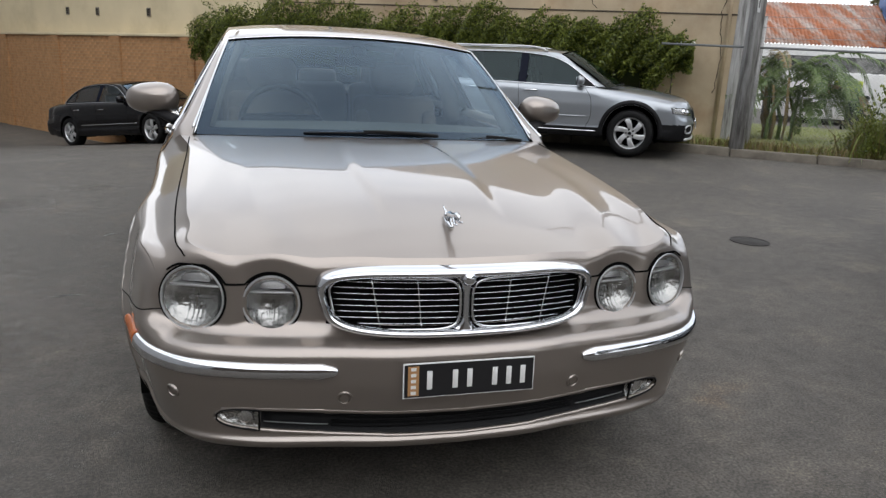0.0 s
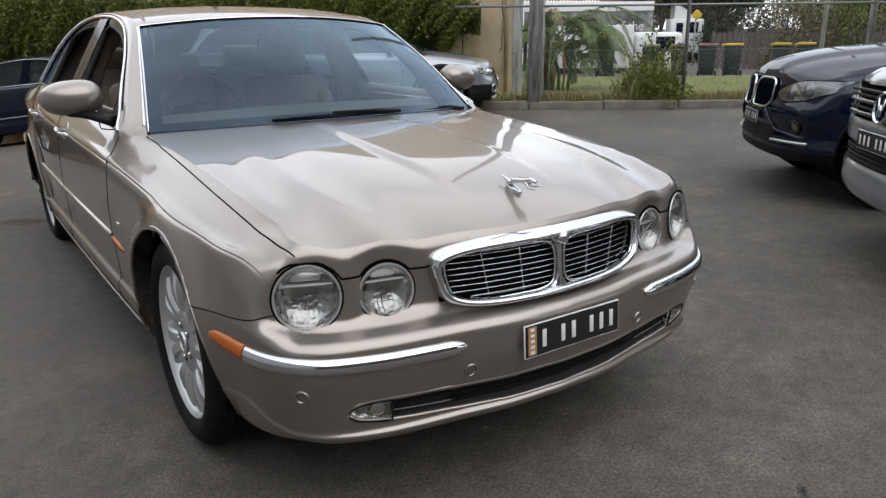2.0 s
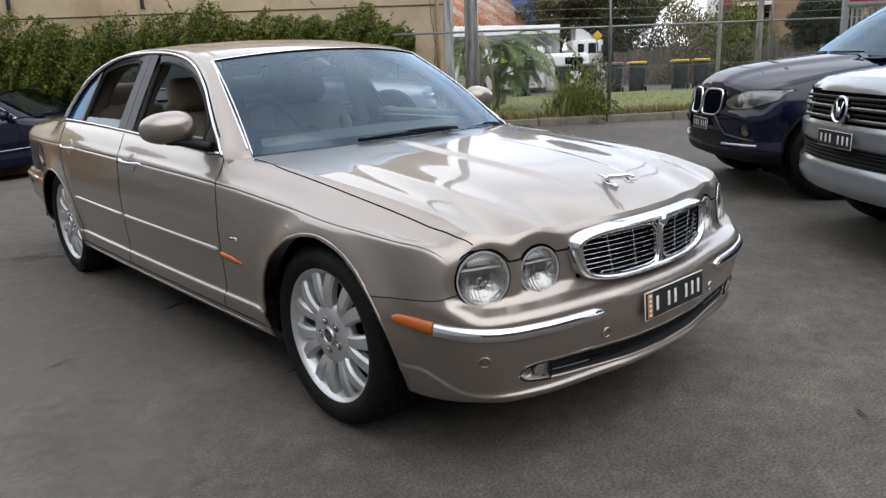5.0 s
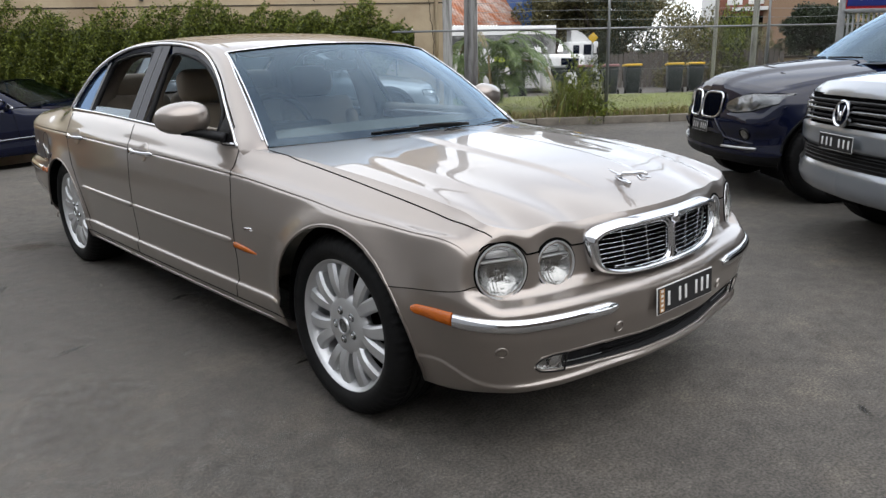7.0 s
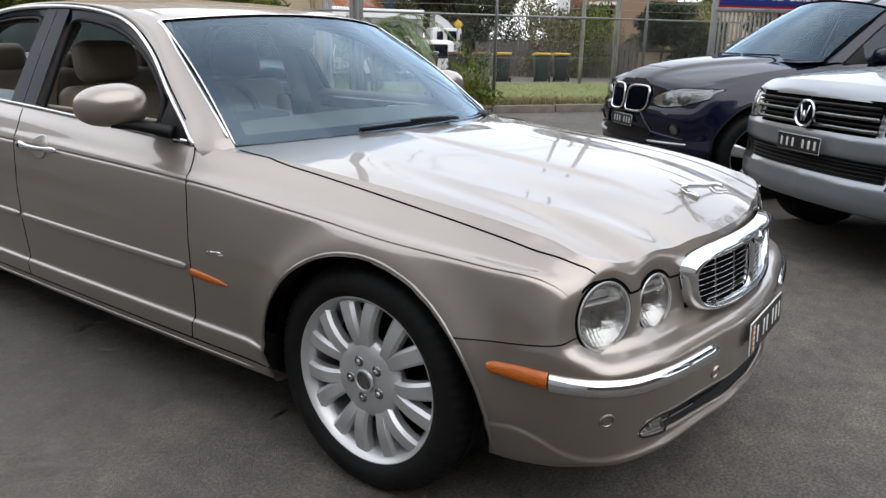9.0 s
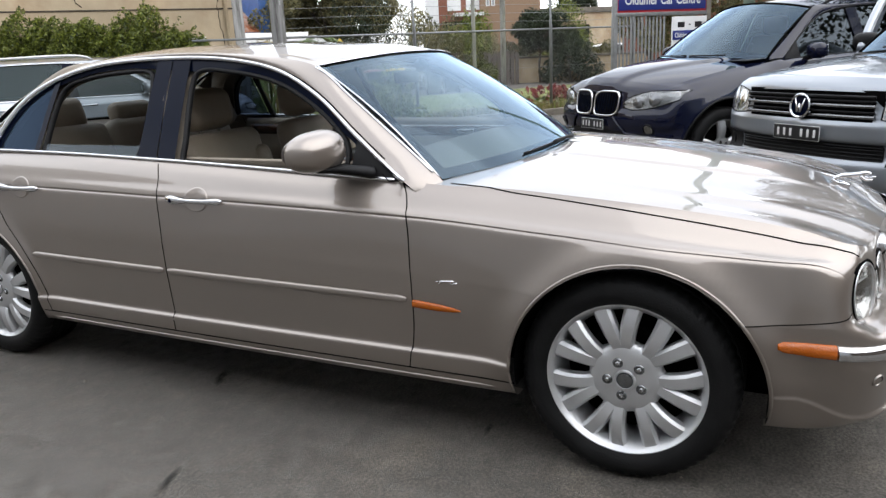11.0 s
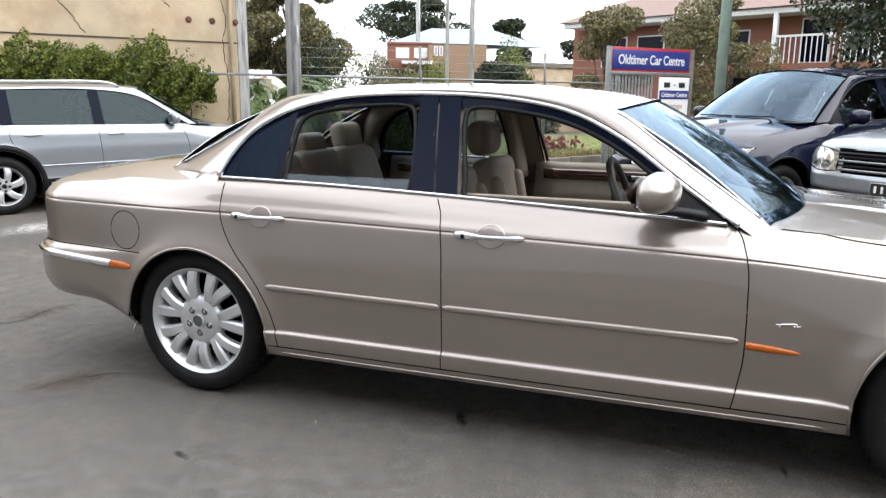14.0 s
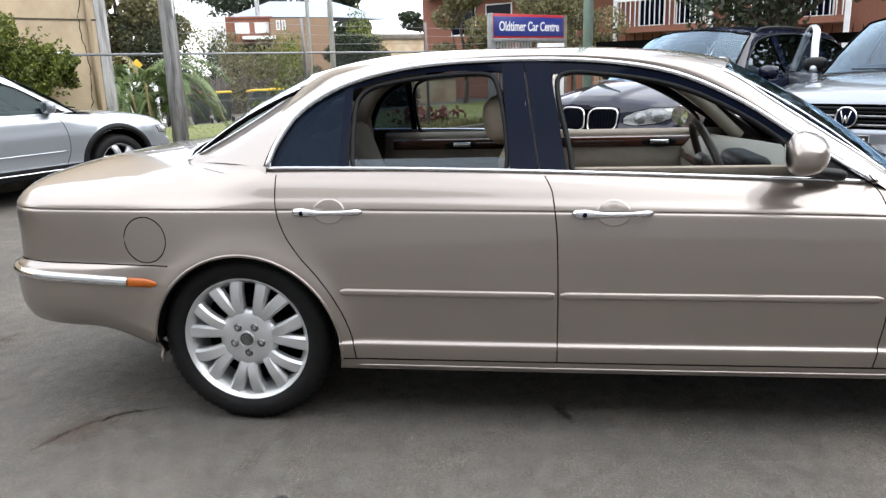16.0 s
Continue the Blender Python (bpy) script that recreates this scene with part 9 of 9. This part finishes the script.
    b.parent = car
    lathe("badge_ring", [(0.066, -0.02), (0.068, 0.004), (0.062, 0.010), (0.055, 0.004), (0.053, -0.01)], CHROME, b, "round chrome badge", sides=36, m=m)
    lathe("badge_disc", [(0.054, 0.0), (0.0, 0.002)], GLOSS, b, sides=36, m=m)
    for x0, x1 in ((-0.030, -0.010), (0.030, 0.010), (-0.010, 0.0), (0.010, 0.0)):
        up = abs(x0) > 0.02
        tube("badge_stroke", [m @ Vector((x0, 0.040 if up else -0.036, 0.006)), m @ Vector((x1 if up else x0 * 0 + x1, -0.036 if up else 0.012, 0.006))], 0.006, CHROME, b, sides=6)
    g = [[sh.nose(x, z, 0.006)[0] for z in np.linspace(0.565, 0.675, 5)] for x in np.linspace(-0.56, 0.56, 20)]
    sheet("lower_grille", g, PLASTIC, car, "black lower grille")
    for side in (-1, 1):
        g = [[sh.nose(side * x, 0.62 + (z - 0.62) * k, 0.005)[0] for z in np.linspace(0.53, 0.675, 6)] for x, k in zip(np.linspace(0.58, 0.90, 16), np.interp(np.arange(16), [0, 12, 15], [0.9, 1.0, 0.7]))]
        sheet("corner_intake", g, PLASTIC, car, "black bumper corner intake")
    for z in (0.585, 0.61, 0.635, 0.66):
        tube("lower_slat", [sh.nose(x, z, 0.014)[0] for x in np.linspace(-0.55, 0.55, 16)], 0.005, PLASTIC, car, sides=6)
    lamp_patch(car, sh, 0.53, 0.90, ((0.53, 0.825, 0.7, 0.81, 0.90, 0.845), (0.53, 0.965, 0.7, 0.995, 0.90, 1.0)), LENS, REFLECTOR, n=16)
    for side in (-1, 1):
        at, n = sh.nose(side * 0.74, 0.60, 0.004)
        lathe("fog_lamp", [(0.055, -0.01), (0.053, 0.008), (0.043, 0.006), (0.0, 0.003)], PLASTIC, car, sides=24, m=facing(n, at))
    wheel_arches(car, sh, arches, 0.95, PALE_SILVER, 0.012)
    gaps(car, sh, [[(0.84, 1.17), (0.80, 1.0), (0.80, 0.5)], [(1.88, 1.18), (1.86, 0.9), (1.86, 0.5)], [(2.80, 1.19), (2.80, 0.5)]])
    mirrors(car, 0.93, 1.02, 1.27, PLASTIC, 0.10)
    plate(car, 0.372, 0.098, facing((0, -1, 0.0), (0, -0.925, 0.72)), True, (3, 3))
    # the driver's door stands open
    door = new("open_door")
    door.parent = car
    door["label"] = "open silver driver's door with its window frame"
    door.matrix_basis = pose(-0.95, 0.84, 0, 0, 0, 35)
    block("door_skin", (0.07, 1.05, 0.72), (0, 0.53, 0.83), PALE_SILVER, door, bevel=0.03)
    frame_pts = spline([(0.0, 0.10, 1.20), (0.07, 0.42, 1.48), (0.12, 0.62, 1.62), (0.13, 0.95, 1.63), (0.06, 1.02, 1.40), (0.0, 1.03, 1.20)], 40)
    g = [[(0.065 * (z - 1.2) / 0.4 * 0.9, y0 + (1.0 - y0) * k, z) for k in np.linspace(0, 1, 6)] for z, y0 in ((1.19, 0.10), (1.35, 0.26), (1.48, 0.42), (1.60, 0.60))]
    sheet("door_pane", g, GLASS, door).visible_shadow = False
    tube("door_frame", frame_pts, 0.038, PALE_SILVER, door, sides=8)
    tube("door_frame_seal", frame_pts * np.array([1, 0.97, 0.985]) + np.array([0, 0.02, 0.008]), 0.022, PLASTIC, door, sides=8)
    wheels(car, 0.375, 0.235, 0.245, [(-0.94, 0, 0, 10), (0.94, 0, 0, 40), (-0.94, 3.095, 0, 0), (0.94, 3.095, 0, 0)], dict(n=6, r0=0.075, w0=0.03, w1=0.04, dome=0.012))
    return car


def build_limousine(name, label, x, y, hx, hy, paint):
    car = put_car(name, label, x, y, hx, hy)
    waist = (0.3, 0.925, 0.8, 0.935, 2.0, 0.965, 3.3, 0.99)
    top = top_of((-0.95, 0.66, -0.78, 0.76, -0.4, 0.85, 0.2, 0.925, 0.7, 0.955), (-0.95, 0.62, -0.65, 0.73, -0.2, 0.83, 0.3, 0.89, 0.8, 0.93), 0.75, waist, 0.55, 3.3, (3.0, 0.995, 3.5, 0.99, 3.9, 0.95, 4.2, 0.89))
    sh = Shell(car_outline(0.92, 0.88, 2.965, 4.15),
               front=[0.21, 0.16, 0.22, 0.05, 0.26, 0.01, 0.32, 0.01, 0.38, 0.015, 0.44, 0.0, 0.50, 0.0, 0.53, 0.01, 0.56, 0.03, 0.60, 0.04, 0.66, 0.07, 0.70, 0.11, 0.73, 0.2],
               side=[0.22, 0.08, 0.23, 0.03, 0.29, 0.010, 0.35, 0.006, 0.42, 0.012, 0.50, 0.008, 0.58, 0.002, 0.68, 0.002, 0.76, 0.008, 0.82, 0.014, 0.87, 0.03, 0.90, 0.05, 0.93, 0.09],
               rear=[0.26, 0.2, 0.27, 0.06, 0.34, 0.02, 0.42, 0.0, 0.50, 0.0, 0.55, 0.0, 0.60, 0.01, 0.66, 0.04, 0.74, 0.05, 0.80, 0.06, 0.86, 0.07, 0.90, 0.10, 0.93, 0.18],
               top=top, front_end=-0.5, rear_start=3.5, ns=140, top_d=lambda y: tab((-0.9, 0.17, 0.4, 0.16, 0.9, 0.09, 2.9, 0.09, 3.5, 0.16, 4.2, 0.16), y), reach=0.24, nv_step=0.25)
    arches = [(0.0, 0.33, 0.375), (2.965, 0.33, 0.375)]
    for q in arches:
        sh.flare(*q, 0.01)
    sh.shade()
    for q in arches:
        sh.arch(*q)
    sh.finish()
    sh.panels(car, paint, lambda x, y, z: "both_front_bumper" if y < -0.4 and z < 0.54 else "both_rear_bumper" if y > 3.45 and z < 0.58 else "front_wing" if y < 0.75 else "front_door" if y < 1.85 else "rear_door" if y < 2.7 else "rear_wing")
    rows = np.where(sh.p[:, -1, 1] <= 0.60)[0]
    fan(sh, rows, lambda k: (0, -0.68 + 1.04 * k), top, paint, "bonnet", car, nb=16)
    rows = np.where(sh.p[:, -1, 1] >= 2.95)[0]
    line = spline([(0.83, 2.95), (0.70, 3.30), (0.40, 3.44), (0, 3.48)], 60)
    fan(sh, rows, lambda k: line[min(59, int(k * 95))] if k < 0.62 else (0, 3.48 + 0.5 * (k - 0.62) / 0.38), top, paint, "boot_lid", car, nb=16)
    rail = [(0.76, 0.935), (0.98, 1.085), (1.18, 1.20), (1.40, 1.295), (1.8, 1.352), (2.25, 1.36), (2.65, 1.31), (2.92, 1.20), (3.05, 1.09), (3.12, 0.985)]
    cabin(car, sh, paint, waist, 0.838, 0.52, rail, ((0.755, 0.56, 0.925), (0.61, 1.22, 1.315), (0, 0.36, 0.95), (0, 1.07, 1.38)), ((0.63, 3.40, 0.995), (0.56, 2.88, 1.285), (0, 3.50, 1.0), (0, 2.95, 1.345)),
          (1.06, 1.38, 1.6, 1.425, 2.2, 1.43, 2.96, 1.34), [(1.82, 1.95), (2.72, 2.76)], TINT, CHROME, TRIM)
    for side in (-1, 1):
        tube("side_moulding", [sh.flank(y, 0.475, side, 0.003) for y in np.linspace(0.45, 2.50, 30)], 0.011, CHROME, car, "chrome side moulding", sides=6)
    wheel_arches(car, sh, arches, 0.912)
    gaps(car, sh, [[(0.80, 0.91), (0.74, 0.8), (0.73, 0.3)], [(1.88, 0.93), (1.86, 0.7), (1.86, 0.3)], [(2.85, 0.95), (2.80, 0.8), (2.60, 0.6), (2.52, 0.3)]])
    handles(car, sh, [(1.55, 0.80), (2.50, 0.82)], CHROME)
    mirrors(car, 0.88, 0.90, 1.0, paint, 0.05)
    lamp_patch(car, sh, 0.45, 0.85, ((0.45, 0.57, 0.65, 0.575, 0.85, 0.60), (0.45, 0.665, 0.65, 0.69, 0.85, 0.685)), LENS, REFLECTOR)
    sheet("grille", [[sh.nose(xx, z, 0.01)[0] for z in np.linspace(0.56, 0.69, 5)] for xx in np.linspace(-0.30, 0.30, 12)], CHROME, car, "chrome grille")
    wheels(car, 0.33, 0.225, 0.225, [(-0.90, 0, 0, 0), (0.90, 0, 0, 0), (-0.90, 2.965, 0, 30), (0.90, 2.965, 0, 0)], dict(n=5, r0=0.07, w0=0.036, w1=0.052, dome=0.012))
    return car


build_estate()
build_suv()
build_pickup()
build_limousine("black_saloon", "black four-door saloon parked beside the brick wall", -1.56, 14.93, 0.675, -0.738, BLACK_PAINT)
build_limousine("blue_saloon", "dark blue saloon parked ahead of another", 1.85, 10.75, 0.675, -0.738, NAVY)
build_limousine("white_saloon", "white saloon parked across the street", 36.2, 6.6, 0.35, -0.937, WHITE)
